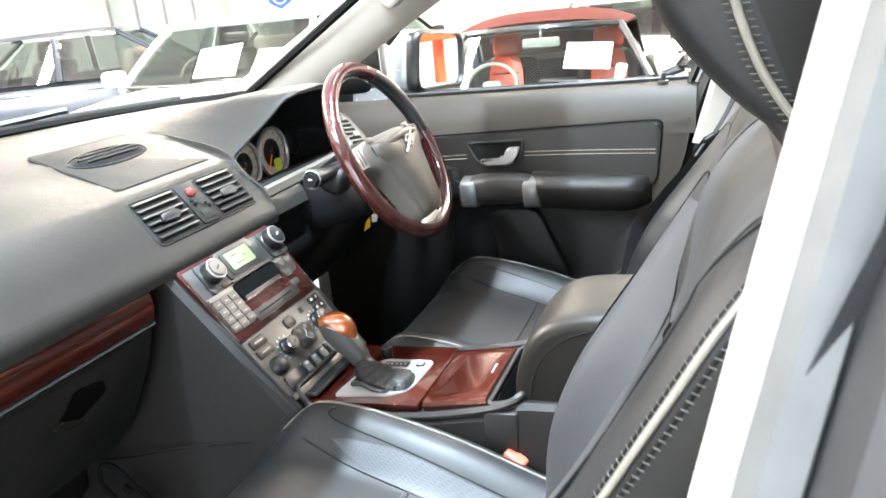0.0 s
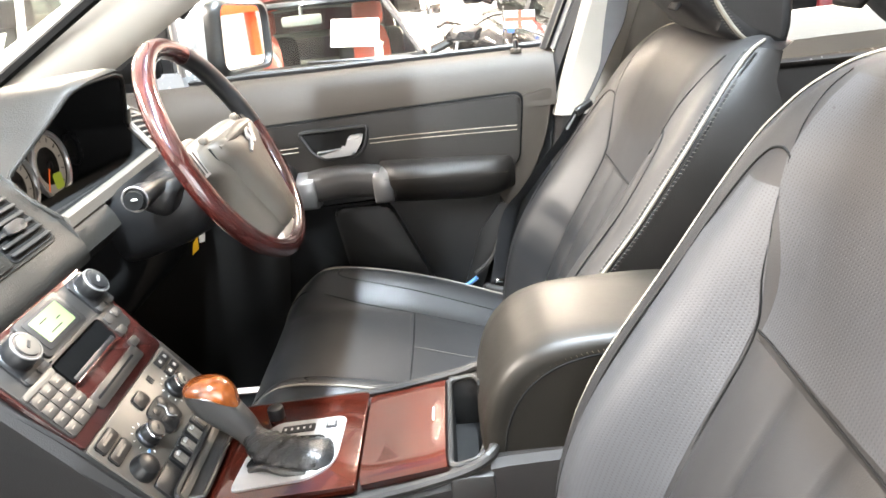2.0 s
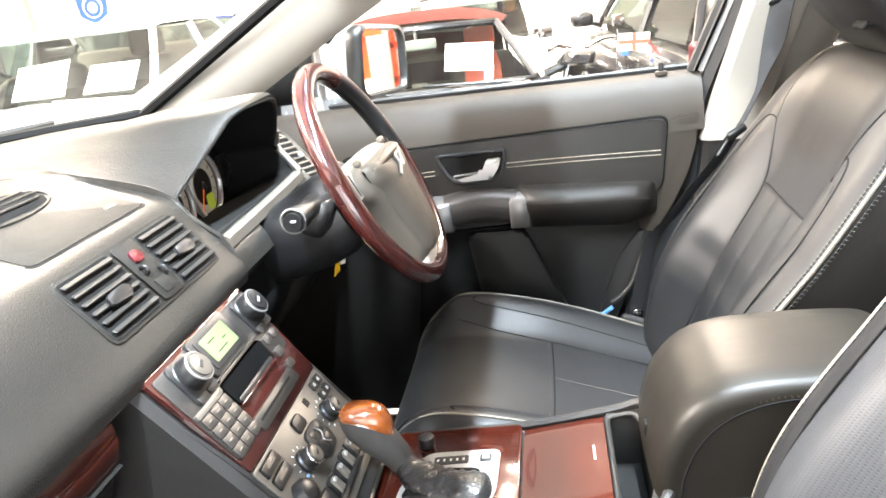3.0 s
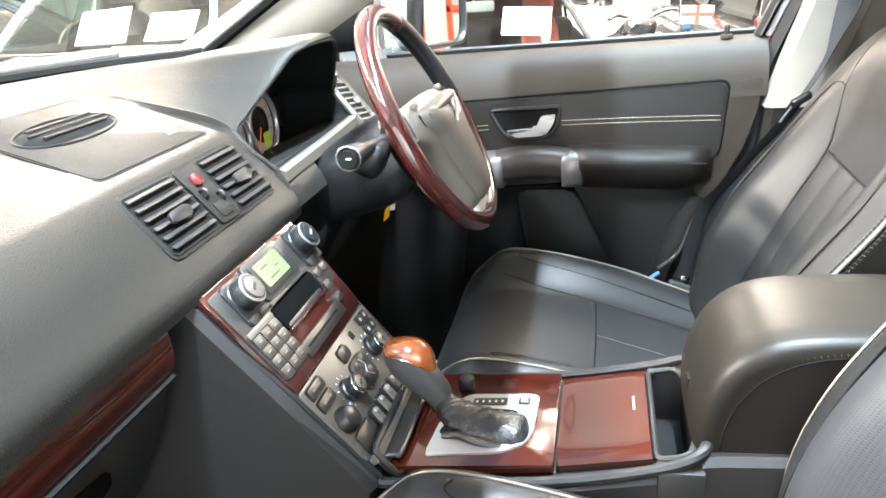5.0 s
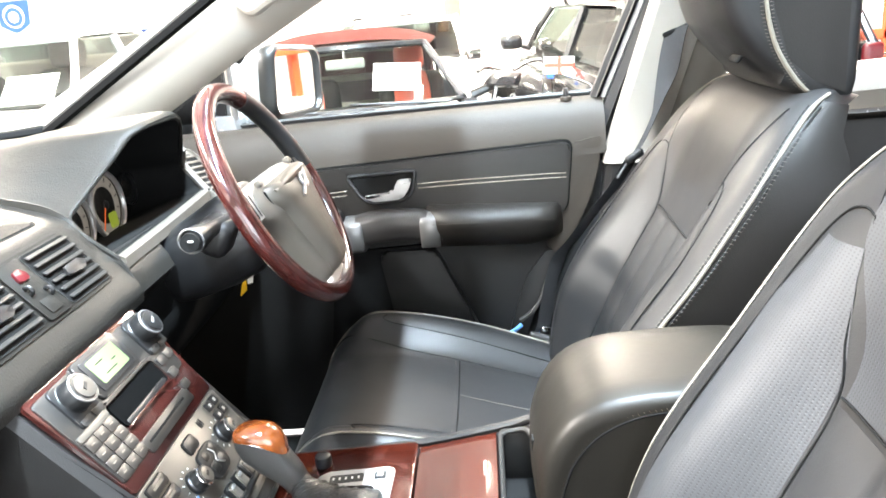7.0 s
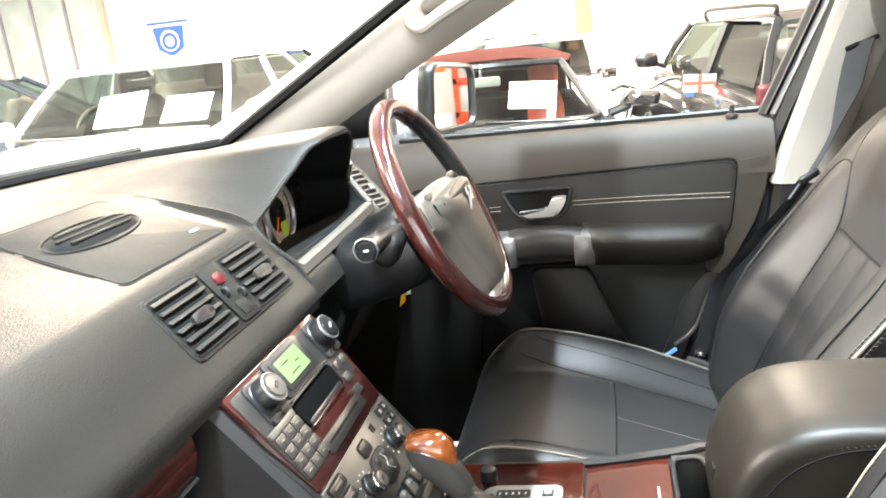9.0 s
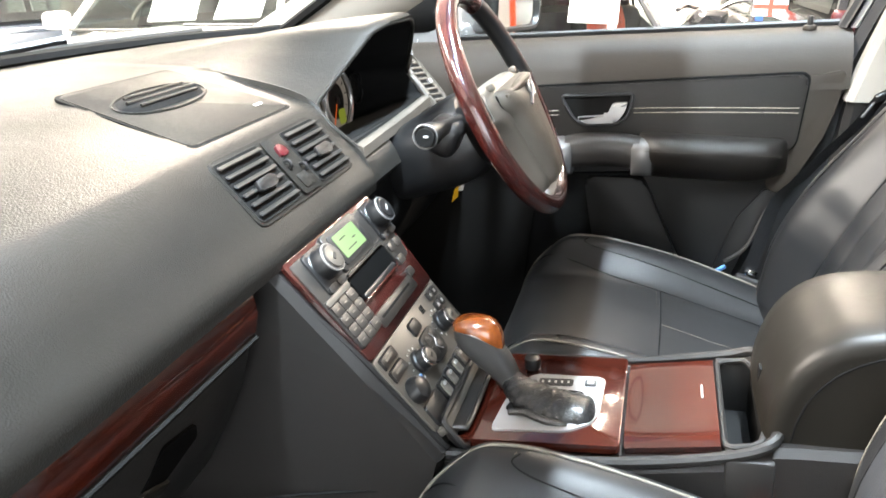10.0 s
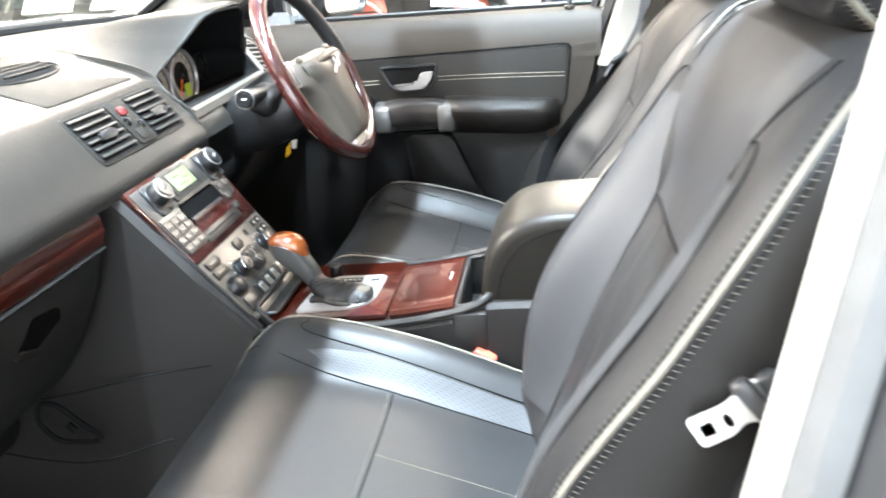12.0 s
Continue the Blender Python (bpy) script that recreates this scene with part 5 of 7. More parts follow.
    for sg in (-1, 1):
        line = [(x + 0.003, sg * 0.0895, z) for x, z in ((0.596, 0.835), (0.600, 0.862), (0.612, 0.893), (0.637, 0.923), (0.676, 0.943), (0.73, 0.950), (0.83, 0.950))]
        part("seam", tube(smooth(line, 5), 0.0016, 6), SEAM, a)
        part("stitching", comb([p + Vector((-0.001, 0, 0.0025)) for p in smooth(line, 5)], (-0.0018, 0, 0.0028), 0.0060, 0.0006), THREAD_DARK, a)
    part("hinge_bar", bar(0.835, 0.862, -0.085, 0.085, 0.828, 0.90, 0.006), CONSOLE_PL, a)
    part("latch", bar(0.573, 0.5775, -0.008, 0.008, 0.846, 0.874, 0.002), MATT_BLACK, a)


console()


# ================= seats =================
CUSHION = [(0.185, 0.630), (0.192, 0.678), (0.203, 0.712), (0.225, 0.736), (0.265, 0.751), (0.32, 0.755), (0.40, 0.744), (0.46, 0.730), (0.56, 0.700), (0.66, 0.668), (0.74, 0.648)]
BACK = [(0.60, 0.625), (0.68, 0.668), (0.75, 0.702), (0.88, 0.760), (1.01, 0.832), (1.10, 0.872), (1.16, 0.901), (1.195, 0.928), (1.214, 0.955), (1.222, 0.985)]
BOLSTER = [(0.60, 0.0), (0.70, 0.040), (0.78, 0.064), (0.85, 0.070), (0.92, 0.066), (1.02, 0.047), (1.10, 0.027), (1.17, 0.010), (1.225, 0.0)]


def cushion_half(x):
    return 0.262 - 0.062 * (1 - min(1.0, max(0.0, (x - 0.185) / 0.12))) ** 2.2


def cushion_top(x, v):
    z = curve(x, CUSHION)
    a = abs(v)
    side = 0.046 * step((a - 0.125) / 0.085) * step((x - 0.19) / 0.10) * (1 - 0.25 * step((x - 0.5) / 0.2))
    roll = 0.030 * max(0.0, (a - 0.212) / 0.048) ** 2.2
    crease = 0.0007 * math.sin(31 * x + 17 * v) * math.sin(23 * v - 11 * x)
    return z + side - roll + crease


def back_half(z):
    return curve(z, [(0.60, 0.235), (0.72, 0.255), (0.90, 0.258), (1.05, 0.254), (1.12, 0.246), (1.16, 0.232), (1.195, 0.208), (1.214, 0.18), (1.222, 0.15)])


def back_front(z, v):
    x = curve(z, BACK)
    a, w = abs(v), back_half(z)
    k = a / w
    side = curve(z, BOLSTER) * step((k - 0.40) / 0.34)
    roll = 0.014 * max(0.0, (k - 0.84) / 0.16) ** 2.0
    crease = 0.0007 * math.sin(27 * z + 13 * v) * math.sin(19 * v - 9 * z)
    return x - side + roll + crease


def seat(name, label, at_y, perforated, rise=0.0, back_rise=0.0, lean=0.0, lift=0.0):
    s = thing(name, label, "car seat", "front seats", (0, at_y, 0))
    up = Matrix.Translation((0, 0, rise))
    tip = Matrix.Identity(4)
    tip[0][2], tip[0][3], tip[2][3] = lean, -lean * 0.72, back_rise
    # cushion
    rings = []
    xs = [0.185 + 0.555 * (i / 64) ** 1.25 for i in range(65)]
    for x in xs:
        w = cushion_half(x)
        top = [(x, w * t, cushion_top(x, w * t)) for t in (math.sin(math.pi / 2 * (j / 52 * 2 - 1)) * 0.45 + 0.55 * (j / 52 * 2 - 1) for j in range(53))]
        low = [(x, w - 0.004, top[-1][2] - 0.06), (x, w - 0.02, 0.56), (x, -w + 0.02, 0.56), (x, -w + 0.004, top[0][2] - 0.06)]
        rings.append(top + low)
    part("cushion", loft(rings), LEATHER, s, "soft black leather seat cushion", 60)
    on = lambda x, v, up=0.0004: Vector((x, v, cushion_top(x, v) + up))
    for g in (-1, 1):
        rim = smooth([on(x, g * (cushion_half(x) - 0.040 + 0.020 * step((0.26 - x) / 0.06)), 0.0006) for x in (0.192, 0.20, 0.215, 0.24, 0.29, 0.36, 0.44, 0.52, 0.60, 0.66)], 4)
        part("piping", tube(rim, 0.0018, 8), PIPING, s, "thin cream piping")
        seam = [on(x, g * v) for x, v in ((0.196, 0.215), (0.215, 0.205), (0.25, 0.185), (0.30, 0.160), (0.37, 0.142), (0.46, 0.133), (0.56, 0.130), (0.68, 0.128))]
        part("seam", tube(smooth(seam, 6), 0.0010, 6), SEAM, s)
        loop = [on(x, g * v) for x, v in ((0.68, 0.168), (0.56, 0.172), (0.46, 0.176), (0.38, 0.182), (0.335, 0.188), (0.318, 0.198), (0.325, 0.210))]
        part("seam", tube(smooth(loop, 6), 0.0009, 6), SEAM, s)
        part("stitching", dashes([p + Vector((0, g * 0.006, 0.0006)) for p in smooth(loop, 6)], 0.004, 0.003, 0.0007), THREAD_DARK, s)
        patch = []
        for i in range(15):
            x = 0.335 + 0.325 * i / 14
            v0, v1 = curve(x, [(0.33, 0.152), (0.40, 0.140), (0.50, 0.134), (0.66, 0.131)]), curve(x, [(0.33, 0.183), (0.40, 0.177), (0.50, 0.171), (0.66, 0.166)])
            lean_in = (1 - min(1.0, i / 4.0) ** 0.6) * 0.5 * (v1 - v0)
            v0, v1 = v0 + lean_in, v1 - lean_in * 0.999
            patch.append([on(x, g * (v0 + (v1 - v0) * q / 6), 0.0002 + 0.0012 * math.sin(math.pi * q / 6)) for q in range(7)])
        if perforated:
            part("perforated_panel", loft(patch, False), LEATHER_PERF_LIT, s, "perforated leather panel on the cushion side")
    cross = [on(0.462 + 0.004 * math.cos(8 * v), v) for v in [-0.133 + 0.266 * i / 12 for i in range(13)]]
    part("seam", tube(cross, 0.0013, 6), SEAM, s)
    part("stitching", dashes([p + Vector((-0.007, 0, 0.001)) for p in cross], 0.003, 0.003, 0.0006), THREAD_DARK, s)
    part("stitching", dashes([on(x, 0.0) for x in [0.47 + 0.21 * i / 10 for i in range(11)]], 0.003, 0.0025, 0.0006), THREAD_DARK, s)
    for o in s.children:
        o.data.transform(up)
    low_parts = set(s.children)
    # backrest
    rings = []
    zs = [0.60 + 0.622 * (1 - (1 - i / 70) ** 1.2) for i in range(71)]
    for z in zs:
        w = back_half(z)
        f = [(back_front(z, w * t), w * t, z) for t in (math.sin(math.pi / 2 * (j / 54 * 2 - 1)) * 0.45 + 0.55 * (j / 54 * 2 - 1) for j in range(55))]
        depth = curve(z, BACK) + 0.105 * (1 - 0.5 * step((z - 1.12) / 0.10))
        r = [(depth - 0.03, w + 0.004, z - 0.01), (depth, w - 0.015, z - 0.012), (depth + 0.012, 0.0, z - 0.014), (depth, -w + 0.015, z - 0.012), (depth - 0.03, -w - 0.004, z - 0.01)]
        rings.append(f + r)
    part("backrest", loft(rings), LEATHER, s, "black leather backrest with raised side bolsters", 60)
    ob = lambda z, v, up=0.0004: Vector((back_front(z, v) - up, v, z))
    for g in (-1, 1):
        rim = smooth([ob(z, g * (back_half(z) + 0.001), 0.0008) for z in (0.66, 0.69, 0.72, 0.76, 0.80, 0.85, 0.90, 0.95, 1.0, 1.04, 1.08, 1.11, 1.14, 1.16, 1.18, 1.195, 1.205, 1.213, 1.219)], 3)
        part("piping", tube(rim, 0.0025, 8), PIPING, s, "thin cream piping")
        # fine ladder stitches over a dark line on both sides of the piping
        ladder, holes, line_in, line_out = [], [], [], []
        for i in range(110):
            z = 0.665 + 0.0050 * i
            w = back_half(z)
            line_in.append(ob(z, g * (w - 0.0052), 0.0002))
            ladder.append(tube([ob(z, g * (w - 0.0032), 0.0007), ob(z + 0.001, g * (w - 0.0070), 0.0007)], 0.0006, 4))
            q = Vector((back_front(z, w) + 0.005, g * (w + 0.0045), z - 0.002))
            line_out.append(q + Vector((0.002, -g * 0.0012, 0)))
            holes.append(tube([q, q + Vector((0.0040, g * 0.0006, -0.001))], 0.0006, 4))
        part("stitch_line", tube(line_in, 0.0009, 5), SEAM, s)
        part("stitch_line", tube(line_out, 0.0016, 5), SEAM, s)
        part("piping_stitch", merged(*ladder), STITCH, s)
        part("piping_stitch", merged(*holes), STITCH, s)
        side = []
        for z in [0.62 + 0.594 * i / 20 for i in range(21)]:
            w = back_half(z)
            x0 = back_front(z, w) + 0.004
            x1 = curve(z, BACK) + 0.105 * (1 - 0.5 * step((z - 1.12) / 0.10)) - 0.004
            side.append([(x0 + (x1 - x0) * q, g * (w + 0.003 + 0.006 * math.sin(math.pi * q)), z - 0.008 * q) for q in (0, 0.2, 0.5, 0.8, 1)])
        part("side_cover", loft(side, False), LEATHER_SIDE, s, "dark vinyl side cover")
        inner = [ob(z, g * v) for z, v in ((0.67, 0.112), (0.80, 0.112), (0.92, 0.112), (1.006, 0.113), (1.06, 0.130), (1.108 + lift, 0.152))]
        part("seam", tube(smooth(inner, 6), 0.0011, 6), SEAM, s)
        part("stitching", dashes([p + Vector((-0.001, g * 0.006, 0)) for p in smooth(inner, 6)], 0.003, 0.003, 0.0005), THREAD_DARK, s)
        shoulder = [ob(z, g * v) for z, v in ((1.108 + lift, 0.152), (1.15 + 0.5 * lift, 0.163), (1.19, 0.170), (1.205, 0.168))]
        part("seam", tube(smooth(shoulder, 6), 0.0015 if g < 0 else 0.0006, 6), SEAM, s)
        hook = [ob(z, g * v) for z, v in ((0.68, 0.205), (0.80, 0.212), (0.92, 0.214), (1.02 + 0.7 * lift, 0.210), (1.075 + lift, 0.200), (1.104 + lift, 0.186), (1.112 + lift, 0.168), (1.108 + lift, 0.152))]
        part("seam", tube(smooth(hook, 6), 0.0012, 6), SEAM, s)
        patch = []
        for i in range(17):
            z = 0.70 + (0.385 + lift) * i / 16
            v0, v1 = 0.115 + 0.034 * step((z - 1.0) / (0.11 + lift)), 0.211 - 0.022 * step((z - 1.01 - lift) / 0.08)
            patch.append([ob(z, g * (v0 + (v1 - v0) * q / 8), 0.0008 + 0.0014 * math.sin(math.pi * q / 8)) for q in range(9)])
        part("perforated_panel", loft(patch, False), LEATHER_PERF_LIT if perforated else LEATHER, s, "perforated leather bolster panel" if perforated else "")
    cross = [ob(1.010 + 0.02 * v, v) for v in [-0.112 + 0.224 * i / 10 for i in range(11)]]
    part("seam", tube(cross, 0.0013, 6), SEAM, s)
    centre = [[ob(1.014 + 0.19 * i / 12, (0.112 + 0.05 * step((i - 1) / 8)) * (q / 6 - 1) * 0.96, 0.0012) for q in range(13)] for i in range(13)]
    if perforated:
        part("perforated_panel", loft(centre, False), LEATHER_PERF_LIT, s, "perforated leather centre panel")
    # three soft upright flutes in the lower middle of the backrest
    flutes = []
    for i in range(17):
        z = 0.68 + 0.326 * i / 16
        soft = min(1.0, (16 - i) / 2.5) ** 0.6
        flutes.append([ob(z, -0.110 + 0.220 * q / 36, 0.0008 + 0.008 * soft * abs(math.sin(3 * math.pi * q / 36)) ** 0.55) for q in range(37)])
    part("fluted_panel", loft(flutes, False), LEATHER, s, "fluted leather panel in the lower backrest", 70)
    # head restraint
    prof = [(0.850, 1.365), (0.862, 1.432), (0.892, 1.486), (0.94, 1.510), (1.0, 1.505), (1.034, 1.470), (1.040, 1.38), (1.040, 1.28), (1.034, 1.205), (1.0, 1.200), (0.965, 1.214), (0.926, 1.238), (0.890, 1.274), (0.862, 1.315)]
    prof = [(p.x, p.z) for p in smooth([(x, 0, z) for x, z in prof], 3, True)]
    rings = []
    for v, k in ((-0.132, 0.80), (-0.131, 0.90), (-0.126, 0.965), (-0.112, 1.0), (-0.07, 1.01), (0, 1.012), (0.07, 1.01), (0.112, 1.0), (0.126, 0.965), (0.131, 0.90), (0.132, 0.80)):
        bow = 0.016 * (v / 0.132) ** 2
        rings.append([(0.955 + (x - 0.955) * k + (bow if x < 0.93 else 0), v, 1.36 + (z - 1.36) * k) for x, z in prof])
    hr = part("head_restraint", loft(rings), LEATHER, s, "large black leather head restraint", 60)
    for g in (-1, 1):
        path = smooth([(0.950, g * 0.128, 1.495), (0.922, g * 0.133, 1.44), (0.912, g * 0.134, 1.36), (0.925, g * 0.134, 1.29), (0.955, g * 0.132, 1.238), (0.985, g * 0.126, 1.210)], 5)
        part("piping", tube(path, 0.0030, 8), PIPING, hr)
        part("piping_stitch", comb([p + Vector((-0.004, 0, 0)) for p in path], (-0.004, -g * 0.0004, 0), 0.0050, 0.0006), STITCH, hr)
        part("piping_stitch", comb([p + Vector((0.004, 0, 0)) for p in path], (0.004, g * 0.0006, 0), 0.0050, 0.0006), STITCH, hr)
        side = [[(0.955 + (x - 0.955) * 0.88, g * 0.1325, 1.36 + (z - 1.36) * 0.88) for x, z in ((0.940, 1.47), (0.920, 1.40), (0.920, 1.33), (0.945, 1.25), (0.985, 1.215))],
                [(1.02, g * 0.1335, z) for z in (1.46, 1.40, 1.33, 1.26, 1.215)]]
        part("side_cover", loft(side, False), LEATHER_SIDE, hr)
    # solid black piece that paints the shade of a scooped notch
    part("notch", rbox(0.006, 0.036, 0.012, 0.003, 3, pose(0.892, -0.085 if at_y > 0 else 0.085, 1.266, 0, 40)), MATT_BLACK, hr, "black piece standing in for the shaded notch under the head restraint")
    for o in s.children:
        if o not in low_parts:
            for q in (o, *o.children):
                q.data.transform(tip)
    part("seat_base", bar(0.24, 0.72, -0.23, 0.23, 0.42, 0.60, 0.02), CONSOLE_PL, s, "dark plastic seat base")
    part("recliner_cover", rbox(0.16, 0.016, 0.12, 0.03, 3, pose(0.66, -0.262 if at_y < 0 else 0.262, 0.64, 0, 20)), CONSOLE_PL, s)
    return s


seat("car_seat", "black leather driver seat with cream piping beside the console", 0.375, False)
seat("car_seat", "black leather passenger seat with perforated bolsters and cream piping", -0.375, True, 0.034, 0.045, -0.093, 0.035)


def buckle():
    b = thing("seat_belt_buckle", "seat belt buckle with a red release button beside the console", "buckle")
    m = pose(0.575, -0.120, 0.745, 0, 28, -12)
    part("stalk", rbox(0.026, 0.016, 0.20, 0.006, 2, m @ Matrix.Translation((0, 0, -0.12))), BLACK, b)
    part("shell", rbox(0.040, 0.026, 0.050, 0.007, 3, m @ Matrix.Translation((0, 0, -0.014))), BLACK, b)
    part("release_button", rbox(0.034, 0.020, 0.014, 0.004, 3, m @ Matrix.Translation((0, 0, 0.010))), BUCKLE_RED, b, "bright red release button")


buckle()


def ribbon(path, width, across):
    rows = []
    for p in path:
        p = Vector(p)
        a = Vector(across).normalized() * width(p.z) / 2
        t = Vector((0.0008, 0.0008, 0))
        rows.append([p - a - t, p + a - t, p + a + t, p - a + t])
    return loft(rows)


def belts():
    b = thing("driver_seat_belt", "black seat belt hanging along the centre pillar past the driver seat", "seat belt")
    upper = smooth([(0.905, 0.664, 1.294), (0.896, 0.661, 1.262), (0.886, 0.658, 1.213), (0.872, 0.654, 1.172), (0.860, 0.651, 1.138), (0.840, 0.650, 1.097), (0.822, 0.650, 1.067)], 5)
    part("webbing", ribbon(upper, lambda z: 0.010 + 0.030 * step((z - 1.13) / 0.10), (0.90, -0.30, 0.20)), WEBBING, b, "black woven webbing, twisted edge-on above its guide")
    lower = smooth([(0.817, 0.650, 1.062), (0.785, 0.650, 1.011), (0.743, 0.652, 0.961), (0.706, 0.656, 0.912), (0.666, 0.662, 0.857), (0.634, 0.667, 0.715)], 5)
    part("webbing", ribbon(lower, lambda z: 0.036, (0.80, 0.60, 0.0)), WEBBING, b)
    part("guide", rbox(0.040, 0.012, 0.016, 0.005, 3, pose(0.822, 0.645, 1.066, 10, -24, 20)), BLACK, b)
    part("guide_clip", rbox(0.034, 0.008, 0.007, 0.003, 3, pose(0.797, 0.646, 1.040, 0, -57, 10)), BAND, b, "bright clip below the guide")
    part("shoulder_slot", rbox(0.066, 0.010, 0.009, 0.004, 2, pose(0.911, 0.668, 1.292, 0, -20, 0)), MATT_BLACK, b, "dark slot in the pillar trim")
    part("floor_anchor", rbox(0.02, 0.02, 0.05, 0.005, 2, pose(0.632, 0.668, 0.695, 0, 20, 0)), CHROME, b)
    p = thing("passenger_seat_belt", "black seat belt with a pale slotted tongue beside the passenger seat", "seat belt")
    path = smooth([(0.965, -0.660, 1.34), (0.905, -0.668, 1.18), (0.862, -0.668, 1.06), (0.838, -0.662, 0.99), (0.80, -0.664, 0.85), (0.775, -0.668, 0.65)], 5)
    part("webbing", ribbon(path, lambda z: 0.046, (0.85, 0.5, -0.1)), WEBBING, p)
    tm = basis((0.814, -0.652, 1.026), (-0.045, 0.0, -0.028), (-0.02, 0.0, 0.04)) @ Matrix.Scale(0.86, 4)
    tongue = part("tongue", prism(rounded([(-0.034, -0.020), (-0.006, -0.009), (0.006, -0.015), (0.034, -0.016), (0.034, 0.014), (0.002, 0.013), (-0.034, 0.024)], 0.005), 0.003, 0.001, tm), TONGUE, p, "pale slotted metal belt tongue")
    for x, w in ((0.022, 0.012), (0.004, 0.007)):
        part("slot", prism(rounded(rect(x - w / 2, x + w / 2, -0.008, 0.006), 0.0025), 0.0042, 0, tm), MATT_BLACK, tongue)
    part("tongue_grip", rbox(0.016, 0.058, 0.012, 0.004, 2, tm @ Matrix.Translation((-0.040, 0, -0.004))), BLACK, p)
    part("guide", rbox(0.075, 0.012, 0.014, 0.005, 2, pose(0.835, -0.664, 1.035, 0, 50, 0)), BLACK, p)


belts()


# ================= driver's door =================
def driver_door():
    d = thing("driver_door", "closed driver door with dark leather trim and silver pull", "car door")
    dm = basis((0, 0.735, 0), (1, 0, 0), (0, 0, 1))       # x along the car, y up, z into the cabin
    # upper ledge along the window
    rings = []
    for i in range(12):
        x = -0.20 + 0.985 * i / 11
        z = 1.155 + 0.013 * i / 11
        rings.append([(x, 0.87, z - 0.03), (x, 0.83, z - 0.002), (x, 0.80, z), (x, 0.775, z - 0.010), (x, 0.757, z - 0.035), (x, 0.747, z - 0.07), (x, 0.742, z - 0.11), (x, 0.80, z - 0.12)])
    part("upper_ledge", loft(rings), DOOR_UPPER, d, "warm grey upper door ledge")
    part("window_seal", tube([(-0.2, 0.812, 1.160), (0.785, 0.812, 1.173)], 0.006, 6), RUBBER, d)
    # main panel: rear edge slants forward towards the floor
    outline = [(-0.20, 0.46), (0.50, 0.46), (0.565, 0.66), (0.65, 0.80), (0.684, 0.851), (0.714, 0.90), (0.747, 0.965), (0.765, 1.02), (0.773, 1.07), (-0.20, 1.06)]
    part("door_panel", prism(rounded(outline, 0.02), 0.050, 0.004, dm @ Matrix.Translation((0, 0, -0.065))), DOOR_DARK, d, "dark lower door panel")
    rim = [(0.675, 1.075), (0.7775, 1.095), (0.766, 1.02), (0.749, 0.965), (0.716, 0.90), (0.684, 0.851), (0.655, 0.862), (0.660, 0.915), (0.675, 0.94)]
    part("rear_rim", prism(rounded(rim, 0.012), 0.020, 0.005, dm @ Matrix.Translation((0, 0, -0.0285))), DOOR_UPPER, d, "warm grey rear edge of the door trim")
    # lower length of the same edge, its shade put in as darker vinyl
    low_rim_shade = [(0.655, 0.8615), (0.684, 0.8505), (0.652, 0.797), (0.60, 0.66), (0.55, 0.48), (0.51, 0.48), (0.56, 0.66), (0.608, 0.80)]
    part("rear_rim", prism(rounded(low_rim_shade, 0.006), 0.020, 0.005, dm @ Matrix.Translation((0, 0, -0.0285))), DOOR_DARK, d)
    # leather inset with rounded rear corners
    inset = rounded([(0.06, 0.955), (0.30, 0.945), (0.665, 0.930), (0.700, 0.950), (0.714, 1.088), (0.15, 1.066), (0.06, 1.06)], 0.022, 6)
    part("inset_gap", prism([(x, y) for x, y in rounded([(0.05, 0.951), (0.30, 0.941), (0.667, 0.926), (0.704, 0.947), (0.7185, 1.093), (0.15, 1.0705), (0.05, 1.065)], 0.024, 6)], 0.004, 0.001, dm @ Matrix.Translation((0, 0, -0.008))), SEAM, d)
    pad = part("inset", prism(inset, 0.014, 0.007, dm @ Matrix.Translation((0, 0, -0.010)), 3), DOOR_INSET, d, "dark leather inset panel")
    for dz in (0.0, 0.009):
        line = [dm @ Vector((x, y + dz, 0.0046)) for x, y in [(0.10 + 0.60 * i / 24, 1.006 + 0.006 * math.sin(i / 24 * 3.1) + 0.010 * i / 24) for i in range(25)] if not 0.255 < x < 0.385]
        cut = [i for i, (a, b) in enumerate(zip(line, line[1:])) if (b - a).length > 0.05]
        a, b = line[:cut[0] + 1], line[cut[0] + 1:]
        part("stitching", merged(dashes(a, 0.007, 0.001, 0.0008), dashes(b, 0.007, 0.001, 0.0008)), THREAD, pad)
    # inner handle in its recess
    well = rounded([(0.252, 1.052), (0.396, 1.056), (0.384, 1.010), (0.365, 0.994), (0.300, 0.992), (0.278, 1.005)], 0.012)
    h = part("handle_recess", prism(well, 0.0065, 0.002, dm @ Matrix.Translation((0, 0, 0.0))), MATT_BLACK, d, "black recess of the door handle")
    part("recess_rim", moved(tube([(x, y, 0.007) for x, y in well], 0.0038, 6, True), dm), BLACK, h)
    lever = rounded([(0.284, 1.010), (0.345, 1.014), (0.356, 1.038), (0.386, 1.040), (0.380, 1.022), (0.364, 1.000), (0.305, 0.998)], 0.006)
    part("handle", prism(lever, 0.018, 0.006, dm @ Matrix.Translation((0, 0, 0.004)), 3), SATIN, h, "satin silver door handle")
    # armrest pad
    rings = []
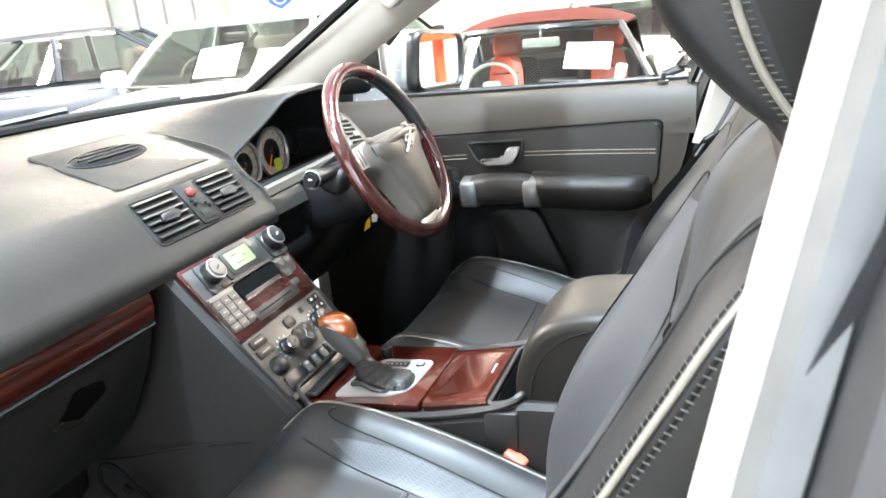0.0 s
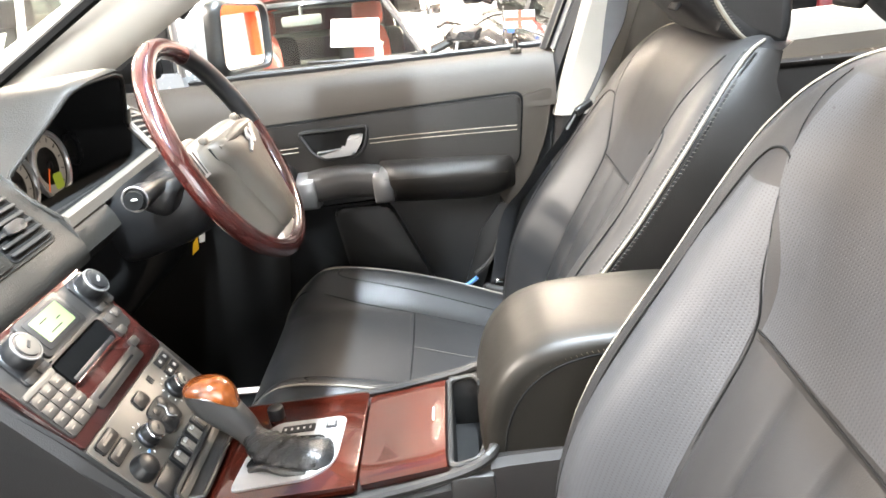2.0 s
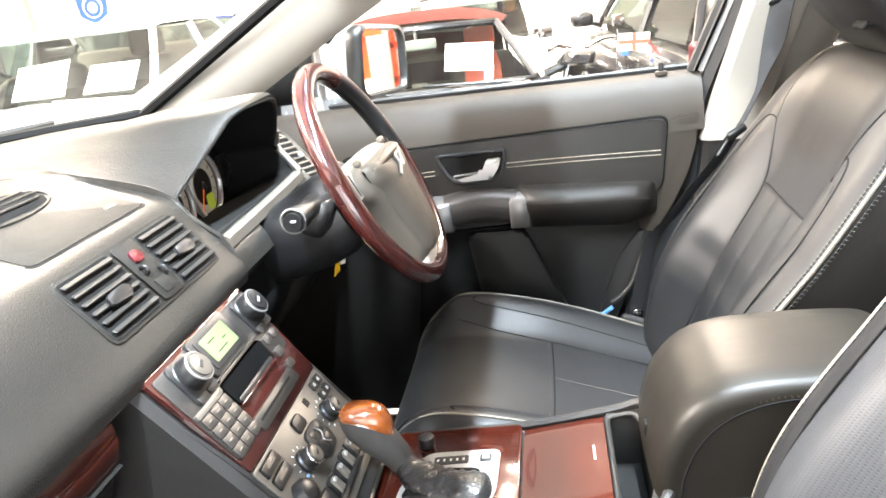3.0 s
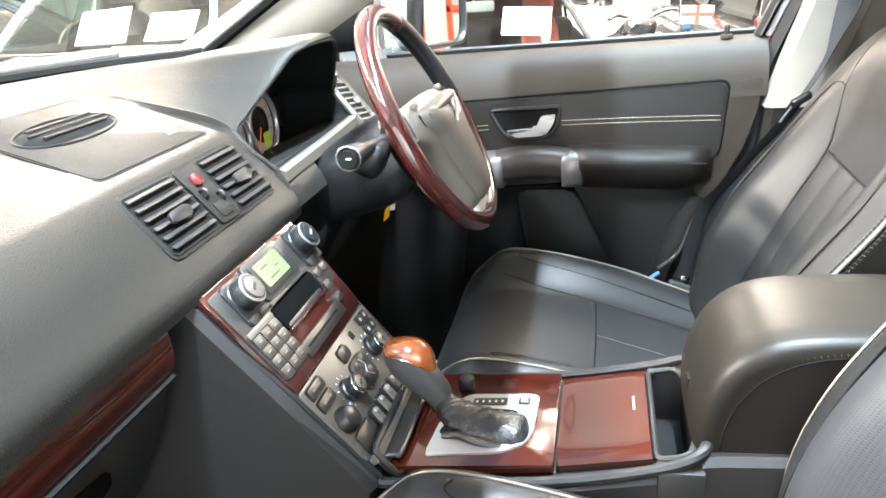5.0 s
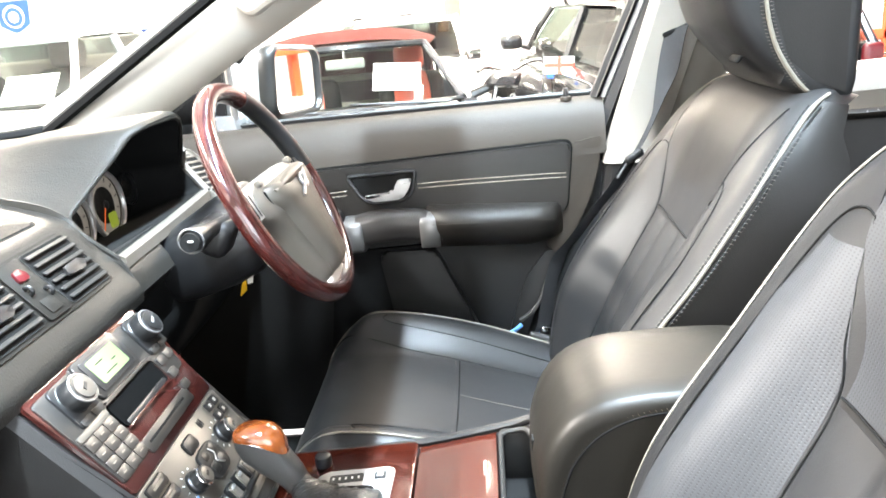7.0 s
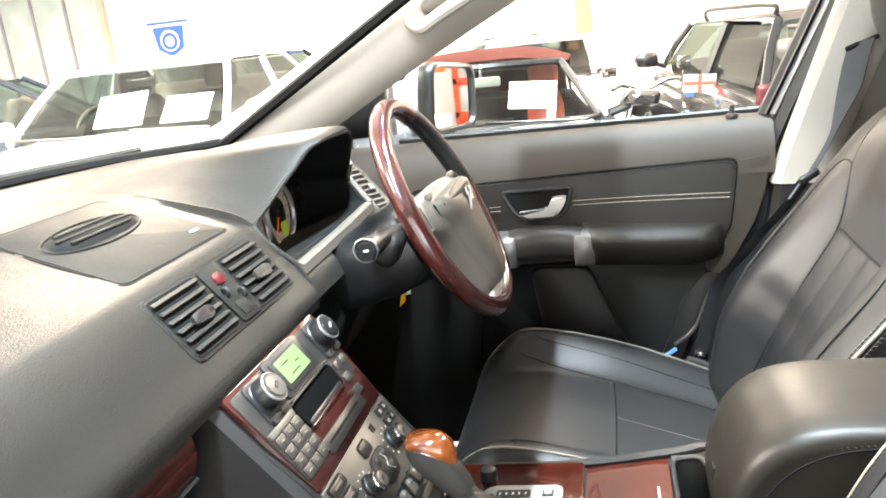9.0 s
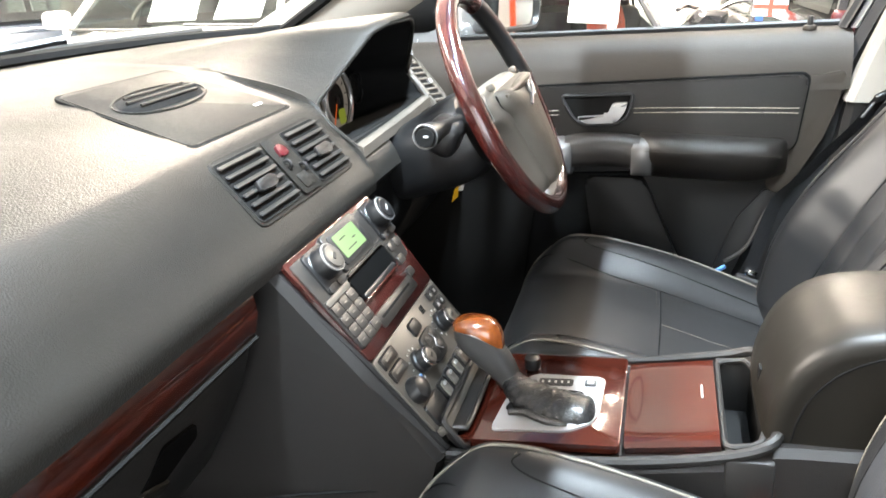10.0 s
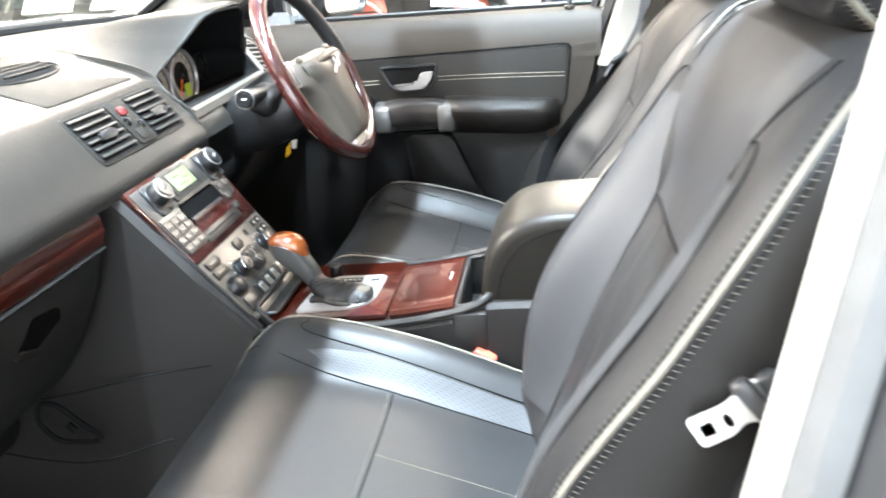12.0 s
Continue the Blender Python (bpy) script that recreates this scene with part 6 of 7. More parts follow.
    for i in range(13):
        f = i / 12
        x = 0.408 + 0.282 * f
        end = math.sqrt(max(0.03, 1 - (2 * f - 1) ** 8))
        t = 0.978 - 0.014 * f
        out = 0.075 * end * (1 - 0.25 * f)
        up = 0.026 * max(0.0, (f - 0.72) / 0.28) ** 1.8
        prof = [(0.0, t + 0.002), (out * 0.55, t), (out * 0.86, t - 0.006), (out * 0.98, t - 0.018), (out, t - 0.026), (out * 0.95, t - 0.040 + 0.3 * up), (out * 0.62, t - 0.080 + up), (0.0, t - 0.094 + up)]
        rings.append([(x, 0.745 - a, z) for a, z in prof])
    arm = part("armrest_pad", loft(rings), DOOR_INSET, d, "padded black armrest on the door", 60)
    part("stitching", dashes([(0.425 + 0.25 * i / 12, 0.745 - 0.074 * (1 - 0.25 * i / 12) , 0.953 - 0.012 * i / 12) for i in range(13)], 0.005, 0.001, 0.0005), STITCH, arm)
    # pull cup with two silver bands
    rings = []
    for i in range(13):
        f = i / 12
        x = 0.235 + 0.205 * f
        t = 0.958 + 0.020 * math.sin(math.pi * f) ** 0.6
        prof = [(0.0, t), (0.030, t), (0.050, t - 0.006), (0.055, t - 0.014), (0.051, t - 0.050), (0.045, t - 0.062), (0.0, t - 0.07)]
        rings.append([(x, 0.742 - a, z) for a, z in prof])
    pull = part("pull_cup", loft(rings), PULL_GREY, d, "grey satin door pull with silver bands", 60)
    for x0, x1 in ((0.240, 0.278), (0.396, 0.436)):
        rings = []
        for x in (x0, x0 + 0.004, x1 - 0.004, x1):
            e = 0.004 if x in (x0, x1) else 0.0
            t = 0.966
            prof = [(0.0, t + 0.003), (0.032, t + 0.003), (0.053, t - 0.003), (0.060, t - 0.012), (0.055, t - 0.060), (0.048, t - 0.068), (0.0, t - 0.074)]
            rings.append([(x, 0.742 - a + e, z) for a, z in prof])
        part("silver_band", loft(rings), BAND, pull, "satin silver band", 60)
    part("window_switch", rbox(0.045, 0.03, 0.01, 0.003, 2, pose(0.200, 0.716, 0.972, 0, 0, 0)), BLACK, d)
    front_cap = rounded([(-0.10, 0.92), (0.236, 0.905), (0.240, 0.985), (0.18, 1.0), (-0.10, 1.02)], 0.03)
    part("front_cap", prism(front_cap, 0.045, 0.02, dm @ Matrix.Translation((0, 0, -0.01)), 3), DOOR_DARK, d)
    # speaker and pocket wedge below
    wedge = rounded([(0.205, 0.885), (0.415, 0.892), (0.53, 0.60), (0.55, 0.47), (0.14, 0.47)], 0.02)
    part("pocket", prism(wedge, 0.014, 0.005, dm @ Matrix.Translation((0, 0, -0.016))), MATT_BLACK, d, "dark door pocket")
    part("pocket_front", prism(rounded([(0.30, 0.885), (0.42, 0.885), (0.56, 0.56), (0.56, 0.47), (0.36, 0.47)], 0.02), 0.030, 0.008, dm @ Matrix.Translation((0, 0, -0.016))), DOOR_DARK, d)
    part("blue_strip", tube(smooth([(0.535, 0.722, 0.676), (0.565, 0.722, 0.682), (0.592, 0.722, 0.700)], 5), 0.0045, 8), BLUE_STRIP, d, "blue film on the lower door edge")
    part("lower_edge", tube(smooth([(0.590, 0.722, 0.710), (0.617, 0.722, 0.731), (0.635, 0.722, 0.757), (0.652, 0.722, 0.805), (0.666, 0.722, 0.838), (0.682, 0.722, 0.865)], 5), lambda f: 0.0045 - 0.0015 * f, 8), PULL_GREY, d, "pale edge of the door seal")
    # window: lock pin, front quarter triangle, glass, outer skin
    pin = part("lock_pin", moved(disc(0.0055, 0.028, 14, 0.003), Matrix.Translation((0.712, 0.790, 1.160))), BLACK, d, "black lock pin on the ledge")
    part("pin_collar", moved(disc(0.012, 0.008, 18, 0.003), Matrix.Translation((0.712, 0.790, 1.163))), DOOR_UPPER, pin)
    tri = rounded([(-0.24, 1.155), (0.000, 1.158), (0.010, 1.318), (-0.06, 1.268)], 0.008)
    part("mirror_triangle", prism(tri, 0.022, 0.004, dm @ Matrix.Translation((0, 0, -0.09))), BLACK, d, "black triangle behind the mirror")
    part("triangle_inset", prism(rounded([(-0.16, 1.175), (-0.02, 1.178), (-0.02, 1.262), (-0.07, 1.24)], 0.02), 0.026, 0.004, dm @ Matrix.Translation((0, 0, -0.09))), MATT_BLACK, d)
    part("window_divider", tube([(0.014, 0.815, 1.155), (0.030, 0.770, 1.36)], 0.008, 8), SATIN, d)
    g = part("window_glass", loft([[(0.02, 0.815, 1.14), (0.75, 0.815, 1.15)], [(0.03, 0.79, 1.30), (0.80, 0.79, 1.31)], [(0.22, 0.72, 1.46), (0.86, 0.72, 1.55)]], False), GLASS, d, "clear side window glass")
    g.visible_shadow = False
    part("roof_rail", tube(smooth([(0.05, 0.775, 1.30), (0.22, 0.72, 1.435), (0.45, 0.675, 1.53), (0.86, 0.655, 1.57), (1.3, 0.655, 1.58)], 6), 0.009, 8), RUBBER, d)
    part("outer_skin", bar(-0.30, 0.78, 0.84, 0.88, 0.40, 1.13, 0.015), SILVER_PAINT, d, "silver painted outer door skin")
    # door mirror
    mm = thing("door_mirror", "silver door mirror seen through the driver window", "door mirror")
    mf = pose(0.088, 0.925, 1.242, 0, 0, -20)
    shell = rounded([(-0.100, -0.070), (0.092, -0.076), (0.104, 0.060), (-0.078, 0.078)], 0.034, 7)
    rings = [[mf @ Vector((x, y * k, z * k)) for y, z in shell] for k, x in ((0.97, 0.042), (1.06, 0.034), (1.10, 0.010), (1.08, -0.03), (0.9, -0.075), (0.5, -0.10))]
    part("housing", loft(rings), SILVER_PAINT, mm, "silver housing", 60)
    lip = [[mf @ Vector((x, y * k, z * k)) for y, z in shell] for k, x in ((1.075, 0.010), (1.10, 0.030), (1.06, 0.050), (0.95, 0.054), (0.90, 0.044), (0.88, 0.036))]
    part("rim", loft(lip, True, False), BLACK, mm, "black surround of the mirror glass", 60)
    part("mirror_pane", prism([(y * 0.90, z * 0.90) for y, z in shell], 0.002, 0, mf @ basis((0.0425, 0, 0), (0, 1, 0), (0, 0, 1))), MIRROR, mm, "mirror glass")
    foot = [[Vector((x + dx, y, z + dz)) for dx, dz in rounded([(-0.05, -0.016), (0.05, -0.020), (0.045, 0.022), (-0.045, 0.026)], 0.014, 4)] for x, y, z in ((0.05, 0.90, 1.185), (0.02, 0.85, 1.172), (-0.03, 0.80, 1.165))]
    part("foot", loft(foot), SILVER_PAINT, mm)


driver_door()


def inner_mirror():
    r = thing("rear_view_mirror", "dark rear view mirror below the roof", "mirror")
    m = pose(0.285, 0.02, 1.512, 0, -12, 10)
    rings = []
    for k, x in ((0.97, 0.016), (1.0, 0.0), (0.93, -0.02), (0.7, -0.032)):
        rings.append([m @ Vector((x, y * k, z * k)) for y, z in rounded([(-0.125, -0.036), (0.125, -0.036), (0.118, 0.036), (-0.118, 0.036)], 0.03)])
    part("housing", loft(rings), DASH_PANEL, r, "", 60)
    part("mirror_pane", prism(rounded([(-0.118, -0.030), (0.118, -0.030), (0.112, 0.031), (-0.112, 0.031)], 0.026), 0.002, 0, m @ basis((0.0165, 0, 0), (0, 1, 0), (0, 0, 1))), MIRROR, r)
    part("stem", tube([(0.26, 0.02, 1.53), (0.25, 0.02, 1.60)], 0.012, 8), BLACK, r)


inner_mirror()


def footwell():
    f = thing("floor_mat", "black carpet floor mat in the passenger footwell", "floor mat")
    part("mat", prism(rounded(rect(-0.45, 0.22, -0.64, -0.16), 0.05), 0.012, 0.004, Matrix.Translation((0, 0, 0.42))), CARPET, f)
    c = thing("footwell_cover", "dark plastic cover with an oval grip in the footwell", "cover")
    part("cover", rbox(0.10, 0.30, 0.25, 0.04, 3, pose(-0.42, -0.20, 0.56, 0, -25, 0)), CONSOLE_PL, c)
    p = thing("pedal_rest", "black pedals under the steering column", "pedals")
    for y in (0.30, 0.42):
        part("pedal", rbox(0.02, 0.06, 0.09, 0.006, 2, pose(-0.20, y, 0.58, 0, -25, 0)), RUBBER, p)
        part("pedal_arm", tube([(-0.21, y, 0.62), (-0.30, y, 0.85)], 0.008, 6), BLACK, p)


footwell()


# ================= the hall =================
FLOOR_M = material("hall_floor_paint", (0.27, 0.27, 0.27), 0.3, second=(0.21, 0.21, 0.21), scale=1.2, grain=0.1, grain_scale=90)
WALL_M = material("white_wall_paint", (0.82, 0.82, 0.81), 0.7, second=(0.76, 0.76, 0.75), scale=0.8, grain=0.1, grain_scale=120)
CEIL_M = material("white_ceiling", (0.80, 0.80, 0.80), 0.8, scale=1.0)
TUBE_M = glowing("lamp_diffuser", (1.0, 0.98, 0.94), 8.0)
BROWN_M = material("brown_post_paint", (0.22, 0.15, 0.10), 0.5, scale=5)
GREY_POST = material("grey_post_paint", (0.36, 0.33, 0.38), 0.5, scale=5)
TAN_M = material("tan_wall_panel", (0.62, 0.52, 0.42), 0.6, scale=3)
ORANGE_M = material("orange_red_frame", (0.75, 0.085, 0.02), 0.45, second=(0.66, 0.07, 0.02), scale=6)
POSTER_M = material("poster_paper", (0.85, 0.87, 0.9), 0.6, scale=9)
BLUE_M = material("poster_blue", (0.05, 0.16, 0.62), 0.5, scale=8)
PAPER = material("white_paper", (0.86, 0.86, 0.85), 0.7, second=(0.82, 0.82, 0.81), scale=9)
SHOP_GLASS = material("shop_pane", (0.62, 0.70, 0.70), 0.12, second=(0.42, 0.50, 0.50), scale=3)


def hall():
    structure("floor", bar(-11, 9, -6, 12, GROUND - 0.12, GROUND, 0), FLOOR_M, "pale grey painted concrete hall floor", "floor")
    structure("wall_north", bar(-11, 9, 12.0, 12.2, GROUND, 4.2, 0), WALL_M, "white painted hall wall", "wall")
    # unseen wall; its roller door is added to let in the fill
    wall = merged(bar(-11, 1.1, -6.2, -6.0, GROUND, 4.2, 0), bar(6.1, 9, -6.2, -6.0, GROUND, 4.2, 0), bar(1.1, 6.1, -6.2, -6.0, 3.4, 4.2, 0))
    structure("wall_south", wall, WALL_M, "white painted hall wall with an assumed roller door opening", "wall")
    structure("ground", bar(-11, 9, -16, -6, GROUND - 0.14, GROUND - 0.02, 0), FLOOR_M, "grey concrete forecourt outside the assumed roller door", "ground")
    structure("trim", merged(bar(1.0, 1.1, -6.0, -5.95, GROUND, 3.5, 0.005), bar(6.1, 6.2, -6.0, -5.95, GROUND, 3.5, 0.005), bar(1.1, 6.1, -6.0, -5.9, 3.4, 3.7, 0.02)), GREY_POST, "grey frame of the assumed roller door", "door frame")
    structure("wall_west", bar(-11.2, -11, -6.2, 12.2, GROUND, 4.2, 0), WALL_M, "white painted hall wall", "wall")
    structure("wall_east", bar(9, 9.2, -6.2, 12.2, GROUND, 4.2, 0), WALL_M, "white painted hall wall", "wall")
    structure("ceiling", bar(-11.2, 9.2, -6.2, 12.2, 4.2, 4.35, 0), CEIL_M, "white hall ceiling", "ceiling")
    for k in range(8):
        x = -10.2 + 2.55 * k
        structure("ceiling_beam", bar(x - 0.08, x + 0.08, -6, 12, 4.02, 4.2, 0.01), GREY_POST, "grey ceiling beam", "beam")
    # fixtures for the added lamps, none of them in view
    for lx, ly, watts, long in LAMPS:
        lamp = thing("ceiling_lamp", "long white ceiling lamp, assumed, out of view", "lamp", "hall lamps", (lx, ly, 4.17))
        part("housing", rbox(0.20, long + 0.1, 0.06, 0.01), WALL_M, lamp)
        part("diffuser", rbox(0.14, long, 0.006, 0, 1, Matrix.Translation((0, 0, -0.034))), TUBE_M, lamp)
    for x, y, w, mat, name in ((0.22, 9.3, 0.20, BROWN_M, "brown steel post"), (1.13, 9.3, 0.13, GREY_POST, "grey steel post")):
        post = thing("hall_post", name + " standing in the hall", "post")
        part("shaft", bar(x - w / 2, x + w / 2, y, y + w, GROUND, 4.02, 0.01), mat, post)
        part("foot_plate", bar(x - w, x + w, y - w / 2, y + 1.5 * w, GROUND, GROUND + 0.02, 0.003), GREY_POST, post)
    panel = thing("wall_panel", "tan wall panel behind the parked cars", "wall panel")
    part("board", bar(-8.9, -8.2, 11.9, 12.0, GROUND, 2.9, 0.01), TAN_M, panel)
    glass_wall = thing("glazed_screen", "glazed screen with thin dark bars behind the dark car", "glazed screen")
    for k in range(4):
        part("pane", bar(-10.95 + 0.68 * k, -10.33 + 0.68 * k, 11.88, 11.92, 0.4, 2.8, 0.004), SHOP_GLASS, glass_wall)
        part("bar", bar(-11.0 + 0.68 * k, -10.95 + 0.68 * k, 11.85, 11.95, GROUND, 2.9, 0.006), GREY_POST, glass_wall)
    poster = thing("wall_poster", "white poster with a blue round emblem on the wall", "poster")
    pm = basis((-7.05, 11.98, 1.82), (1, 0, 0), (0, 0, 1))
    part("sheet", prism(rect(-0.45, 0.45, -0.45, 0.45), 0.004, 0, pm), POSTER_M, poster)
    shield = [(-0.30, 0.22), (0.30, 0.22), (0.25, -0.16), (0.0, -0.30), (-0.25, -0.16)]
    part("emblem_shield", prism(rounded(shield, 0.03), 0.008, 0, pm), BLUE_M, poster, "blue shield emblem")
    part("emblem_band", prism(rect(-0.40, 0.40, 0.27, 0.31), 0.008, 0, pm), BLUE_M, poster)
    part("emblem_disc", disc(0.185, 0.012, 32, 0, pm @ Matrix.Translation((0, -0.02, 0))), POSTER_M, poster)
    part("emblem_ring", moved(ring(0.12, 0.03, 32), pm @ Matrix.Translation((0, -0.03, 0.012)) @ Matrix.Diagonal((1, 1, 0.12, 1)).to_4x4()), BLUE_M, poster)
    # orange framed office screen behind and beside the car
    kiosk = thing("office_screen", "orange-red framed office screen with pale panes", "office screen")
    for k in range(9):
        x = 2.55 + 0.62 * k
        part("upright", bar(x - 0.05, x + 0.05, 6.9, 7.0, GROUND, 2.5, 0.008), ORANGE_M, kiosk)
        if k < 8:
            for z0, z1 in ((0.30, 0.68), (0.78, 1.42), (1.52, 2.40)):
                part("pane", bar(x + 0.05, x + 0.57, 6.93, 6.96, z0, z1, 0.002), SHOP_GLASS, kiosk)
    for z in (0.25, 0.73, 1.47, 2.45):
        part("rail", bar(2.5, 7.56, 6.9, 7.0, z - 0.05, z + 0.05, 0.008), ORANGE_M, kiosk)
    part("base_board", bar(2.5, 7.56, 6.92, 6.98, GROUND, 0.2, 0.004), ORANGE_M, kiosk)
    side = thing("shelf_unit", "orange-red shelving unit standing behind the car", "shelving")
    for y in (2.2, 3.2, 4.2, 5.2):
        part("upright", bar(5.9, 6.0, y - 0.05, y + 0.05, GROUND, 2.6, 0.008), ORANGE_M, side)
    for z in (0.4, 1.0, 1.6, 2.2):
        part("board", bar(5.6, 6.0, 2.15, 5.25, z, z + 0.12, 0.008), ORANGE_M if z > 0.5 else WALL_M, side)


hall()


# ================= parked cars =================
TYRE_M = material("tyre_rubber", (0.02, 0.02, 0.02), 0.8, scale=20)
LAMP_GLASS = material("headlamp_glass", (0.6, 0.62, 0.65), 0.12, second=(0.5, 0.52, 0.55), scale=12)
CABIN_GLASS = pane_material("parked_car_glass", (0.46, 0.54, 0.51), 0.17)


def paint(name, colour):
    return material(name, colour, 0.22, metal=0.15, second=tuple(c * 0.9 for c in colour), scale=3, coat=1.0)


def parked_car(name, label, at, heading, body, roof, length=4.4, width=1.76, height=1.42, bonnet=0.95, seats=None, papers=(), glass=None, rake=0.62, estate=False):
    """A car whose windscreen base stands at its own origin, nose along its own x."""
    c = thing(name, label, "car", "parked cars")
    c.matrix_world = pose(at[0], at[1], GROUND, 0, 0, heading)
    smat_back = GREY_TRIM
    w = width / 2
    nose = 0.30 * length
    tail = length - nose
    belt = bonnet
    glass = glass or CABIN_GLASS

    def ringy(x, half, low, top, tuck=0.9):
        return [(x, -half * 0.92, low), (x, -half, low + 0.18), (x, -half, top - 0.22), (x, -half * tuck, top - 0.04), (x, -half * 0.6, top), (x, 0, top + 0.015),
                (x, half * 0.6, top), (x, half * tuck, top - 0.04), (x, half, top - 0.22), (x, half, low + 0.18), (x, half * 0.92, low)]
    rings = [ringy(nose, w * 0.70, 0.25, belt - 0.32), ringy(nose - 0.06, w * 0.86, 0.18, belt - 0.22), ringy(nose - 0.30, w * 0.97, 0.17, belt - 0.13), ringy(nose * 0.45, w, 0.17, belt - 0.06), ringy(0.02, w, 0.17, belt - 0.01),
             ringy(-0.4 * tail, w, 0.17, belt), ringy(-0.72 * tail, w, 0.17, belt + 0.01), ringy(-tail + 0.25, w * 0.97, 0.2, belt - 0.02), ringy(-tail + 0.05, w * 0.88, 0.25, belt - 0.10), ringy(-tail, w * 0.78, 0.3, belt - 0.2)]
    part("body", loft(rings), body, c, "", 50)
    # greenhouse
    h = height
    fb, ft, rt, rb = -0.02, -rake, -(0.90 if estate else 0.62) * tail, -(0.965 if estate else 0.84) * tail
    hw, tw = w * 0.86, w * 0.70
    part("roof", loft([[(x, -y, z - 0.03), (x, -y * 0.9, z), (x, 0, z + 0.03), (x, y * 0.9, z), (x, y, z - 0.03), (x, 0, z - 0.03)] for x, y, z in ((ft + 0.03, tw, h - 0.03), (ft - 0.12, tw * 1.02, h - 0.005), (0.5 * (ft + rt), tw * 1.02, h), (rt + 0.1, tw, h - 0.01), (rt, tw * 0.97, h - 0.04))]), roof, c, "", 50)
    corners = {"fl": ((fb, -hw, belt - 0.02), (ft, -tw, h - 0.03)), "fr": ((fb, hw, belt - 0.02), (ft, tw, h - 0.03)), "rl": ((rb, -hw * 0.95, belt), (rt, -tw * 0.97, h - 0.03)), "rr": ((rb, hw * 0.95, belt), (rt, tw * 0.97, h - 0.03))}
    for k in corners:
        a, b = corners[k]
        part("pillar", tube([a, Vector(a).lerp(Vector(b), 0.5) + Vector((0, 0.01 if a[1] > 0 else -0.01, 0.01)), b], 0.026, 8), body if roof is body else MATT_BLACK, c)
    ws = part("windscreen", loft([[(fb + 0.10 * (1 - (t * t)), hw * t, belt - 0.02) for t in (-0.96, -0.5, 0, 0.5, 0.96)], [(ft + 0.05 * (1 - t * t), tw * t, h - 0.04) for t in (-0.96, -0.5, 0, 0.5, 0.96)]], False), glass, c)
    bw = part("rear_window", loft([[(rb, hw * 0.93 * t, belt) for t in (-1, 0, 1)], [(rt, tw * 0.95 * t, h - 0.04) for t in (-1, 0, 1)]], False), glass, c)
    ws.visible_shadow = bw.visible_shadow = False
    for sg in (-1, 1):
        mid = 0.5 * (ft + rt) - 0.05
        for x0, x1 in ((fb - 0.12, mid + 0.04), (mid - 0.04, rb + 0.12)):
            t0, t1 = max(rt + 0.03, min(ft - 0.02, x0 - 0.52 if x0 > mid else x0)), max(rt + 0.06, min(ft - 0.04, x1))
            sw = part("side_window", loft([[(x0, sg * hw * 0.985, belt), (x1, sg * hw * 0.985, belt)], [(t0, sg * tw * 1.0, h - 0.06), (t1, sg * tw * 1.0, h - 0.06)]], False), glass, c)
            sw.visible_shadow = False
        part("pillar", tube([(mid, sg * hw * 0.985, belt), (mid, sg * tw, h - 0.05)], 0.035, 6), body if roof is body else BLACK, c)
        part("sill_trim", tube([(fb - 0.05, sg * (w * 0.985), belt - 0.07), (rb, sg * w * 0.985, belt - 0.06)], 0.008, 6), CHROME, c)
        mir = part("wing_mirror", rbox(0.12, 0.20, 0.13, 0.045, 3, Matrix.Translation((fb - 0.20, sg * (w + 0.06), belt + 0.06))), BLACK if roof is not body else body, c)
        part("mirror_foot", tube([(fb - 0.2, sg * (w - 0.10), belt - 0.01), (fb - 0.2, sg * w, belt + 0.03)], 0.02, 6), BLACK, mir)
        part("headlamp", rbox(0.18, 0.30, 0.13, 0.05, 3, pose(nose - 0.13, sg * w * 0.66, belt - 0.30, 0, 0, -sg * 18)), LAMP_GLASS, c)
        part("tail_lamp", rbox(0.10, 0.24, 0.15, 0.04, 3, pose(-tail + 0.08, sg * w * 0.64, belt - 0.22)), RED, c)
        for x in (nose - 0.78, -tail + 0.80):
            wheel = part("wheel", disc(0.315, 0.20, 36, 0.03, pose(x, sg * (w - 0.10) + (0.10 if sg < 0 else -0.10) * -1 * 0, 0.315, 90, 0, 0) @ Matrix.Translation((0, 0, -0.10))), TYRE_M, c)
            part("rim", disc(0.20, 0.205, 28, 0.02, pose(x, sg * (w - 0.095), 0.315, 90, 0, 0) @ Matrix.Translation((0, 0, -0.10))), SATIN, wheel)
        # wipers
        part("wiper", tube([(fb + 0.13, sg * 0.42 + 0.3, belt - 0.005), (fb + 0.11, sg * 0.42 - 0.25, belt + 0.015)], 0.010, 6), BLACK, c)
    if estate:
        for sg in (-1, 1):
            part("roof_rail", tube(smooth([(ft - 0.25, sg * tw * 0.92, h - 0.01), (ft - 0.32, sg * tw * 0.92, h + 0.045), (0.5 * (ft + rt), sg * tw * 0.92, h + 0.05), (rt + 0.22, sg * tw * 0.92, h + 0.045), (rt + 0.14, sg * tw * 0.92, h - 0.01)], 5), 0.014, 8), BLACK, c, "black roof rail")
            part("high_tail_lamp", rbox(0.06, 0.12, 0.22, 0.03, 3, pose(rb + 0.0, sg * hw * 0.93, belt - 0.08)), RED, c, "red tail lamp at the corner")
        # grey tube painted in for the reflection round the rear window
        part("window_surround", tube([(rb + (rt - rb) * f + 0.0 - 0.012, hw * 0.8 * q, belt + 0.04 + (h - 0.12 - belt) * f) for f, q in ((0, -1), (0, 1), (1, 0.92), (1, -0.92))], 0.016, 6, True), GREY_TRIM, c)
